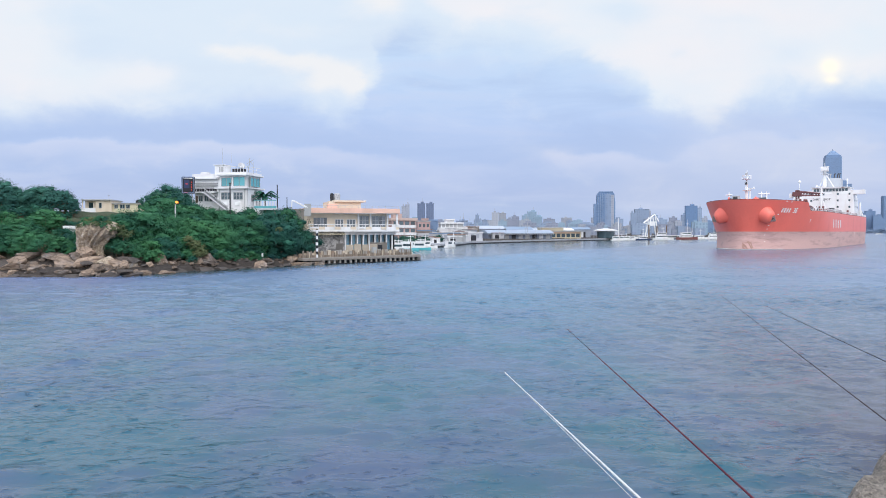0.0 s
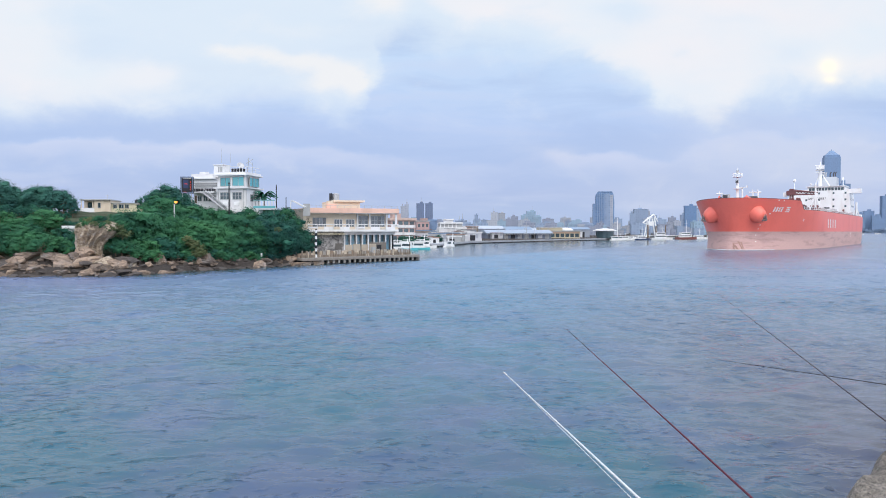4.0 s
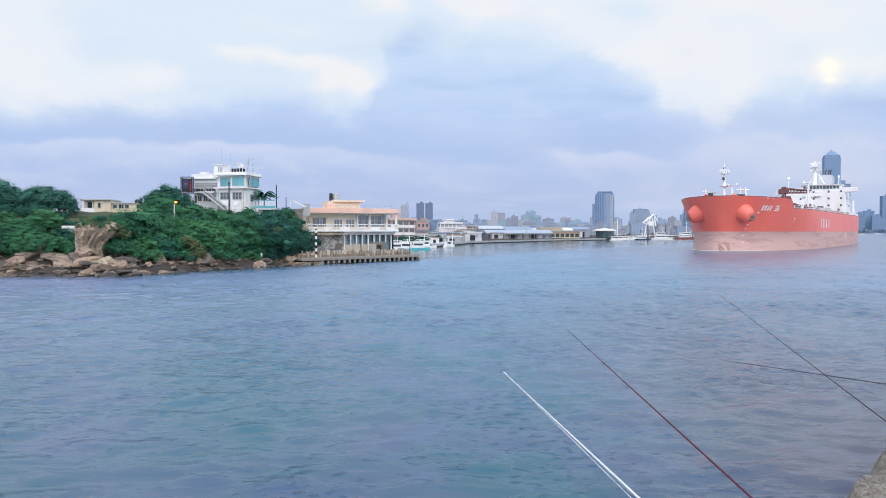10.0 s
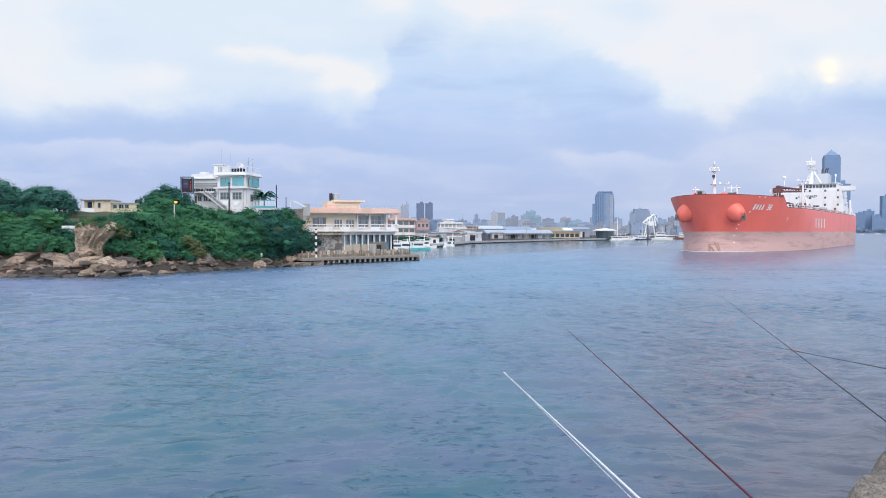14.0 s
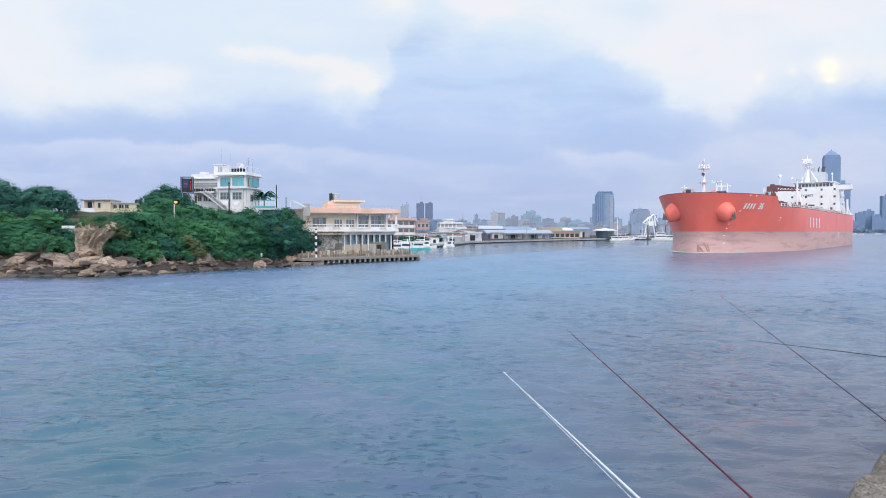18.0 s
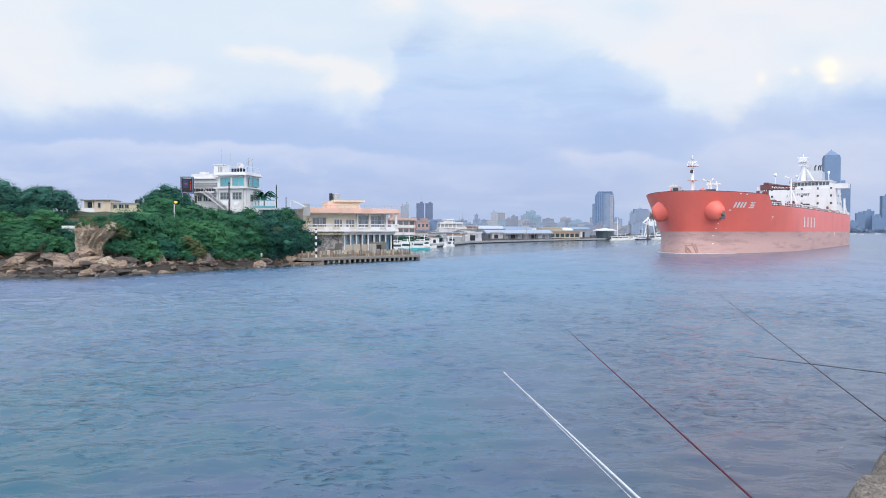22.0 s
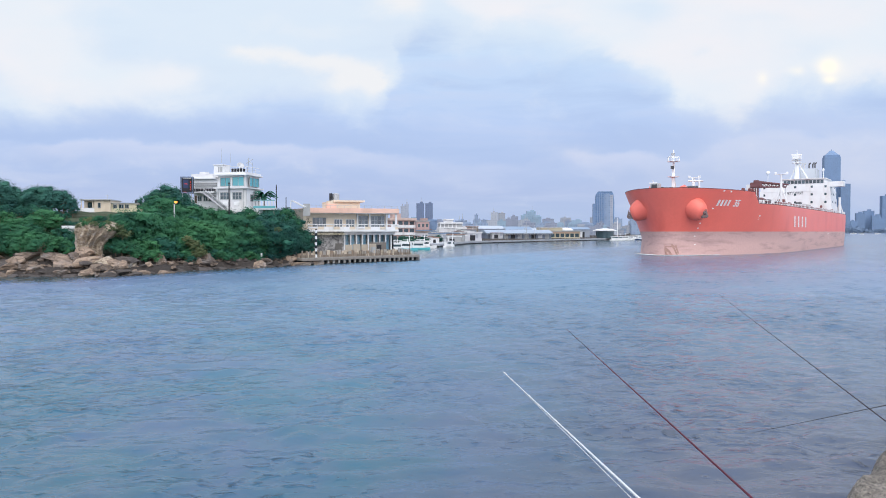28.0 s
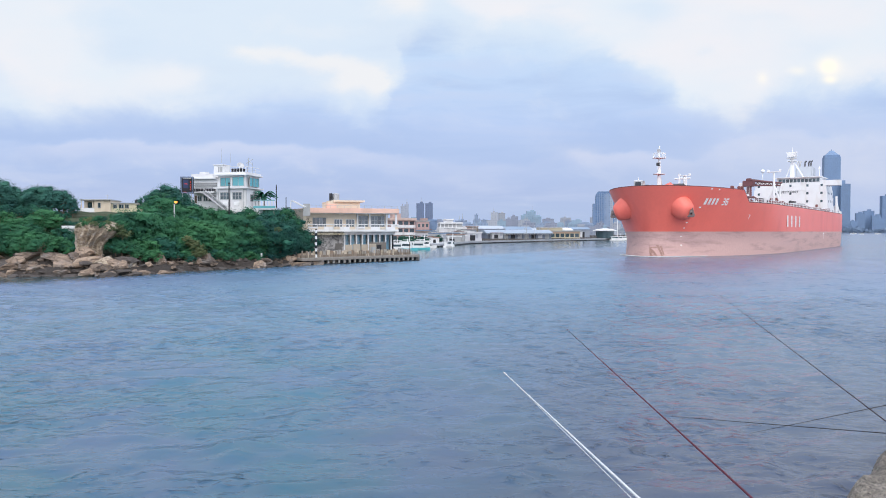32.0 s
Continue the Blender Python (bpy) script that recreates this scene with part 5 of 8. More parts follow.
    # scrub on the cliff's head and its flank
    for x, y, z, k, sc in ((-46.2, 96.2, 6.3, 3, 0.6), (-45.2, 95.6, 6.45, 7, 0.6), (-44.2, 95.4, 6.4, 3, 0.62), (-43.2, 95.6, 6.1, 7, 0.6), (-46.4, 95.0, 5.9, 7, 0.42), (-45.4, 94.7, 6.1, 3, 0.42), (-44.3, 94.6, 6.1, 7, 0.48), (-43.3, 94.7, 5.9, 3, 0.45), (-42.5, 95.0, 5.5, 7, 0.5), (-46.8, 97.6, 6.2, 3, 0.55), (-45.6, 97.4, 6.4, 3, 0.55), (-44.4, 97.2, 6.4, 4, 0.6), (-42.3, 96.4, 5.6, 7, 0.6),
                           (-42.0, 97.4, 5.9, 3, 0.6), (-41.6, 96.6, 4.6, 7, 0.6), (-43.3, 99.2, 5.2, 3, 0.8), (-42.6, 96.9, 2.6, 3, 0.8), (-41.6, 96.4, 2.2, 0, 0.5), (-35.7, 105.6, 3.3, 7, 0.5), (-35.0, 105.4, 2.7, 7, 0.55), (-34.3, 105.4, 2.0, 7, 0.5),
                           (-34.9, 105.0, 1.8, 7, 0.45), (-36.3, 105.4, 4.0, 7, 0.4), (-25.7, 116.6, 5.4, 7, 0.35), (-48.3, 97.0, 2.2, 3, 0.6)):
        plant(k, x, y, sc * (0.72 if z > 5.45 else 1.0), z=z - (0.1 if z > 5.45 else 0.0), turn=x * 53 % 360)


build_green()


def build_palm(x, y, z):
    t = thing("fan_tree", pose(x, y, z), "small dark green tree with drooping fronds", "tree")
    part("trunk", rods(((0, 0, -1), (0.1, 0, 3.6), 0.18, 0.12)), M["bark"], t)
    rng = random.Random(3)
    for i in range(30):
        a = i * 2.399
        bm = bmesh.new()
        last, n = None, 7
        r = rng.uniform(1.7, 2.7)
        lift = rng.uniform(-0.2, 1.2)
        for k in range(n + 1):
            u = k / n
            c = Vector((math.cos(a) * r * u, math.sin(a) * r * u, 3.6 + lift * math.sin(u * 2.2) - 0.7 * u * u))
            w = 0.28 * math.sin(math.pi * min(u * 0.9 + 0.1, 1)) + 0.02
            side = Vector((-math.sin(a), math.cos(a), 0)) * w
            pair = (bm.verts.new(c - side - Vector((0, 0, 0.12))), bm.verts.new(c), bm.verts.new(c + side - Vector((0, 0, 0.12))))
            if last:
                bm.faces.new((last[0], last[1], pair[1], pair[0]))
                bm.faces.new((last[1], last[2], pair[2], pair[1]))
            last = pair
        part("frond", bm, M["leaf_deep"], t)


for bx, by, bs in ((-25.4, 134.0, 1.1), (-24.8, 132.0, 0.95), (-26.0, 137.5, 1.35), (-25.3, 139.5, 1.2)):
    plant(4, bx, by, bs, turn=bx * 91 % 360)
build_palm(-31.4, 130.5, 8.0)


# ---- the signal station ----
def ring_frame(x0, x1, z0, z1, y0, y1, t):
    """A rectangular frame in one piece."""
    bm = bmesh.new()
    loops = []
    for y in (y0, y1):
        for d in (0.0, t):
            loops.append([bm.verts.new(p) for p in ((x0 + d, y, z0 + d), (x1 - d, y, z0 + d), (x1 - d, y, z1 - d), (x0 + d, y, z1 - d))])
    fo, fi, bo, bi = loops
    for i in range(4):
        j = (i + 1) % 4
        bm.faces.new((fo[i], fo[j], fi[j], fi[i]))
        bm.faces.new((bo[j], bo[i], bi[i], bi[j]))
        bm.faces.new((fo[j], fo[i], bo[i], bo[j]))
        bm.faces.new((fi[i], fi[j], bi[j], bi[i]))
    return bm


def window_unit(parent, x, y, z, w, h, panes=(2, 1), glass_mat="dark_glass", frame_mat="frame_grey", depth=0.12, name="window", place=None):
    """A framed window in a wall that faces -y; x, z are its lower corner."""
    t = 0.07
    cols, rows_ = panes
    fr = part(name, ring_frame(x, x + w, z, z + h, y - depth, y, t), M[frame_mat], parent)
    for c in range(1, cols):
        cx = x + w * c / cols
        part("mullion", boxes((cx - t / 2, cx + t / 2, y - depth * 0.95, y, z + t, z + h - t)), M[frame_mat], fr)
    for r in range(1, rows_):
        cz = z + h * r / rows_
        part("transom", boxes((x + t, x + w - t, y - depth * 0.85, y - 0.05, cz - t / 2, cz + t / 2)), M[frame_mat], fr)
    for c in range(cols):
        x0, x1 = x + w * c / cols + t / 2 + 0.003, x + w * (c + 1) / cols - t / 2 - 0.003
        part("pane", boxes((x0, x1, y - 0.045, y - 0.004, z + t, z + h - t)), M[glass_mat], fr)
    if place is not None:
        fr.matrix_basis = place
    return fr


def rail_run(parent, x0, x1, y, z, h, step, mat, name="rail"):
    part(name, boxes((x0, x1, y - 0.04, y + 0.04, z + h - 0.06, z + h)), mat, parent)
    me = None
    n = max(1, int(round((x1 - x0) / step)))
    for i in range(n + 1):
        if me is None:
            p = part("rail_post", boxes((-0.03, 0.03, -0.03, 0.03, 0, h - 0.06)), mat, parent)
            me = p.data
            p.location = (x0, y, z)
        else:
            piece("rail_post", me, parent, x0 + (x1 - x0) * i / n, y, z)


def build_station():
    st = thing("signal_station", pose(-38.9, 128.6, 6.0, 0, 0, -12), "white two-storey signal station with sea-green glazing on the hilltop", "building")
    W = M["white_wall"]
    # main block: 5.4 m wide, its front faces -y
    part("wall", boxes((0, 5.3, 0, 5.6, -1.0, 6.75)), W, st, "weathered white main block")
    part("ledge", boxes((-0.5, 5.75, -0.55, 6.1, 6.75, 7.0), bevel=0.03), W, st)
    part("upper_storey", boxes((0.15, 5.15, 0.15, 5.45, 7.0, 9.0)), W, st)
    part("roof_slab", boxes((-0.35, 5.6, -0.45, 6.0, 9.0, 9.25), bevel=0.03), W, st)
    part("roof_slab_edge", boxes((-0.1, 5.35, -0.2, 5.75, 9.25, 9.6), bevel=0.02), W, st)
    window_unit(st, 0.5, 0.15, 7.2, 1.9, 1.5, (2, 1), "sea_glass")
    window_unit(st, 2.75, 0.15, 7.2, 2.2, 1.6, (2, 1), "sea_glass")
    for x in (0.55, 2.85):
        window_unit(st, x, 0.0, 4.9, 1.75, 1.25, (3, 2))
    # the face that looks up the harbour
    side = part("side_wall", boxes((-0.05, 5.0, -0.08, 0.0, -1.0, 6.7)), W, st)
    side.matrix_basis = pose(5.35, 0.3, 0, 0, 0, 90)
    window_unit(st, 0.7, -0.08, 7.15, 3.6, 1.6, (3, 1), "sea_glass", place=side.matrix_basis)
    window_unit(st, 1.0, -0.08, 4.6, 1.6, 1.2, (3, 2), place=side.matrix_basis)
    window_unit(st, 3.2, -0.08, 4.6, 1.4, 1.2, (2, 2), place=side.matrix_basis)
    # wing with the outside stair
    part("wing_wall", boxes((-5.2, -0.002, 1.2, 6.0, -1.0, 8.55)), W, st, "white wing, its paint stained")
    part("wing_roof", boxes((-5.6, -0.62, 0.6, 6.3, 8.55, 8.85), bevel=0.03), W, st)
    for z in (6.9, 7.3, 7.7):
        part("louvre", boxes((-5.0, -0.7, 0.95, 1.2, z, z + 0.22)), M["frame_grey"], st)
    for x in (-4.4, -3.3):
        window_unit(st, x, 1.2, 4.7, 0.8, 1.0, (2, 1))
    part("wing_balcony", boxes((-5.4, -0.7, 0.2, 1.19, 6.1, 6.35)), W, st)
    # flat black panel on the wall imitates the shadowed balcony
    part("balcony_recess", boxes((-5.1, -1.0, 1.14, 1.197, 6.36, 6.88)), M["black"], st, "black panel standing in for shade over the balcony")
    rail_run(st, -5.3, -0.8, 0.26, 6.35, 0.7, 0.5, M["steel"], "balcony_rail")
    for x in (-2.3, -1.5):
        window_unit(st, x, 1.2, 4.7, 0.6, 1.0, (1, 1))
    part("brown_shutter", boxes((-5.0, -4.6, 1.13, 1.197, 4.4, 5.7)), M["bark"], st)
    part("door_hood", boxes((-3.9, -2.6, 0.5, 1.197, 5.85, 5.97)), M["frame_grey"], st)
    for x in (0.2, 2.4, 4.9):
        part("wall_pipe", rods(((x, -0.06, 0.5), (x, -0.06, 6.7), 0.05), n=6), M["frame_grey"], st)
    for x in (1.05, 3.3):
        part("air_unit", boxes((x, x + 0.8, -0.42, -0.003, 3.9, 4.45), bevel=0.04), M["ship_white"], st)
    part("rampart", spin(bmesh.new(), [(3.3, 0.0), (3.15, 2.6), (3.0, 3.1)], 24, (4.2, 1.6, 0.2)), W, st, "round white rampart at the foot of the wall")
    stair = part("outside_stair", boxes((-0.001, 0.001, 0, 0.001, 0, 0.001)), W, st, "white outside stair down the wall")
    for i in range(15):
        part("step", boxes((-2.3 + i * 0.30, -2.3 + i * 0.30 + 0.34, -0.9, -0.02, 6.1 - i * 0.22, 6.1 - i * 0.22 + 0.16)), M["steel"], stair)
    bm = bmesh.new()
    rod(bm, (-2.3, -0.9, 6.9), (2.2, -0.9, 3.6), 0.07)
    rod(bm, (-2.3, -0.9, 6.1), (2.2, -0.9, 2.8), 0.12)
    part("stair_rail", bm, M["steel"], stair)
    # roof clutter
    pent = part("roof_hut", boxes((-1.5, 0.35, 1.5, 3.8, 8.85, 10.95)), W, st)
    part("hut_roof", boxes((-1.65, 0.5, 1.35, 3.95, 10.95, 11.08)), W, pent)
    part("hut_door", boxes((-0.65, 0.15, 1.42, 1.495, 9.3, 10.7)), M["frame_grey"], pent)
    part("parapet", boxes((-5.4, -1.2, 0.8, 1.0, 8.85, 9.45)), W, st)
    part("roof_tank", boxes((-4.6, -3.2, 2.0, 3.2, 8.85, 9.9), bevel=0.1), W, st)
    part("equipment_box", boxes((2.2, 4.4, 0.6, 1.8, 9.6, 10.25), bevel=0.05), M["black"], st)
    rail_run(st, 0.0, 5.3, -0.1, 9.6, 1.0, 0.55, M["white_wall"])
    for y0 in (0.2, 2.0, 3.8):
        part("side_rail_post", rods(((5.3, y0, 9.6), (5.3, y0, 10.6), 0.04), n=6), W, st)
    part("side_rail", rods(((5.3, -0.1, 10.55), (5.3, 5.5, 10.55), 0.04), ((5.3, -0.1, 10.1), (5.3, 5.5, 10.1), 0.03), n=6), W, st)
    part("dish", spin(bmesh.new(), [(0.05, 0.0), (0.35, 0.06), (0.62, 0.22), (0.58, 0.24), (0.3, 0.1), (0.04, 0.05)], 16, (3.5, 1.6, 10.75), (0.55, -0.6, 0.5)), M["steel"], st, "grey dish aerial", True)
    part("dish_post", rods(((3.5, 1.6, 9.6), (3.5, 1.6, 10.8), 0.07)), M["steel"], st)
    part("aerial_mast", rods(((4.6, 2.0, 9.6), (4.9, 2.0, 12.2), 0.07), ((4.4, 2.0, 11.2), (5.6, 2.0, 11.9), 0.05), ((4.7, 2.0, 11.9), (5.5, 2.0, 11.0), 0.05)), M["steel"], st)
    for x, h in ((-0.5, 2.2), (1.2, 1.4), (5.4, 1.6), (3.4, 1.2), (2.4, 0.9)):
        part("aerial", rods(((x, 2.4, 9.5 + (1.9 if x < 1.5 else 0)), (x, 2.4, 9.9 + (1.9 if x < 1.5 else 0) + h), 0.035, 0.02)), M["steel"], st)
    # sign panel on the seaward end
    sg = thing("sign_board", pose(-44.7, 127.0, 11.5, 0, 0, 10), "tall black electronic sign board with red marks", "sign")
    part("panel", boxes((0, 2.15, 0, 0.3, 0.4, 3.25), bevel=0.04), M["black"], sg)
    part("lit_field", boxes((0.45, 1.3, -0.02, 0.0, 1.3, 2.75)), surface("blue_sign_face", (0.015, 0.03, 0.09), 0.6), sg)
    red, whi = glow("red_sign_light", (1.0, 0.12, 0.10), 0.6), M["lettering"]
    for k in range(4):
        part("sign_mark", boxes((1.58, 1.72, -0.03, 0.0, 0.95 + k * 0.42, 1.18 + k * 0.42)), red, sg)
    part("sign_mark", boxes((0.65, 1.1, -0.04, -0.02, 1.95, 2.08)), red, sg)
    part("sign_mark", boxes((0.35, 1.75, -0.02, 0.0, 2.95, 3.05)), whi, sg)
    part("sign_mark", boxes((0.5, 1.0, -0.02, 0.0, 0.58, 0.66)), red, sg)
    part("sign_frame", ring_frame(0.08, 2.07, 0.48, 3.17, -0.06, 0.0, 0.1), surface("blue_white_sign_edge", (0.16, 0.22, 0.34), 0.5), sg)
    for x in (0.3, 1.8):
        part("post", rods(((x, 0.2, -6), (x, 0.2, 0.5), 0.08)), M["steel"], sg)
    # railing of a terrace beside the station
    tr = thing("terrace", pose(-32.4, 127.5, 7.2, 0, 0, 8), "small terrace with a turquoise and white railing", "terrace")
    part("slab", boxes((0, 3.6, 0, 3, 1.95, 2.4)), M["white_wall"], tr)
    for x in (0.15, 3.2):
        part("pier", boxes((x, x + 0.3, 0.4, 0.7, -1.5, 1.95)), M["concrete"], tr)
    turq = surface("turquoise_paint", (0.10, 0.33, 0.36), 0.5)
    part("band", boxes((-0.05, 3.65, -0.05, 0.0, 2.2, 2.6)), turq, tr)
    for k in range(8):
        part("baluster", boxes((k * 0.5, k * 0.5 + 0.16, -0.03, 0.13, 2.6, 3.5)), M["white_wall"], tr)
    part("handrail", boxes((-0.05, 3.65, -0.06, 0.16, 3.5, 3.62)), turq, tr)


build_station()


def pole(name, x, y, z0, z1, r, label, mat):
    t = thing(name, pose(x, y, z0), label, "pole")
    part("shaft", rods(((0, 0, 0), (0, 0, z1 - z0), r, r * 0.7)), mat, t)
    return t


p1 = pole("utility_pole", -35.0, 122.0, 6.0, 13.2, 0.13, "dark utility pole before the signal station", M["black"])
part("cap", boxes((-0.15, 0.15, -0.15, 0.15, 7.2, 7.4)), M["black"], p1)
pole("utility_pole", -29.5, 132.0, 6.0, 13.7, 0.12, "dark utility pole on the headland", M["black"])
pole("utility_pole", -28.0, 133.0, 6.0, 11.6, 0.09, "short dark utility pole on the headland", M["black"])
lp = thing("street_lamp", pose(-40.2, 111.5, 4.0), "concrete street lamp with a lit orange lantern", "lamp")
part("shaft", rods(((0, 0, 0), (0, 0, 5.5), 0.11, 0.09)), M["pipe_grey"], lp)
part("arm", rods(((0, 0, 5.4), (0.35, -0.2, 5.75), 0.06)), M["steel"], lp)
part("lantern", spin(bmesh.new(), [(0.1, 0), (0.22, 0.08), (0.24, 0.22), (0.10, 0.32)], 12, (0.3, -0.2, 5.62)), glow("orange_lamp_light", (1.0, 0.36, 0.07), 2.2), lp)
mk = thing("shore_marker", pose(-28.1, 115.2, 1.3), "small white post on the shore rocks", "post")
part("shaft", boxes((-0.12, 0.12, -0.12, 0.12, 0, 0.75), bevel=0.04), M["white_wall"], mk)


def build_roof_stair():
    t = thing("stair_hood", pose(-27.4, 139, 9.3, 0, 0, 10), "white sloping stair hood beside a grey box", "stair hood")
    bm = bmesh.new()
    for dx in (0, 0.35):
        rod(bm, (dx - 0.9, 0, 1.9), (dx + 1.6, 0, 0.6), 0.09)
    rod(bm, (-0.9, 0, 1.9), (-1.0, 0, 0.2), 0.09)
    part("rail_frame", bm, M["white_wall"], t)
    part("box", boxes((1.3, 2.6, 0, 1.5, -1.0, 1.3)), M["frame_grey"], t)
    part("landing", boxes((-1.2, 1.29, 0, 1.5, -2.5, 0.3)), M["concrete"], t)


build_roof_stair()


def build_cream_house():
    h = thing("cream_house", pose(-73.5, 152, 6.7, 0, 0, 8), "low cream house with dark openings behind the trees", "house")
    C = M["cream_wall"]
    part("wall", boxes((2.3, 5.4, 0, 7, -0.8, 5.05)), C, h)
    part("porch_wall", boxes((-0.2, 2.298, 1.6, 7, -0.8, 5.05)), C, h)
    part("roof", boxes((-0.4, 5.6, -0.5, 7.3, 5.05, 5.28), bevel=0.03), M["frame_grey"], h, "thin grey roof slab")
    part("porch_floor", boxes((-0.4, 2.297, 0.0, 1.6, 2.5, 2.8)), M["white_wall"], h)
    part("parapet", boxes((-0.5, 2.297, -0.14, -0.003, 2.45, 3.5), bevel=0.03), M["white_wall"], h, "white balcony parapet")
    for x in (-0.3, 1.9):
        part("porch_post", boxes((x, x + 0.16, -0.1, 0.06, 3.5, 5.05)), C, h)
    part("porch_door", boxes((0.5, 1.5, 1.52, 1.597, 2.8, 4.7)), M["dark_glass"], h)
    window_unit(h, 2.95, 0.0, 3.5, 0.6, 1.1, (1, 1))
    window_unit(h, 3.25, 0.0, 1.8, 0.7, 0.75, (1, 1))
    window_unit(h, 0.2, 1.6, 1.0, 1.8, 1.0, (3, 1))
    part("low_wing", boxes((5.402, 15.4, 0.5, 6, -0.8, 4.45)), surface("pale_yellow_render", (0.60, 0.55, 0.38), 0.75, vary=0.1, scale=0.5, grain=8, stain=(0.4, 0.36, 0.27)), h, "pale yellow lower wing")
    part("low_roof", boxes((5.41, 15.7, 0.2, 6.2, 4.45, 4.62)), M["frame_grey"], h)
    for x, w in ((5.8, 0.75), (6.9, 1.0), (8.1, 0.8), (10.4, 1.0), (12.4, 1.0)):
        window_unit(h, x, 0.5, 3.45, w, 0.85, (2, 1))
    part("awning", boxes((4.9, 6.8, -1.0, -0.003, 2.35, 2.5)), M["black"], h)
    part("awning_screen", boxes((5.42, 6.7, -0.1, 0.497, 1.7, 2.35)), M["frame_grey"], h)
    part("roof_tank", spin(bmesh.new(), [(0.55, 0), (0.57, 0.55), (0.3, 0.75)], 12, (10.2, 2, 4.62)), M["black"], h)
    part("roof_aerial", rods(((4.6, 1.0, 5.28), (4.6, 1.0, 6.3), 0.03), ((4.3, 1.0, 6.1), (4.9, 1.0, 6.2), 0.025)), M["steel"], h)
    w = thing("low_wall", pose(-52.6, 103.2, 5.45), "short white wall among the trees", "wall")
    part("panel", boxes((0, 2.2, 0, 0.3, -2.5, 0.35)), M["frame_grey"], w, "grey wall face")
    part("coping", boxes((-0.15, 2.35, -0.2, 0.5, 0.352, 0.75), bevel=0.03), M["white_wall"], w, "white coping")


build_cream_house()


# ---- the quay house and its pier ----
def blotched_wall():
    """Old grey render under peeling pale and dark paint."""
    n = Nodes("blotched_grey_render")
    big, mid = n.noise(0.9, 5, None, 0.6, 1.2), n.noise(1.7, 5, None, 0.6, 0.9)
    col = n.mix(n.range(big, 0.40, 0.62), (0.15, 0.145, 0.145), (0.40, 0.385, 0.37))
    col = n.mix(n.range(mid, 0.57, 0.62, 0.0, 0.85), col, (0.62, 0.61, 0.59))
    col = n.mix(n.range(mid, 0.42, 0.36, 0.0, 0.8), col, (0.09, 0.09, 0.095))
    return n.done(col, 0.85, 0.0, n.noise(6.0, 4), 0.3, 0.02)


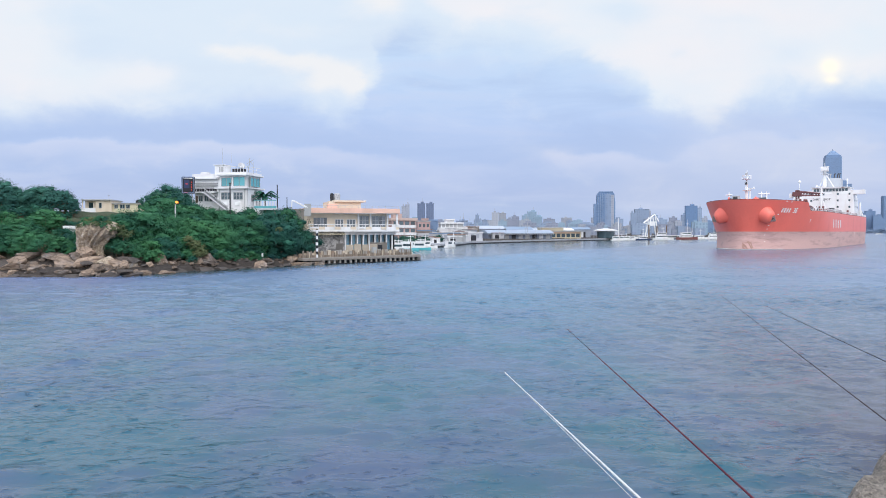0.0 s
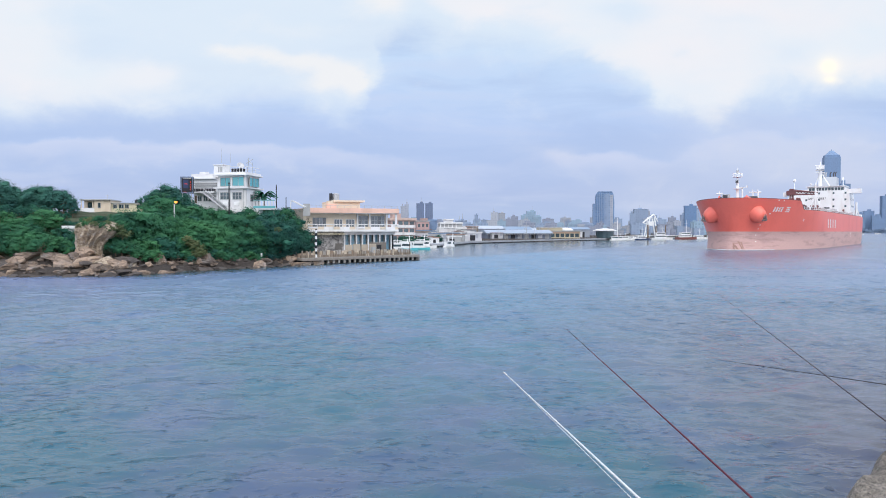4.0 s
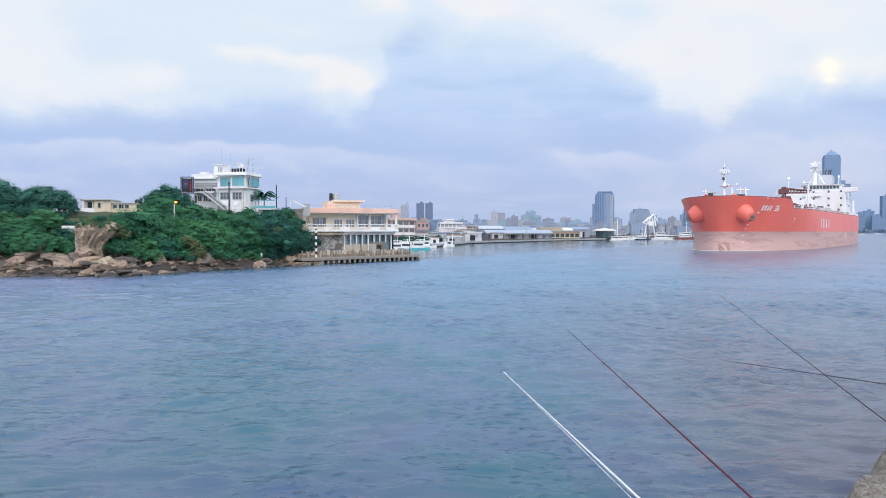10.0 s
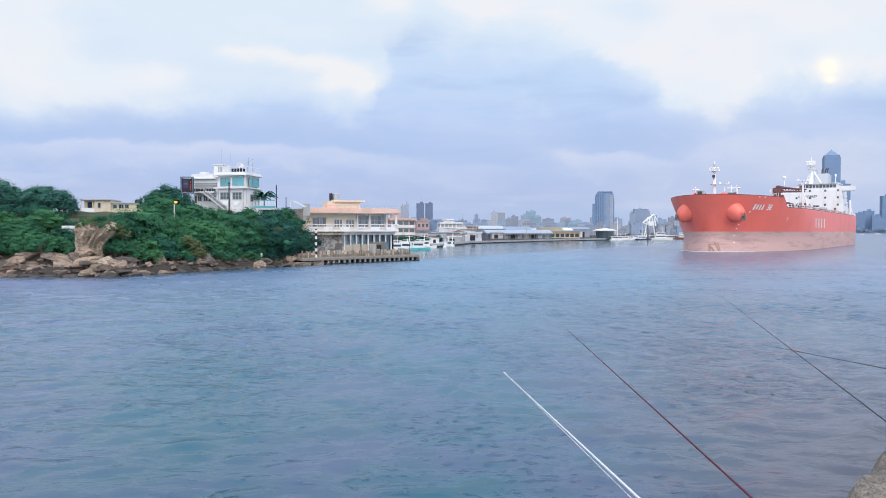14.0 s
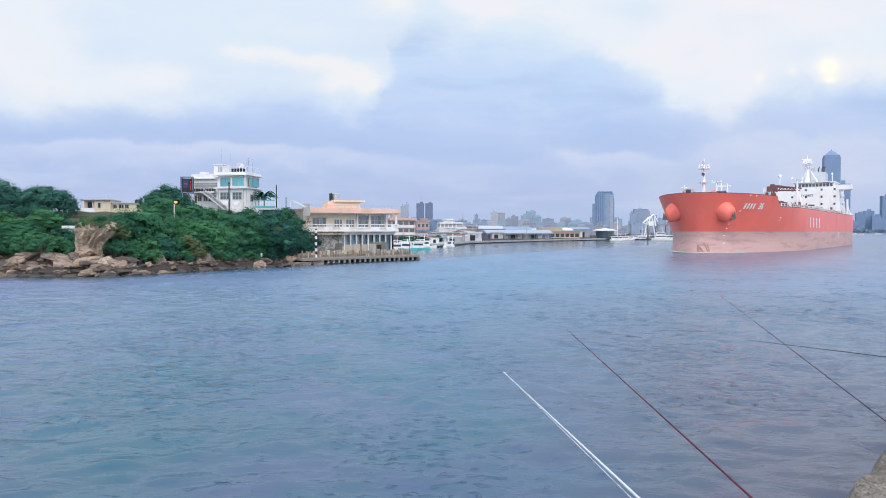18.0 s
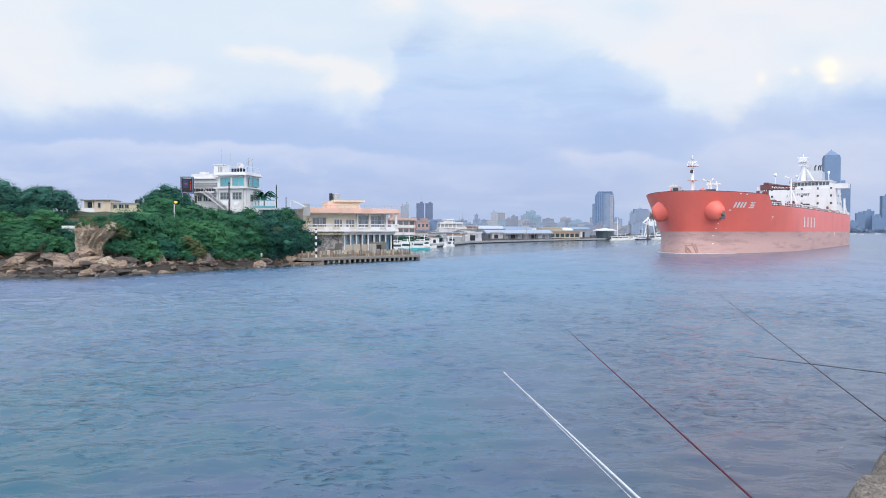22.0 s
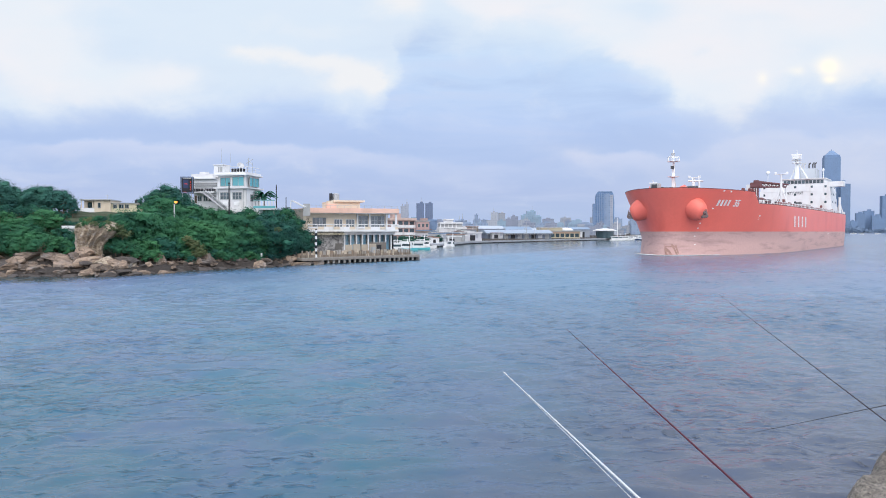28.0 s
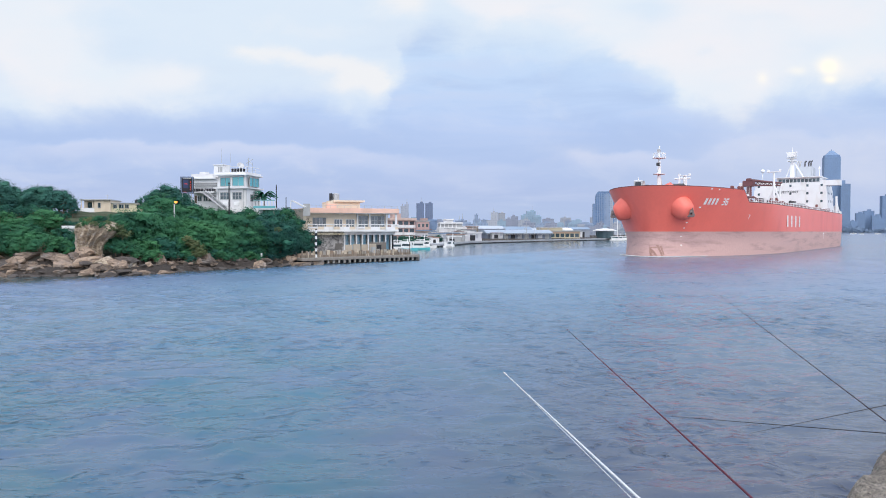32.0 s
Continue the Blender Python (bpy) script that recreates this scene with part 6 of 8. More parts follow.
def build_quay_house():
    yaw = math.degrees(math.atan2(7.0, 17.05))
    h = thing("quay_house", pose(-26.1, 144.0, 0.85, 0, 0, yaw), "peach and cream two-storey quay house with a long balcony", "building")
    C = M["cream_wall"]
    L = 18.4
    part("upper_wall", boxes((0, L - 1.6, 1.9, 9.5, 4.9, 8.2)), C, h, "cream upper storey wall")
    part("fascia", boxes((-0.4, L + 0.2, -0.1, 10, 8.2, 9.15), bevel=0.03), M["peach"], h, "broad peach roof fascia")
    part("soffit", boxes((-0.3, L + 0.1, 0.0, 9.9, 8.12, 8.197)), M["white_wall"], h)
    part("balcony_slab", boxes((0, L + 0.1, 0, 1.897, 4.55, 4.95)), M["white_wall"], h)
    part("floor_slab", boxes((0, L - 1.5, 1.9, 9.4, 4.55, 4.897)), M["white_wall"], h)
    # balustrade with panels
    part("balcony_rail", boxes((0, L + 0.1, -0.02, 0.16, 5.85, 6.0)), M["white_wall"], h)
    x, k = 0.1, 0
    while x < L:
        w = 1.25 if k % 2 else 1.9
        part("balustrade_panel", boxes((x, min(x + w - 0.12, L), 0.02, 0.12, 4.95, 5.5)) if k % 3 else boxes((x, min(x + w - 0.12, L), 0.02, 0.12, 5.15, 5.5)), C if k % 2 else M["white_wall"], h)
        part("balustrade_post", boxes((x - 0.11, x - 0.02, 0.0, 0.14, 4.95, 5.84)), M["white_wall"], h)
        x += w
        k += 1
    window_unit(h, 1.3, 1.9, 5.4, 2.7, 1.9, (4, 1), "pale_glass", "frame_grey")
    window_unit(h, 5.6, 1.9, 5.4, 1.7, 1.6, (3, 1), "pale_glass", "white_wall")
    window_unit(h, 8.0, 1.9, 5.4, 1.8, 1.6, (3, 1), "pale_glass", "white_wall")
    window_unit(h, 10.6, 1.9, 5.1, 2.0, 2.6, (3, 3), "pale_glass", "frame_grey")
    window_unit(h, 13.2, 1.9, 5.1, 2.9, 2.6, (4, 3), "pale_glass", "frame_grey")
    for x in (10.2, 12.75, 16.3):
        part("column", boxes((x, x + 0.28, 1.5, 1.895, 4.95, 8.1)), M["white_wall"], h)
    part("end_column", boxes((L - 0.5, L - 0.15, 0.3, 0.65, 4.95, 8.1)), M["white_wall"], h)
    # ground floor
    part("ground_wall", boxes((0, 7.3, 0.9, 9.4, -0.3, 4.55)), blotched_wall(), h, "blotched grey ground-floor wall")
    part("wall_patch", boxes((5.6, 6.9, 0.85, 0.897, 0.9, 2.2)), M["concrete_dark"], h)
    # inner wall colour is darkened for the shade behind the pillars
    part("dark_recess", boxes((7.31, L - 0.4, 3.4, 9.4, -0.3, 4.55)), surface("shaded_inner_wall", (0.16, 0.17, 0.18), 0.7), h)
    for k in range(9):
        x = 7.5 + k * 1.22
        part("pillar", boxes((x, x + 0.26, 1.4, 1.7, -0.3, 4.55)), M["white_wall"], h)
        if k < 8:
            window_unit(h, x + 0.36, 2.6, 0.9, 0.9, 3.1, (1, 2), "blue_glass", "frame_grey", name="glazed_bay")
    part("band", boxes((7.31, L - 0.3, 1.35, 1.75, 3.9, 4.548)), M["white_wall"], h)
    part("end_glass_wall", boxes((L - 0.45, L - 0.4, 1.8, 9, -0.3, 4.5)), M["dark_glass"], h)
    # roof hut, tank and railing
    pt = part("roof_hut", boxes((4.8, 11.4, 3.5, 8.5, 9.15, 10.5)), C, h)
    part("hut_roof", boxes((5.8, 12.3, 2.9, 9.0, 10.5, 10.85), bevel=0.03), C, pt)
    part("hut_step", boxes((4.4, 6.4, 3.0, 3.49, 9.15, 10.1)), M["peach"], pt)
    part("roof_tank", spin(bmesh.new(), [(0.7, 0), (0.72, 1.3), (0.4, 1.5)], 14, (6.9, 5.5, 10.85)), M["steel"], h, "steel roof water tank")
    # black slab stands for the shaded left side of the tank
    part("tank_shade", boxes((5.7, 6.05, 5.0, 6.2, 10.85, 12.3)), M["black"], h)
    rail_run(h, 0.3, L, 0.3, 9.15, 0.55, 1.4, M["steel"], "roof_rail")
    # stair and low outbuildings in front of the left end
    part("awning", boxes((0.4, 7.3, -0.6, 0.89, 4.0, 4.12)), surface("yellow_awning", (0.70, 0.62, 0.42), 0.7), h)


build_quay_house()


def build_pier():
    ax, ay, bx, by = -22.6, 118.9, -4.45, 138.9
    L = math.hypot(bx - ax, by - ay)
    p = thing("pier", pose(ax, ay, 0, 0, 0, math.degrees(math.atan2(by - ay, bx - ax))), "weathered concrete pier with square openings under its deck", "pier", kind="structure")
    part("deck", boxes((0, L, 0, 16, 0.72, 1.15), bevel=0.03), surface("pale_quay_concrete", (0.30, 0.28, 0.25), 0.85, vary=0.3, scale=0.8, grain=9, stain=(0.15, 0.13, 0.115), bump=0.4), p)
    # solid black block gives the openings the darkness of shade below the deck
    part("core", boxes((0.2, L - 0.2, 1.9, 15.8, -2, 0.796)), M["black"], p, "black block standing in for the shade under the deck")
    part("edge_beam", boxes((0, L, -0.12, -0.003, 0.66, 0.98)), surface("stained_quay_edge", (0.24, 0.21, 0.18), 0.8, vary=0.35, scale=1.0), p)
    me = None
    pale_pile = surface("pale_pile_concrete", (0.36, 0.34, 0.31), 0.85, vary=0.3, scale=1.0)
    n = 19
    for i in range(n + 1):
        x = 4.2 + (L - 4.8) * i / n
        if me is None:
            q = part("pier_pile", boxes((0, 0.32, 0, 0.28, -2, 0.8)), pale_pile, p)
            me = q.data
            q.location = (x, 0.05, -0.004)
        else:
            piece("pier_pile", me, p, x, 0.05, -0.004)
    part("end_block", boxes((L - 0.55, L + 0.02, -0.1, 3.0, -2, 0.71)), M["concrete_dark"], p, "dark wet end block")
    part("waterline_beam", boxes((3.9, L, -0.16, -0.004, -0.6, 0.13)), M["black"], p, "black strip along the pier at the waterline")
    part("root_slab", boxes((-2.0, 4.2, -0.4, 1.0, -2, 0.5), bevel=0.1), M["rock"], p)
    # broken parapet on the deck
    rng = random.Random(8)
    blotched = surface("blotched_brown_concrete", (0.24, 0.195, 0.15), 0.9, vary=0.45, scale=1.2, grain=8, stain=(0.09, 0.075, 0.06), bump=0.5)
    pale = surface("bleached_paling", (0.46, 0.39, 0.30), 0.85, vary=0.3, scale=1.5)
    part("low_kerb", boxes((0.4, L - 1.4, 0.64, 0.9, 1.15, 1.55)), blotched, p)
    x = 0.5
    while x < L - 1.6:
        w = rng.uniform(0.32, 0.62)
        hgt = rng.choice((0.4, 0.7, 0.9, 1.1)) * rng.uniform(0.85, 1.1)
        q = part("paling", boxes((x, x + w * rng.uniform(0.3, 0.6), 0.5, 0.62, 1.15, 1.15 + hgt), bevel=0.02), rng.choice((blotched, blotched, pale)), p)
        x += w
    tans = [surface("tan_quay_board", (0.42, 0.345, 0.255), 0.85, vary=0.3, scale=1.0, grain=8, stain=(0.2, 0.16, 0.12), bump=0.4), surface("brown_quay_board", (0.27, 0.20, 0.145), 0.85, vary=0.35, scale=1.2, grain=8),
            surface("grey_quay_board", (0.33, 0.31, 0.28), 0.85, vary=0.3, scale=1.2, grain=8), surface("pale_quay_board", (0.52, 0.45, 0.35), 0.85, vary=0.25, scale=1.2, grain=8)]
    part("back_wall", boxes((1.0, L - 1.2, 2.3, 2.5, 1.15, 1.75)), tans[1], p)
    x = 1.0
    while x < L - 1.6:
        w = rng.uniform(0.25, 0.8)
        part("fence_board", boxes((x, x + w - 0.05, 2.16, 2.296, 1.15, 1.15 + rng.uniform(0.6, 1.15)), bevel=0.015), rng.choice(tans), p)
        x += w
    for k, x in enumerate((11.6, 13.4, 15.3, 17.2)):
        part("hoarding_panel", boxes((x, x + 1.6, 2.9, 3.0, 1.15, 3.1 + 0.1 * (k % 2))), surface("cream_panel", (0.42, 0.36, 0.28), 0.7, vary=0.2), p)
    part("shed", boxes((19.0, 21.6, 3.2, 5.0, 1.15, 3.4)), M["concrete"], p)
    part("shed_door", boxes((19.3, 20.3, 3.1, 3.19, 1.15, 3.0)), M["black"], p)
    for x, hgt in ((16.4, 1.5), (23.2, 1.2), (25.0, 1.0)):
        part("equipment_box", boxes((x, x + 0.8, 1.2, 1.8, 1.15, 1.15 + hgt), bevel=0.05), M["frame_grey"], p)
    part("net_post", rods(((L - 1.6, 0.9, 1.15), (L - 1.6, 0.9, 3.5), 0.06)), M["bark"], p)
    m = thing("striped_marker", pose(-20.75, 121.7, 1.15), "black and white banded marker post on the pier", "post")
    for k in range(9):
        part("band", spin(bmesh.new(), [(0.19, 0), (0.19, 0.5)], 12, (0, 0, k * 0.5)), M["black"] if k % 2 else M["white_wall"], m)
    part("cap", spin(bmesh.new(), [(0.2, 0), (0.05, 0.2)], 12, (0, 0, 4.5)), M["black"], m)


build_pier()


# ---- the far shore and the city ----
def facade(name, wall, glass_col, storey=3.6, bay=4.0, share=0.5):
    """A far facade: rows of windows between floors, with the tone varying from house to house."""
    n = Nodes(name)
    co = n.node("ShaderNodeSeparateXYZ", {0: n.coords("Object")})
    run = n.math("ADD", co.outputs[0], n.math("MULTIPLY", co.outputs[1], 1.0))
    fz = n.math("FRACT", n.math("DIVIDE", co.outputs[2], storey))
    fx = n.math("FRACT", n.math("DIVIDE", run, bay))
    win = n.math("MULTIPLY", n.math("GREATER_THAN", fz, 0.45), n.math("GREATER_THAN", fx, 1 - share))
    cell = n.node("ShaderNodeCombineXYZ", {0: n.math("FLOOR", n.math("DIVIDE", run, bay)), 1: n.math("FLOOR", n.math("DIVIDE", co.outputs[2], storey))}).outputs[0]
    rnd = n.node("ShaderNodeTexWhiteNoise", {0: cell}).outputs[0]
    info = n.node("ShaderNodeObjectInfo").outputs["Random"]
    stain = n.noise(0.05, 4)
    col = n.node("ShaderNodeHueSaturation", {"Color": wall, "Value": n.math("ADD", 0.78, n.math("ADD", n.math("MULTIPLY", info, 0.25), n.math("MULTIPLY", stain, 0.3)))}).outputs[0]
    g = n.node("ShaderNodeHueSaturation", {"Color": glass_col, "Value": n.math("ADD", 0.7, n.math("MULTIPLY", rnd, 0.6))}).outputs[0]
    return n.done(n.mix(n.math("MULTIPLY", win, 0.6), col, g), n.math("SUBTRACT", 0.75, n.math("MULTIPLY", win, 0.4)))


# tower colours are shifted towards pale blue-grey to imitate haze
CITY = {"iron": facade("hazed_iron_facade", (0.14, 0.185, 0.285), (0.085, 0.12, 0.20), 3.6, 3.2), "slate": facade("hazed_slate_facade", (0.165, 0.25, 0.39), (0.12, 0.19, 0.31)), "rose": facade("hazed_rose_facade", (0.33, 0.36, 0.42), (0.20, 0.235, 0.31)),
        "mist": facade("hazed_grey_facade", (0.25, 0.32, 0.43), (0.18, 0.24, 0.35)), "sand": facade("hazed_sand_facade", (0.35, 0.375, 0.42), (0.21, 0.245, 0.31), 3.6, 3.0),
        "clay": facade("hazed_clay_facade", (0.255, 0.285, 0.355), (0.165, 0.195, 0.27)), "aqua": facade("hazed_aqua_facade", (0.26, 0.36, 0.45), (0.17, 0.265, 0.36)),
        "steel": facade("hazed_steel_facade", (0.13, 0.22, 0.37), (0.10, 0.175, 0.31)), "salmon": facade("salmon_facade", (0.42, 0.30, 0.275), (0.22, 0.20, 0.22)),
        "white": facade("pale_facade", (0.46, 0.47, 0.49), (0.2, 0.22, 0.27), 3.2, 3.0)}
NAMES = {"iron": "dark iron-grey twin tower toned blue for haze", "slate": "tower block toned slate blue for haze", "rose": "tower block toned rose-grey for haze", "mist": "city block toned grey-blue for haze", "sand": "apartment tower toned sand-grey for haze",
         "clay": "apartment tower toned clay-grey for haze", "aqua": "pale aqua glass tower toned for haze", "steel": "glass tower toned steel blue for haze", "salmon": "salmon-coloured block on the waterside",
         "white": "long pale low waterside building"}


def city_block(x, y, w, top, mat, seed=0, depth=None, z0=1.2):
    rng = random.Random(int(x * 13 + y) + seed)
    d = depth or max(10.0, w * 0.8)
    t = thing("city_building", pose(x, y, z0, 0, 0, -math.degrees(math.atan2(x, y)) * 0.6), NAMES[mat], "building", "city across the harbour")
    h = top - z0
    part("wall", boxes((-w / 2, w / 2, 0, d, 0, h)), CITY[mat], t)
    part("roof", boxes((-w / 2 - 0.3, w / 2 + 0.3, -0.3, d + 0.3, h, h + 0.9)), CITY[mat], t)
    if h > 12:
        k = rng.uniform(0.25, 0.5)
        o = rng.uniform(-0.2, 0.2) * w
        part("plant_room", boxes((o - w * k / 2, o + w * k / 2, d * 0.25, d * 0.75, h + 0.9, h + 0.9 + rng.uniform(0.03, 0.07) * h + 1.0)), CITY[mat], t)
        if rng.random() < 0.5:
            part("roof_mast", rods(((o, d / 2, h), (o, d / 2, h + 6 + h * 0.1), 0.35, 0.12), n=5), M["frame_grey"], t)
    return t


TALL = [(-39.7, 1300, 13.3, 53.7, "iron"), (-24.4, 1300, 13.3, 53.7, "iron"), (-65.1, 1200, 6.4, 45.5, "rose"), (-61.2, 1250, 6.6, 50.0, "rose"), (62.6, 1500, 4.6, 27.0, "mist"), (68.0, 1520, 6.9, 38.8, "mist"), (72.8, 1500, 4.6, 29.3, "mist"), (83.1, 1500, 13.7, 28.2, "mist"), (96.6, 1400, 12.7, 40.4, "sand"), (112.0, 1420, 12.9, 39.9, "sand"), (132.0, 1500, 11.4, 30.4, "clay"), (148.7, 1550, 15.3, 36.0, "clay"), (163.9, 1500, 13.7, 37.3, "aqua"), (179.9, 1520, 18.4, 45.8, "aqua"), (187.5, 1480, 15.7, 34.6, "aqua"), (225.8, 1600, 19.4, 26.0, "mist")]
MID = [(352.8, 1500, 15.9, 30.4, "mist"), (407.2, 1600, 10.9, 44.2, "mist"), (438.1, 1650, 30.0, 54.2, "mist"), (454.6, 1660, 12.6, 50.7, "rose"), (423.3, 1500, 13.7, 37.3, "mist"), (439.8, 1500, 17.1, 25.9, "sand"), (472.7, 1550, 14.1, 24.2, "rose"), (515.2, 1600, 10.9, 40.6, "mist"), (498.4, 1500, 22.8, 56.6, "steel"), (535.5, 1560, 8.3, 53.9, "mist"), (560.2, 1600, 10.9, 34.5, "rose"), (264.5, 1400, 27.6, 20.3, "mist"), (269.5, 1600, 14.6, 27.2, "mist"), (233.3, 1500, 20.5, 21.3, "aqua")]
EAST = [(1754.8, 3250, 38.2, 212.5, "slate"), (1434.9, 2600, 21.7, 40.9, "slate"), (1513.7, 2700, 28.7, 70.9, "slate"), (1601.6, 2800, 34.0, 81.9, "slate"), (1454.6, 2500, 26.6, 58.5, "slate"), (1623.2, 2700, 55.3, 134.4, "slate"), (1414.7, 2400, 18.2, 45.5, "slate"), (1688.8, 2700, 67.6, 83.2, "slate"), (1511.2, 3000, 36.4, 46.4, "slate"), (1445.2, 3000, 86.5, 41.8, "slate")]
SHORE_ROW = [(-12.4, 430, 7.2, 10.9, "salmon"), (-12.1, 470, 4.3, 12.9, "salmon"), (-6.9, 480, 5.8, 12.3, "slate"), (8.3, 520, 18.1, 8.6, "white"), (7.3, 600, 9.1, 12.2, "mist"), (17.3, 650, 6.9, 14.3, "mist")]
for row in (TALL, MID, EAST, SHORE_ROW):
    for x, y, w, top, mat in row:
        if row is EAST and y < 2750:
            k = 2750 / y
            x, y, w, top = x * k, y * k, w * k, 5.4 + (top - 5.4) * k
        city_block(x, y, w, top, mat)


def fill_city():
    """Lower blocks that close the skyline between the towers."""
    rng = random.Random(17)
    for d, lo, hi, a, b, step in ((760, 6, 12, -0.03, 0.37, 9), (900, 7, 16, -0.06, 0.37, 12), (1150, 9, 23, -0.06, 0.37, 15), (1700, 14, 38, -0.06, 0.37, 24), (2850, 14, 46, 0.34, 0.68, 40)):
        x = a * d
        while x < b * d:
            w = step * rng.uniform(0.6, 1.3)
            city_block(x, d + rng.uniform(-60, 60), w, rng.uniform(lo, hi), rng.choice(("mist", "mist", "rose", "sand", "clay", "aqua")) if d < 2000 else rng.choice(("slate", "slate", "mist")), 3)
            x += w + step * rng.uniform(0.0, 0.5)


fill_city()


def tapered_tower():
    t = thing("glass_tower", pose(322.6, 1500, 1.2, 0, 0, -8), "tall blue glass tower with cut-off upper corners", "tower")
    bm = bmesh.new()
    front = [(-14.5, 0), (19.5, 0), (21.5, 30), (21.8, 62), (19.8, 79), (17.5, 83.5), (-10.5, 83.5), (-13.0, 81), (-14.5, 75)]
    lo = [bm.verts.new((x, 0, z)) for x, z in front]
    hi = [bm.verts.new((x, 30, z)) for x, z in front]
    bm.faces.new(lo)
    bm.faces.new(hi[::-1])
    for i in range(len(front)):
        j = (i + 1) % len(front)
        bm.faces.new((lo[j], lo[i], hi[i], hi[j]))
    part("shaft", bm, CITY["steel"], t)
    part("side_slab", boxes((-20, -14.504, 2, 26, 0, 60.5)), CITY["slate"], t, "darker side slab")
    pale = facade("pale_blue_glass", (0.22, 0.29, 0.41), (0.16, 0.24, 0.37), 3.6, 7.0, 0.7)
    part("bright_face", boxes((2, 13.5, -0.6, -0.003, 3, 80)), pale, t)
    part("corner_strip", boxes((13.504, 19.4, -0.5, -0.003, 2, 78)), CITY["rose"], t)
    for x in (-11.5, -8.0, -4.5, -1.0, 5.5, 9.5):
        part("fin", boxes((x, x + 0.9, -1.2, -0.604 if x > 2 else -0.003, 3, 81)), CITY["mist"], t)
    part("top_band", boxes((-10, 17, -0.4, 30, 83.5, 85)), CITY["slate"], t)


tapered_tower()


def sky_tower():
    """The very tall tower behind the ship."""
    t = thing("skyscraper", pose(1722, 3300, 1.2, 0, 0, -18), "very tall skyscraper toned slate blue for haze, with a peaked top", "skyscraper")
    part("shaft", boxes((-32, 33, 0, 60, 0, 335)), CITY["slate"], t)
    part("shoulder", boxes((-30, 31, 6, 54, 335, 343)), CITY["slate"], t)
    bm = bmesh.new()
    lo = [bm.verts.new(p) for p in ((-26, 8, 343), (27, 8, 343), (27, 52, 343), (-26, 52, 343))]
    hi = [bm.verts.new(p) for p in ((-6, 26, 364), (7, 26, 364), (7, 34, 364), (-6, 34, 364))]
    for i in range(4):
        bm.faces.new((lo[i], lo[(i + 1) % 4], hi[(i + 1) % 4], hi[i]))
    bm.faces.new(hi)
    part("peak", bm, CITY["slate"], t)
    part("spire", rods(((0, 30, 363), (0, 30, 371), 2.0, 0.8), n=6), CITY["slate"], t)


sky_tower()


def boat(x, y, L, label, hull, cabin, turn=0.0, mast=0.0, decks=1):
    t = thing("boat", pose(x, y, 0.0, 0, 0, turn), label, "boat", "boats in the harbour")
    bm = bmesh.new()
    n = 10
    prof = []
    for i in range(n + 1):
        u = i / n
        b = L * 0.14 * (1 - max(0, (u - 0.55) / 0.45) ** 2) * (0.85 + 0.15 * min(1, u * 5))
        prof.append((L * (u - 0.5), max(b, 0.03), L * 0.09 + L * 0.05 * max(0, u - 0.5)))
    rings = [[bm.verts.new(p) for p in ((px, -b, z), (px, -b * 0.8, -0.4), (px, b * 0.8, -0.4), (px, b, z))] for px, b, z in prof]
    for i in range(n):
        for k in range(3):
            bm.faces.new((rings[i][k], rings[i + 1][k], rings[i + 1][k + 1], rings[i][k + 1]))
        bm.faces.new((rings[i][3], rings[i + 1][3], rings[i + 1][0], rings[i][0]))
    bm.faces.new(rings[0])
    part("hull", bm, hull, t)
    z = L * 0.09
    for k in range(decks):
        a, b, hh = -0.36 + 0.06 * k, 0.2 - 0.06 * k, max(1.6, L * 0.09)
        c = part("cabin", boxes((L * a, L * b, -L * 0.1, L * 0.1, z, z + hh), bevel=0.05), cabin, t)
        part("cabin_window", boxes((L * a + 0.3, L * b - 0.3, -L * 0.1 - 0.04, -L * 0.1, z + hh * 0.45, z + hh * 0.8)), M["dark_glass"], c)
        part("cabin_roof", boxes((L * a - 0.3, L * b + 0.3, -L * 0.11, L * 0.11, z + hh, z + hh + 0.14)), cabin, c)
        z += hh + 0.14
    if mast:
        part("mast", rods(((0, 0, z), (0, 0, z + mast), 0.12, 0.06), ((-1.2, 0, z + mast * 0.7), (1.2, 0, z + mast * 0.7), 0.06)), M["ship_white"], t)
    return t


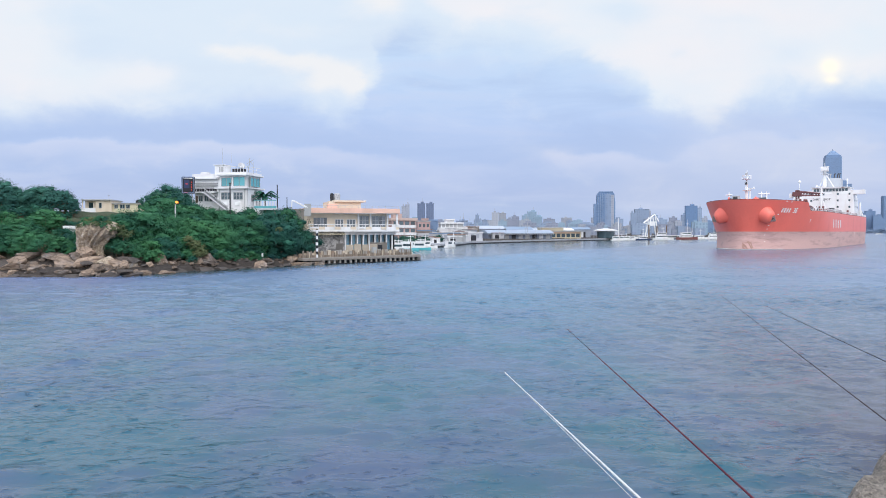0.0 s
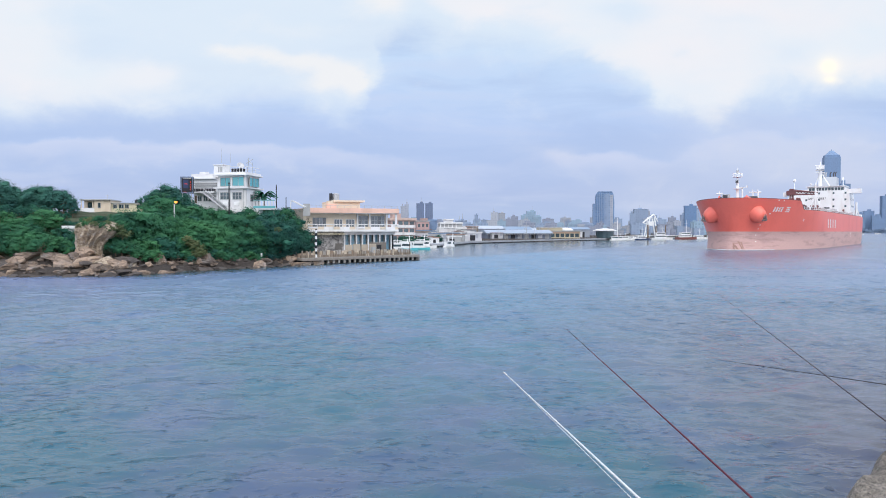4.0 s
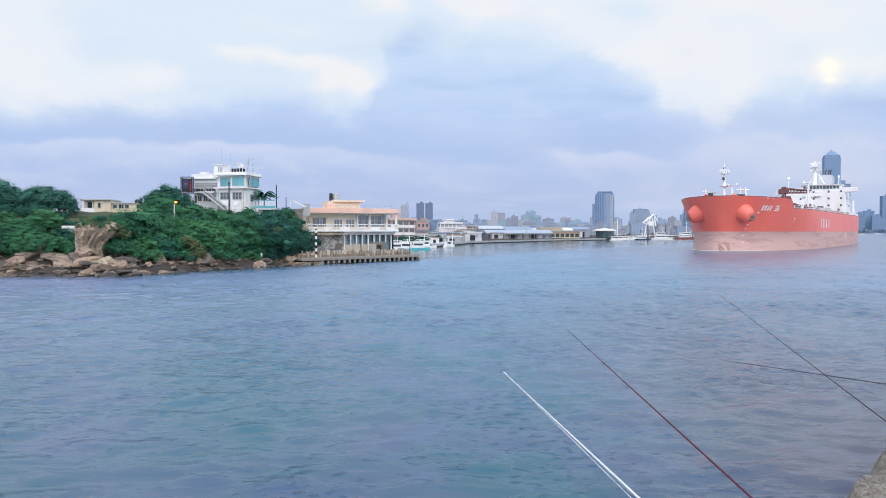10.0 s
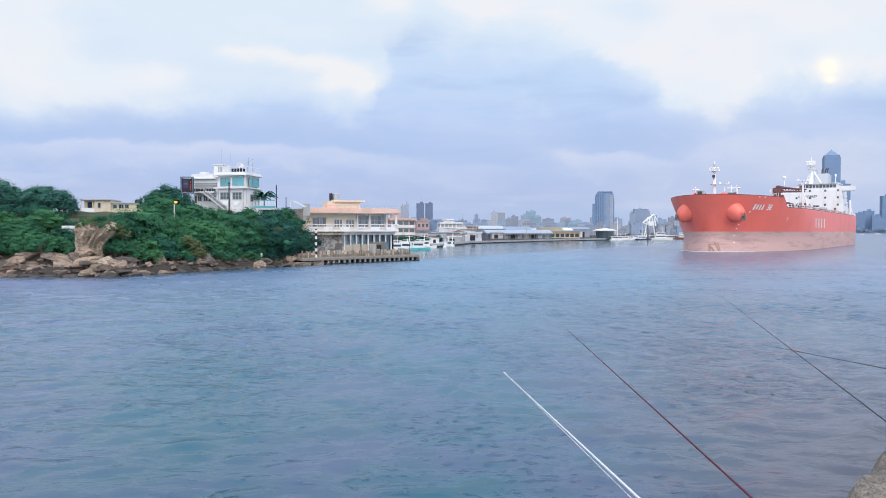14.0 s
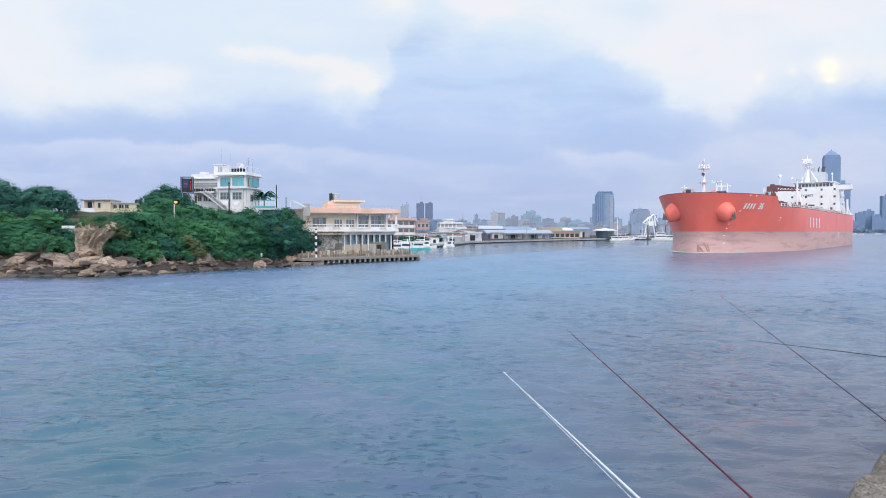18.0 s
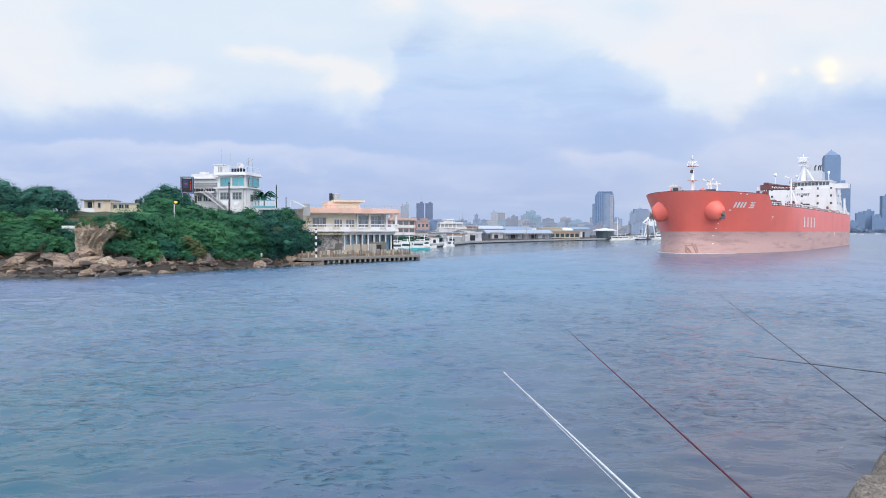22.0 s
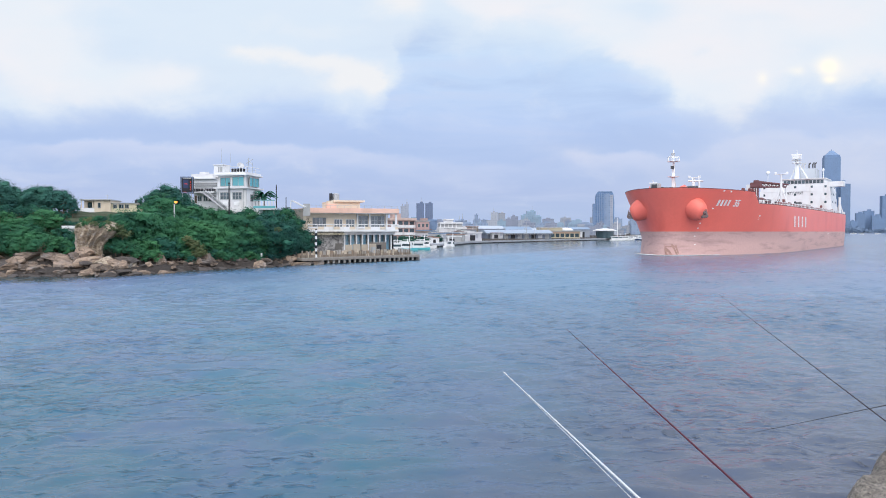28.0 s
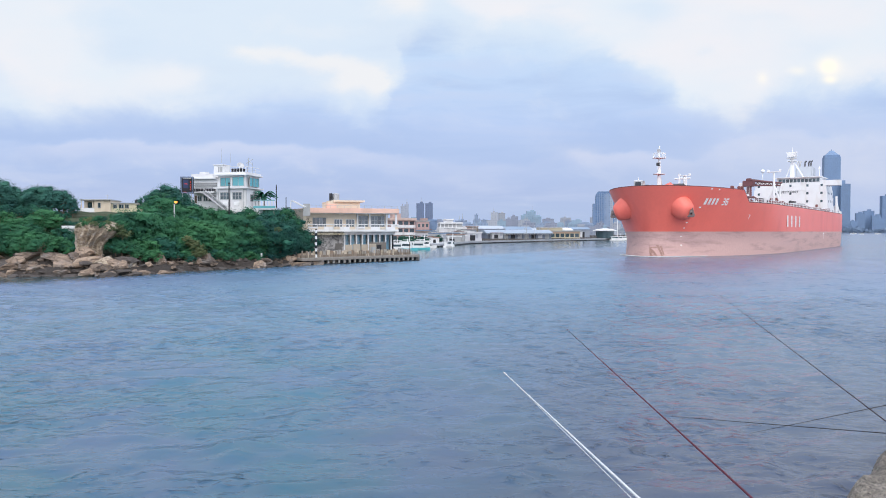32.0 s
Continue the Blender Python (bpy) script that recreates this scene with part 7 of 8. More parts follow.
def build_waterside():
    white, turq = M["ship_white"], surface("turquoise_hull_paint", (0.08, 0.42, 0.46), 0.5)
    navy, rust = surface("dark_blue_hull_paint", (0.03, 0.05, 0.12), 0.5), M["deck_red"]
    # moored boats beyond the pier
    for x, y, L, hull, cab, turn, mast, decks in ((-12.5, 205, 6, white, white, 5, 1, 1), (-10.2, 214, 6, turq, white, -8, 1, 1), (-10.2, 226, 7.5, white, white, 3, 2, 1), (-6.0, 240, 8, white, white, 10, 2, 1),
                                                  (-6.8, 222, 6, turq, white, -4, 1, 1)):
        boat(x, y, L, "small white and turquoise harbour boat at its berth", hull, cab, turn, mast, decks)
    for i, (x, y, L, hull, cab, turn, mast, decks) in enumerate(((126, 470, 13, navy, white, 10, 6, 1), (146, 496, 18, white, white, -5, 4, 2), (170, 520, 20, rust, white, 6, 9, 2), (186, 540, 16, white, white, 0, 5, 1),
                                                                 (200, 552, 15, white, white, 8, 4, 2), (211, 566, 14, white, white, -6, 4, 1), (228, 585, 20, white, white, 4, 5, 2), (248, 612, 18, navy, white, 0, 7, 2), (105, 452, 10, white, white, 0, 3, 1))):
        boat(x, y, L * 0.75, "moored harbour boat with a white deckhouse", hull, cab, turn, mast, decks)
    row = random.Random(41)
    for i in range(14):
        bearing = 0.235 + 0.0072 * i
        y = 470 + 11.5 * i + row.uniform(-6, 6)
        boat(bearing * y, y - 6, row.uniform(6, 10), "small white cabin boat moored in the far basin", white, white, row.uniform(-15, 15), row.choice((0, 2, 4)), 1)
    for x, y, top in ((137, 498, 9.6), (143, 500, 8.6), (150, 502, 9.2)):
        mp = pole("mooring_post", x, y, -1.0, top, 0.55, "dark brown mooring post in the far basin", M["bark"])
        part("cap", boxes((-0.5, 0.5, -0.5, 0.5, top + 1.0, top + 1.3)), M["bark"], mp)
    # quay edges of the far basin
    q = thing("far_quay", pose(0, 0, 0), "low concrete quay edge of the far basin", "quay", kind="structure")
    for (ax, ay), (bx, by) in zip(SHORE[12:16], SHORE[13:17]):
        L = math.hypot(bx - ax, by - ay)
        s = part("quay_wall", boxes((0, L, -0.8, 6.0, -2, 0.45)), M["black"], q)
        s.matrix_basis = pose(ax, ay, 0, 0, 0, math.degrees(math.atan2(by - ay, bx - ax)))
        c = part("quay_cap", boxes((0, L, -0.9, 7.0, 0.45, 1.15)), surface("grey_quay_stone", (0.36, 0.38, 0.41), 0.85, vary=0.3, scale=0.3, grain=2), q)
        c.matrix_basis = s.matrix_basis
    # long grey shed and the yellow terminal
    sh = thing("transit_shed", pose(24, 400, 1.4, 0, 0, 12), "long low grey transit shed on the far quay", "shed")
    part("wall", boxes((0, 36, 0, 14, 0, 3.0)), surface("blue_grey_shed_wall", (0.17, 0.20, 0.26), 0.75, vary=0.25, scale=0.4), sh)
    for k in range(9):
        part("loading_door", boxes((1.2 + 3.9 * k, 3.6 + 3.9 * k, -0.08, -0.003, 0.1, 2.3)), (M["black"], CITY["white"], M["frame_grey"])[k % 3], sh)
    part("canopy", boxes((-0.5, 36.5, -2.2, -0.004, 2.55, 2.7)), M["white_wall"], sh, "pale loading canopy")
    bm = bmesh.new()
    n = 12
    a = [bm.verts.new((-0.8, -1 + 16 * i / n, 3.0 + 1.9 * math.sin(math.pi * i / n))) for i in range(n + 1)]
    b = [bm.verts.new((36.8, -1 + 16 * i / n, 3.0 + 1.9 * math.sin(math.pi * i / n))) for i in range(n + 1)]
    for i in range(n):
        bm.faces.new((a[i], b[i], b[i + 1], a[i + 1]))
    bm.faces.new(a[::-1])
    bm.faces.new(b)
    part("roof", bm, surface("grey_metal_roof", (0.30, 0.36, 0.44), 0.6, vary=0.2), sh)
    # pitched roofs of the warehouses behind it
    def warehouse(x, y, w, d, h, rise, wall, roof, label, turn):
        t = thing("warehouse", pose(x, y, 1.4, 0, 0, turn), label, "warehouse", "warehouses behind the far quay")
        part("wall", boxes((0, w, 0, d, 0, h)), wall, t)
        bm = bmesh.new()
        ends = [[bm.verts.new((px, py, pz)) for py, pz in ((-0.5, h), (d / 2, h + rise), (d + 0.5, h), (d / 2, h + rise - 0.3))] for px in (-0.5, w + 0.5)]
        for i in range(4):
            j = (i + 1) % 4
            bm.faces.new((ends[0][i], ends[0][j], ends[1][j], ends[1][i]))
        bm.faces.new(ends[0][::-1])
        bm.faces.new(ends[1])
        part("roof", bm, roof, t)
        part("gable", boxes((0.02, w - 0.02, d / 2 - 0.15, d / 2 + 0.15, h, h + rise - 0.35)), wall, t)
        for k in range(int(w // 5)):
            part("door", boxes((1 + 5 * k, 3.6 + 5 * k, -0.08, -0.003, 0.1, h * 0.7)), M["black"] if k % 2 else M["frame_grey"], t)
    pale_roof, blue_roof, rust_roof = surface("white_sheet_roof", (0.40, 0.45, 0.52), 0.5, vary=0.15), surface("blue_sheet_roof", (0.20, 0.28, 0.39), 0.5, vary=0.15), surface("rust_sheet_roof", (0.30, 0.23, 0.21), 0.7, vary=0.25)
    grey_wall = surface("hazy_grey_wall", (0.27, 0.30, 0.35), 0.8, vary=0.2, scale=0.3)
    for x, y, w, d, h, rise, roof, turn, word in ((20, 432, 15, 12, 5.6, 1.8, pale_roof, 6, "white"), (37, 440, 16, 12, 5.0, 2.0, blue_roof, 10, "blue"), (54, 452, 13, 10, 4.8, 1.4, pale_roof, 4, "white"), (8, 424, 11, 10, 5.2, 1.4, rust_roof, 10, "rusty"),
                                                  (30, 470, 18, 12, 5.6, 1.4, pale_roof, 3, "white"), (60, 480, 20, 12, 5.4, 1.6, blue_roof, 8, "blue"), (84, 486, 12, 10, 5.4, 1.4, blue_roof, 6, "blue"), (0, 452, 12, 9, 7.6, 1.2, pale_roof, 8, "white")):
        warehouse(x, y, w, d, h, rise, grey_wall, roof, "grey harbour warehouse with a " + word + " pitched roof", turn)
    yt = thing("ferry_terminal", pose(55, 425, 1.4, 0, 0, 14), "low yellow and white ferry terminal on the far quay", "building")
    ye = surface("yellow_wall_paint", (0.46, 0.40, 0.28), 0.7, vary=0.12, scale=0.3)
    part("wall", boxes((0, 25, 0, 12, 0, 4.0)), ye, yt)
    part("roof", boxes((-0.5, 25.5, -0.8, 12.5, 4.0, 4.5)), M["frame_grey"], yt)
    part("upper_storey", boxes((2, 15, 2, 10, 4.5, 6.2)), ye, yt)
    part("upper_roof", boxes((1.5, 15.5, 1.5, 10.5, 6.2, 6.6)), CITY["white"], yt)
    part("roof_dome", spin(bmesh.new(), [(4.2, 0.0), (3.9, 0.7), (2.6, 1.4), (0.6, 1.8)], 20, (19.5, 7, 4.5)), M["white_wall"], yt, "pale domed roof", True)
    part("orange_band", boxes((0.4, 24.6, -0.12, -0.004, 2.95, 3.7)), surface("faded_orange_band", (0.50, 0.34, 0.24), 0.7, vary=0.15), yt)
    for k in range(8):
        part("bay", boxes((1 + 3 * k, 3.2 + 3 * k, -0.08, -0.003, 0.8, 2.8)), M["dark_glass"], yt)
    # pavilion with a swept white roof and its mast
    pv = thing("harbour_pavilion", pose(97, 462, 1.4, 0, 0, 10), "round harbour pavilion with a swept white roof", "pavilion")
    part("glass_drum", spin(bmesh.new(), [(5.2, 0), (5.6, 4.2)], 20, (6, 6, 0)), M["dark_glass"], pv)
    part("roof", spin(bmesh.new(), [(7.4, 4.2), (7.6, 4.7), (5.0, 5.5), (1.0, 6.0)], 24, (6, 6, 0)), M["white_wall"], pv, "", True)
    part("mast", rods(((14.5, 6, 0), (14.5, 6, 12.5), 0.45, 0.15)), M["white_wall"], pv)
    # white lattice crane on the quay
    cr = thing("quay_crane", pose(146, 520, 1.5, 0, 0, 8), "white lattice quay crane", "crane")
    for x0, x1 in ((-4, -1.5), (4, 1.5)):
        part("leg", rods(((x0, 0, 0), (x1, 0, 14), 0.45), ((x0, 4, 0), (x1, 4, 14), 0.45)), M["ship_white"], cr)
    part("boom", rods(((-6, 2, 10), (2, 2, 16), 0.5), ((-6, 2, 10), (-1, 2, 8.5), 0.3), ((2, 2, 16), (5, 2, 11), 0.4)), M["ship_white"], cr)
    part("cab", boxes((-2, 2, 1, 3.5, 8, 11)), M["ship_white"], cr)
    # salmon house behind the quay house, with storey bands
    sp = thing("salmon_house", pose(-19.1, 275, 0.9, 0, 0, 18), "salmon and white waterside house with storey bands", "house")
    part("wall", boxes((0, 9.1, 0, 14, 0, 8.6)), surface("salmon_render", (0.42, 0.30, 0.27), 0.75, vary=0.12), sp)
    part("roof", boxes((-0.5, 9.6, -0.5, 14.5, 8.6, 9.5)), surface("faded_salmon_roof_edge", (0.50, 0.38, 0.33), 0.75), sp)
    for z in (0.4, 3.2, 5.9):
        part("storey_band", boxes((-0.1, 9.2, -0.3, -0.003, z, z + 1.0)), M["white_wall"], sp)
        for k in range(4):
            part("window", boxes((0.5 + 2.2 * k, 2.1 + 2.2 * k, -0.06, -0.003, z + 1.1, z + 2.4)), M["dark_glass"], sp)
    part("roof_hut", boxes((1.0, 4.2, 2, 6, 9.5, 11.2)), surface("dusty_salmon_hut", (0.44, 0.32, 0.28), 0.75, vary=0.12), sp)
    # a white stepped hotel and a salmon block behind the boat basin
    ht = thing("waterside_hotel", pose(-2.5, 420, 0.9, 0, 0, 6), "white stepped hotel with long balcony bands", "building")
    for k, (x0, x1, z0, z1) in enumerate(((0, 17, 0, 3.4), (0.5, 15.5, 3.4, 6.6), (1.0, 13.5, 6.6, 9.4), (4.0, 8.5, 9.4, 11.4))):
        fl = part("storey", boxes((x0, x1, 0.3 * k, 12, z0, z1 - 0.5)), M["frame_grey"] if k < 3 else M["white_wall"], ht)
        part("balcony_band", boxes((x0 - 0.4, x1 + 0.4, 0.3 * k - 0.9, 12.2, z1 - 0.5, z1 + 0.25)), M["white_wall"], fl)
        for i in range(int((x1 - x0) / 2.2)):
            part("pier", boxes((x0 + i * 2.2, x0 + i * 2.2 + 0.5, 0.3 * k - 0.2, 0.3 * k - 0.003, z0 + 0.3, z1 - 0.5)), M["white_wall"], fl)
    sb = thing("salmon_block", pose(-11.6, 330, 0.9, 0, 0, 8), "salmon-pink block with dark window rows behind the basin", "building")
    part("wall", boxes((0, 5.6, 0, 9, 0, 8.9)), surface("dusty_salmon_render", (0.40, 0.27, 0.25), 0.8, vary=0.15), sb)
    part("roof", boxes((-0.3, 5.9, -0.3, 9.3, 8.9, 9.3)), M["frame_grey"], sb)
    for z in (1.2, 3.9, 6.5):
        for k in range(3):
            part("window", boxes((0.5 + 1.75 * k, 1.6 + 1.75 * k, -0.06, -0.003, z, z + 1.4)), M["dark_glass"], sb)
    rng = random.Random(31)
    # low sheds, kiosks and planting along the far basin
    tones = [M["white_wall"], M["white_wall"], CITY["white"], M["frame_grey"], CITY["white"], M["frame_grey"], M["concrete"]]
    roofs = [surface("shed_roof", (0.34, 0.37, 0.40), 0.6), surface("rusted_shed_roof", (0.24, 0.15, 0.11), 0.7), surface("blue_shed_roof", (0.14, 0.22, 0.33), 0.6), M["white_wall"]]
    for i in range(84):
        u = rng.random() ** 1.4
        if u < 0.3:
            x, y = -3 + 16 * u / 0.3, 262 + 66 * u / 0.3
        else:
            x, y = 12 + 96 * (u - 0.3) / 0.7, 328 + 146 * (u - 0.3) / 0.7
        back = rng.uniform(4, 60) if u < 0.35 else rng.uniform(18, 70)
        x, y = x - 0.75 * back * rng.uniform(0.2, 1.0), y + back
        if inland(np.array([x]), np.array([y]))[0] < 4 or x < -20:
            continue
        z = float(land_height([x], [y])[0])
        if i % 7 == 1:
            plant(1, x, y, rng.uniform(0.5, 0.9), label="distant green tree on the far shore")
            continue
        s = thing("low_shed", pose(x, y, z - 0.1, 0, 0, rng.uniform(-10, 40)), "low flat-roofed shed on the far shore", "shed", "sheds on the far shore")
        w, h = rng.uniform(2.5, 9), rng.uniform(2.0, 3.4) * (1 + back / 60)
        part("wall", boxes((0, w, 0, 5, 0, h)), rng.choice(tones), s)
        part("roof", boxes((-0.3, w + 0.3, -0.3, 5.3, h, h + 0.3)), rng.choice(roofs), s)
        part("opening", boxes((w * 0.2, w * 0.55, -0.05, -0.003, 0.2, h * 0.7)), M["black"], s)
    for x, y in ((1.8, 254.0), (3.4, 261.2)):
        boat(x, y, rng.uniform(4, 8), "small moored motor boat on the far quay", rng.choice((white, turq)), white, rng.uniform(35, 75), rng.choice((0, 1.5, 3)), 1)
    for i in range(14):
        u = rng.random()
        p = pole("lamp_post", 10 + 92 * u - 4, 332 + 140 * u + 6, 1.3, 1.3 + rng.uniform(6, 9), 0.12, "thin lamp post on the far quay", M["steel"])
        part("arm", boxes((-1.0, 0, -0.05, 0.05, 5.6, 5.75)), M["steel"], p)
    for x, y in ((-14, 190), (-7, 245), (-3, 266), (2, 300), (-10, 252), (0, 290)):
        plant(1, x - 4, y, 0.75, z=0.7, label="green tree beside the boat basin")


build_waterside()


def build_far_bank():
    """The low hazy bank beyond the ship's stern: a wood that nobody could count, and white craft before it."""
    r = np.random.default_rng(6)
    V, F = [], []
    for i in range(900):
        u = r.uniform(0.36, 0.66)
        y = r.uniform(2480, 2640)
        h = (9 + 11 * r.random() ** 2) * (0.6 + 0.5 * math.sin(u * 60) ** 2)
        c = np.array([u * y, y, 2.0 + h * 0.55])
        for _ in range(7):
            q = c + r.normal(size=3) * np.array([5.0, 4.0, h * 0.22])
            d = r.normal(size=(3, 3)) * np.array([3.2, 3.2, h * 0.2])
            b = sum(len(v) for v in V) if not V else len(V) * 3
            V.append(q + d)
            F.append((b, b + 1, b + 2))
    # leaf colour is blue-grey because the haze is mixed into it
    ob = sheet("far_wood", np.concatenate(V), np.array(F), surface("haze_toned_leaves", (0.17, 0.24, 0.34), 0.9, vary=0.12, scale=0.02), False)
    tagged(ob, "low wood along the far bank, toned blue for haze", "wood", kind="stuff")
    rng = random.Random(52)
    for k in range(6):
        u = 0.51 + 0.018 * k + rng.uniform(-0.008, 0.008)
        y = 1500 + rng.uniform(-60, 60)
        boat(u * y, y, rng.uniform(9, 16), "white cabin boat moored off the hazy far bank", M["ship_white"], M["frame_grey"], rng.uniform(-25, 25), rng.choice((0, 3, 5)), 1)


build_far_bank()


# ---- the sea wall where the camera stands, and the rods ----
def rubble_material():
    """Old lime concrete full of pebbles."""
    n = Nodes("pebbly_old_concrete")
    bent = n.node("ShaderNodeVectorMath", {0: n.coords("Object"), 1: n.node("ShaderNodeTexNoise", {"Vector": n.coords("Object"), "Scale": 5.0, "Detail": 3}).outputs["Color"]}, operation="ADD").outputs[0]
    vor = n.node("ShaderNodeTexVoronoi", {"Vector": bent, "Scale": 9.0, "Randomness": 1.0})
    big, mid, fine = n.noise(1.3, 5), n.noise(5.0, 5, None, 0.65, 0.6), n.noise(22, 4)
    tone = n.node("ShaderNodeSeparateXYZ", {0: vor.outputs["Color"]}).outputs[0]
    f = n.math("ADD", n.math("MULTIPLY", tone, 0.45), n.math("ADD", n.math("MULTIPLY", n.range(mid, 0.35, 0.65), 0.35), n.math("MULTIPLY", n.range(fine, 0.35, 0.65), 0.30)))
    col = n.mix(f, (0.050, 0.047, 0.044), (0.44, 0.39, 0.325))
    col = n.mix(n.range(big, 0.43, 0.66, 0.0, 0.75), col, (0.07, 0.066, 0.062))
    h = n.math("SUBTRACT", n.math("ADD", n.math("MULTIPLY", fine, 0.4), n.math("MULTIPLY", mid, 0.8)), n.math("MULTIPLY", vor.outputs["Distance"], 0.3))
    return n.done(col, 0.9, 0.0, h, 1.0, 0.16)


def build_seawall():
    w = thing("seawall", pose(0, 0, 0), "rough concrete sea wall under the anglers", "sea wall", kind="structure")
    part("walkway", boxes((-40, 5.0, -14, 3.55, -2, 4.0), bevel=0.06), M["dark_wall"], w)
    part("walkway_end", boxes((5.002, 40, -14, 6.0, -2, 3.998), bevel=0.06), M["concrete"], w)
    rng = random.Random(4)
    # a rough slope of stone that runs out into the water
    def edge_at(y):
        return 5.91 + 0.82 * (y - 11.6) + 0.35 * noise.noise(Vector((y * 0.8, 1, 2))) + 0.16 * noise.noise(Vector((y * 3.1, 4, 2)))

    def rise(v):
        return 1.45 * min(1.0, v * 9.0) ** 0.6 - 0.3 + 0.7 * v
    bm = bmesh.new()
    n, m = 150, 70
    grid = []
    for i in range(n + 1):
        row = []
        for k in range(m + 1):
            u, v = i / n, k / m
            y = 5.2 + 20 * u
            x = edge_at(y) + 9 * v ** 1.3
            z = rise(v)
            q = Vector((x * 1.4, y * 1.4, 0))
            z += 0.16 * noise.noise(q) + 0.08 * noise.noise(q * 3) + 0.07 * noise.noise(q * 6)
            row.append(bm.verts.new((x, y, z if k else -1.0)))
        grid.append(row)
    for i in range(n):
        for k in range(m):
            bm.faces.new((grid[i][k], grid[i][k + 1], grid[i + 1][k + 1], grid[i + 1][k]))
    part("rubble_slope", bm, rubble_material(), w, "", True)
    grey_stone = surface("blue_grey_stone", (0.055, 0.060, 0.070), 0.7, vary=0.5, scale=3, grain=20, bump=0.6)
    me = [stone_mesh("edge_stone", 40 + i, grey_stone, 0.8, 2) for i in range(3)]
    for i in range(210):
        y = 8.6 + i * 0.052
        ob = new("edge_stone", me[i % 3])
        ob.parent = w
        r = rng.uniform(0.07, 0.17)
        out = rng.uniform(-0.16, 0.16)
        ob.matrix_basis = pose(edge_at(y) + out, y, rise((max(out, 0.0) / 9) ** (1 / 1.3)) + rng.uniform(-0.03, 0.08), rng.uniform(0, 40), 0, rng.uniform(0, 360)) @ Matrix.Diagonal((r, r, r, 1))
    return w


build_seawall()


def fishing_rod(name, tip, butt, r, mats, label, rings=6, tip_mat=None, slim=0.34):
    """A rod whose origin is its tip; it runs along its own -z."""
    tip, butt = Vector(tip), Vector(butt)
    L = (butt - tip).length
    m = Matrix.Translation(tip) @ (tip - butt).to_track_quat("Z", "Y").to_matrix().to_4x4()
    t = thing(name, m, label, "fishing rod")
    n = 4
    for k in range(n):
        a, b = k / n, (k + 1) / n
        part("section", rods(((0, 0, -L * a), (0, 0, -L * b), r * (slim + (1 - slim) * a), r * (slim + (1 - slim) * b)), n=10), mats[k % len(mats)], t)
    for k in range(rings):
        z = -L * (0.02 + 0.62 * (k / rings) ** 1.2)
        part("line_ring", spin(bmesh.new(), [(r * 0.9, -0.015), (r * 1.1, 0.0), (r * 0.9, 0.015)], 10, (0, 0, z)), tip_mat or M["steel"], t)
    if rings:
        part("tip_ring", rods(((0, 0, 0.0), (0.0, 0.006, 0.03), r * 0.4), ((-0.008, 0.006, 0.03), (0.010, 0.006, 0.034), r * 0.35)), tip_mat or M["steel"], t)
    part("grip", rods(((0, 0, -L), (0, 0, -L - 0.5), r * 1.25), n=10), M["black"], t)
    return t


rod_white = surface("white_rod_varnish", (0.84, 0.85, 0.85), 0.25, metal=0.55, vary=0.05)
rod_red = surface("red_rod_varnish", (0.085, 0.004, 0.018), 0.75, vary=0.1)
rod_brown = surface("brown_rod_varnish", (0.035, 0.02, 0.028), 0.7, vary=0.1)
rod_grey = surface("grey_rod_varnish", (0.016, 0.018, 0.026), 0.8, vary=0.1)
fishing_rod("fishing_rod", (0.625, 7.5, 3.966), (1.015, 3.5, 4.055), 0.0078, [rod_white], "white fishing rod propped over the sea wall", tip_mat=rod_white, slim=0.62)
fishing_rod("fishing_rod", (1.51, 9.0, 4.205), (1.56, 3.5, 4.05), 0.0064, [rod_grey, rod_red, rod_red, rod_red], "red fishing rod with a dark tip propped over the sea wall", rings=5, tip_mat=rod_red, slim=0.5)
fishing_rod("fishing_rod", (3.73, 10.0, 4.54), (2.7, 3.5, 4.045), 0.0050, [rod_brown], "thin dark red fishing rod propped over the sea wall", tip_mat=rod_brown, slim=0.45)
lineb = thing("fishing_line", pose(0, 0, 0), "fine white fishing line along the white rod", "fishing line")
part("line", rods(((0.684, 6.9, 3.977), (0.99, 3.6, 4.03), 0.002), n=5), M["white_wall"], lineb)
held_a = fishing_rod("fishing_rod", (0, 0, 0), (5.5, 0, 0), 0.0112, [rod_grey], "thin dark fishing rod held out over the water", rings=0, tip_mat=rod_grey)
held_b = fishing_rod("fishing_rod", (0, 0, 0), (5.5, 0, 0), 0.0112, [rod_grey], "thin dark fishing rod lowered towards the water", rings=0, tip_mat=rod_grey)

for held in (held_a, held_b):
    part("whip_tip", rods(((0, 0, 0), (0, 0, 0.55), 0.0042, 0.0018), n=6), rod_grey, held)


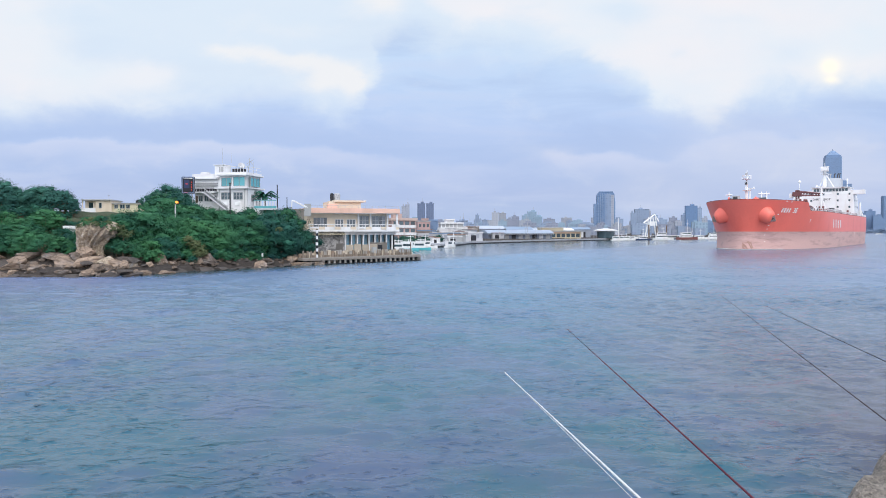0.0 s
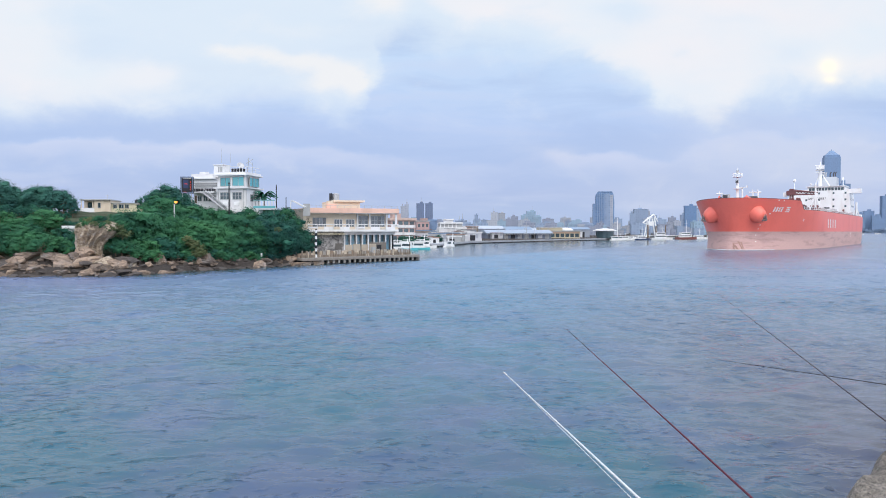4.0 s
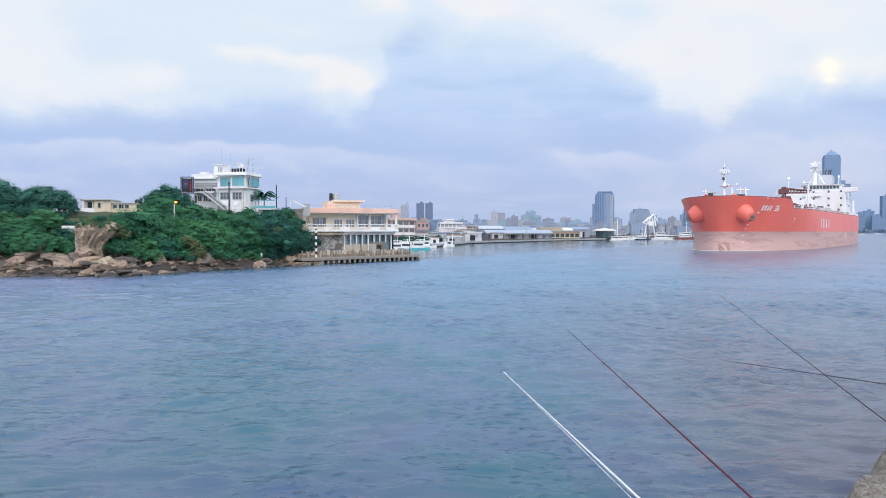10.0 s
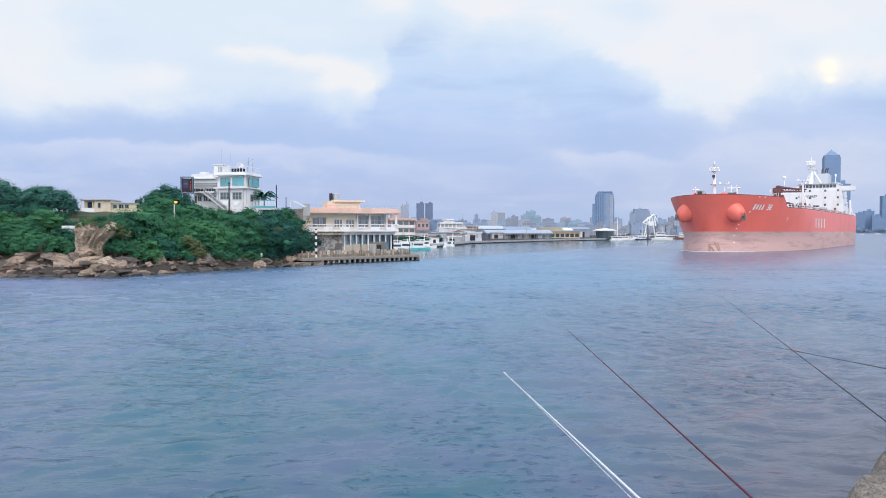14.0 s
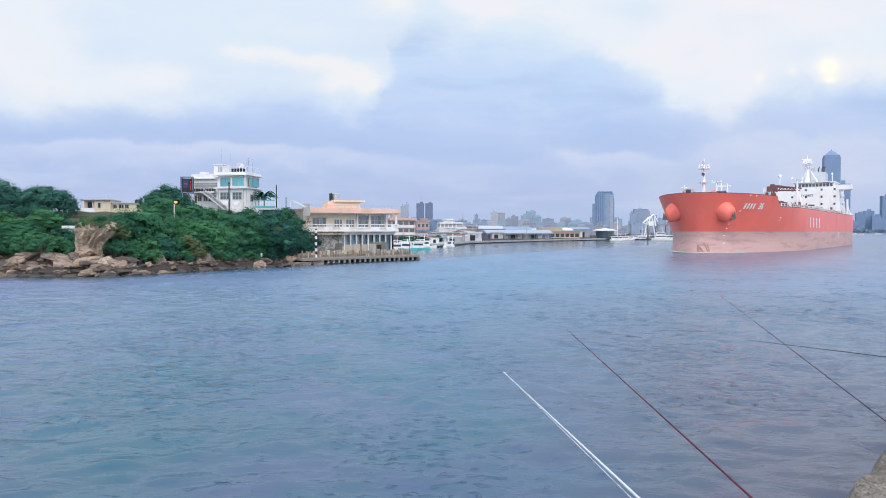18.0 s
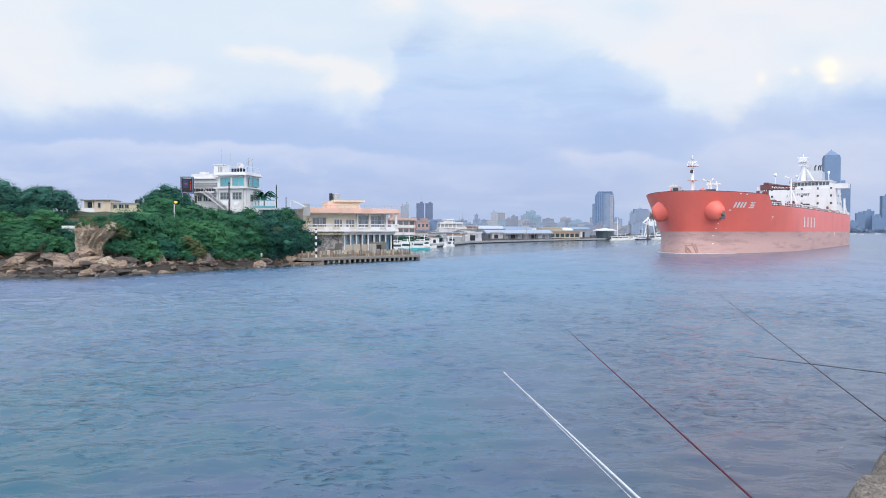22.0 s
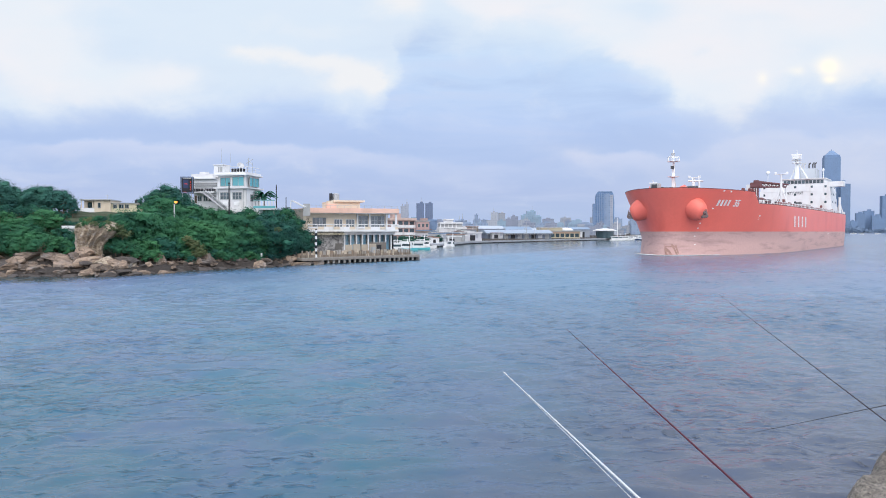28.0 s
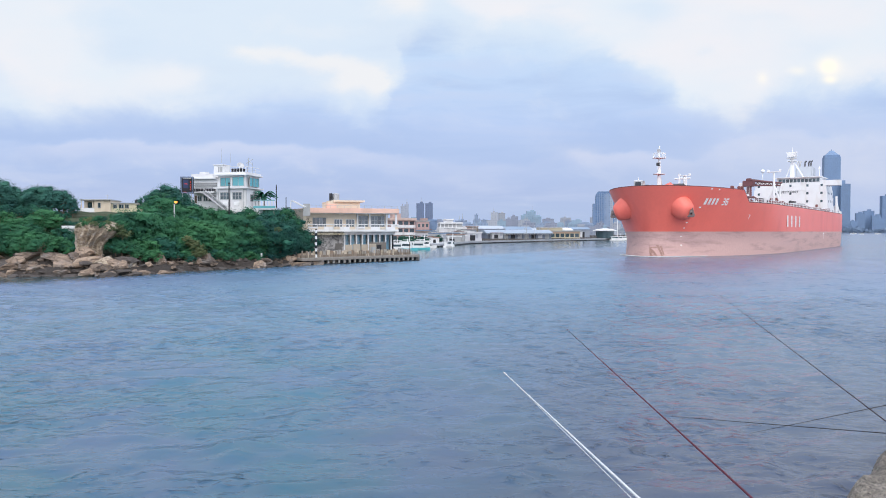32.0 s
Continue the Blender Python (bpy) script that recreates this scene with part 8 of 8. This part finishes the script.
# ---- what moves ----
def motions():
    heading = 180.0 - 34.966

    def ship_rows(z):
        rows = []
        for t in (0, 4, 8, 12, 16, 20, 24, 28, 32):
            d = 2.27 * t - 0.0008 * t * t
            rows.append((t, pose(1.11 * (78.68 - 0.5731 * d), 1.11 * (198.84 - 0.8195 * d), z, 0, 0, heading)))
        return rows
    walk(ship, ship_rows(-0.85))
    walk(foam, ship_rows(0.0))
    def swing(rod_thing, table):
        """Keys of a held rod: seconds, the tip's x and z, and its slope; it rests between them."""
        walk(rod_thing, [(t, pose(x, 10.0, z, 0, b, 0)) for t, x, z, b in table])
    swing(held_a, [(0, 4.83, 4.17, -65.1), (0.5, 4.5, 3.8, -76), (1, 4.3, 3.6, -81), (3, 4.26, 3.59, -81.6), (6, 4.26, 3.59, -81.6), (12, 4.3, 3.6, -81.6), (12.6, 4.4, 4.4, -66), (13, 4.56, 4.91, -57.7),
                   (13.4, 4.6, 4.4, -68), (14, 4.85, 3.77, -79), (14.5, 4.95, 3.3, -91), (15.5, 4.8, 3.7, -78), (17, 5.2, 4.88, -50), (17.5, 4.9, 4.3, -68), (18, 4.67, 3.87, -83), (18.6, 6.2, 3.6, -85), (19, 6.6, 3.4, -86),
                   (21.4, 6.6, 3.4, -86), (22, 4.5, 3.67, -83), (22.6, 6.4, 3.4, -84), (23, 6.7, 3.2, -85), (28.3, 6.7, 2.7, -85), (29, 3.75, 2.88, -85), (30, 3.63, 2.86, -85), (32, 3.63, 2.86, -85.5)])
    swing(held_b, [(0, 6.7, 2.9, -100), (18.3, 6.7, 2.9, -100), (19, 4.41, 2.88, -99.6), (20, 4.98, 2.77, -105), (21, 4.71, 2.56, -108.7), (21.6, 6.4, 2.7, -106), (22, 6.7, 2.9, -100), (22.5, 6.2, 3.0, -97),
                   (23, 4.79, 3.05, -95.4), (24, 4.31, 2.85, -98.3), (25, 4.71, 2.91, -100.8), (26.3, 4.4, 2.8, -102), (27.5, 4.14, 2.67, -102.8), (28, 4.66, 2.78, -101.8), (32, 4.66, 2.78, -101.8)])
    walk(splash, [(0, pose(12.0, 20.2, -0.4)), (1.9, pose(11.9, 20.4, -0.4)), (2.7, pose(11.8, 20.8, 0.0)), (3.3, pose(11.6, 21.2, 0.0)), (4.2, pose(11.4, 21.6, -0.4)), (32, pose(11.4, 21.6, -0.4))])
    walk(sky, [(0, pose(0, 0, 0, 0, 0, 0.98)), (32, pose(0, 0, 0, 0, 0, -0.92))])
    walk(water, [(0, pose(5, 6, 0)), (8, pose(2.4, 3.1, 0.03)), (16, pose(0, 0, 0)), (24, pose(-2.5, -3, 0.03)), (32, pose(-5, -6, 0))])


motions()
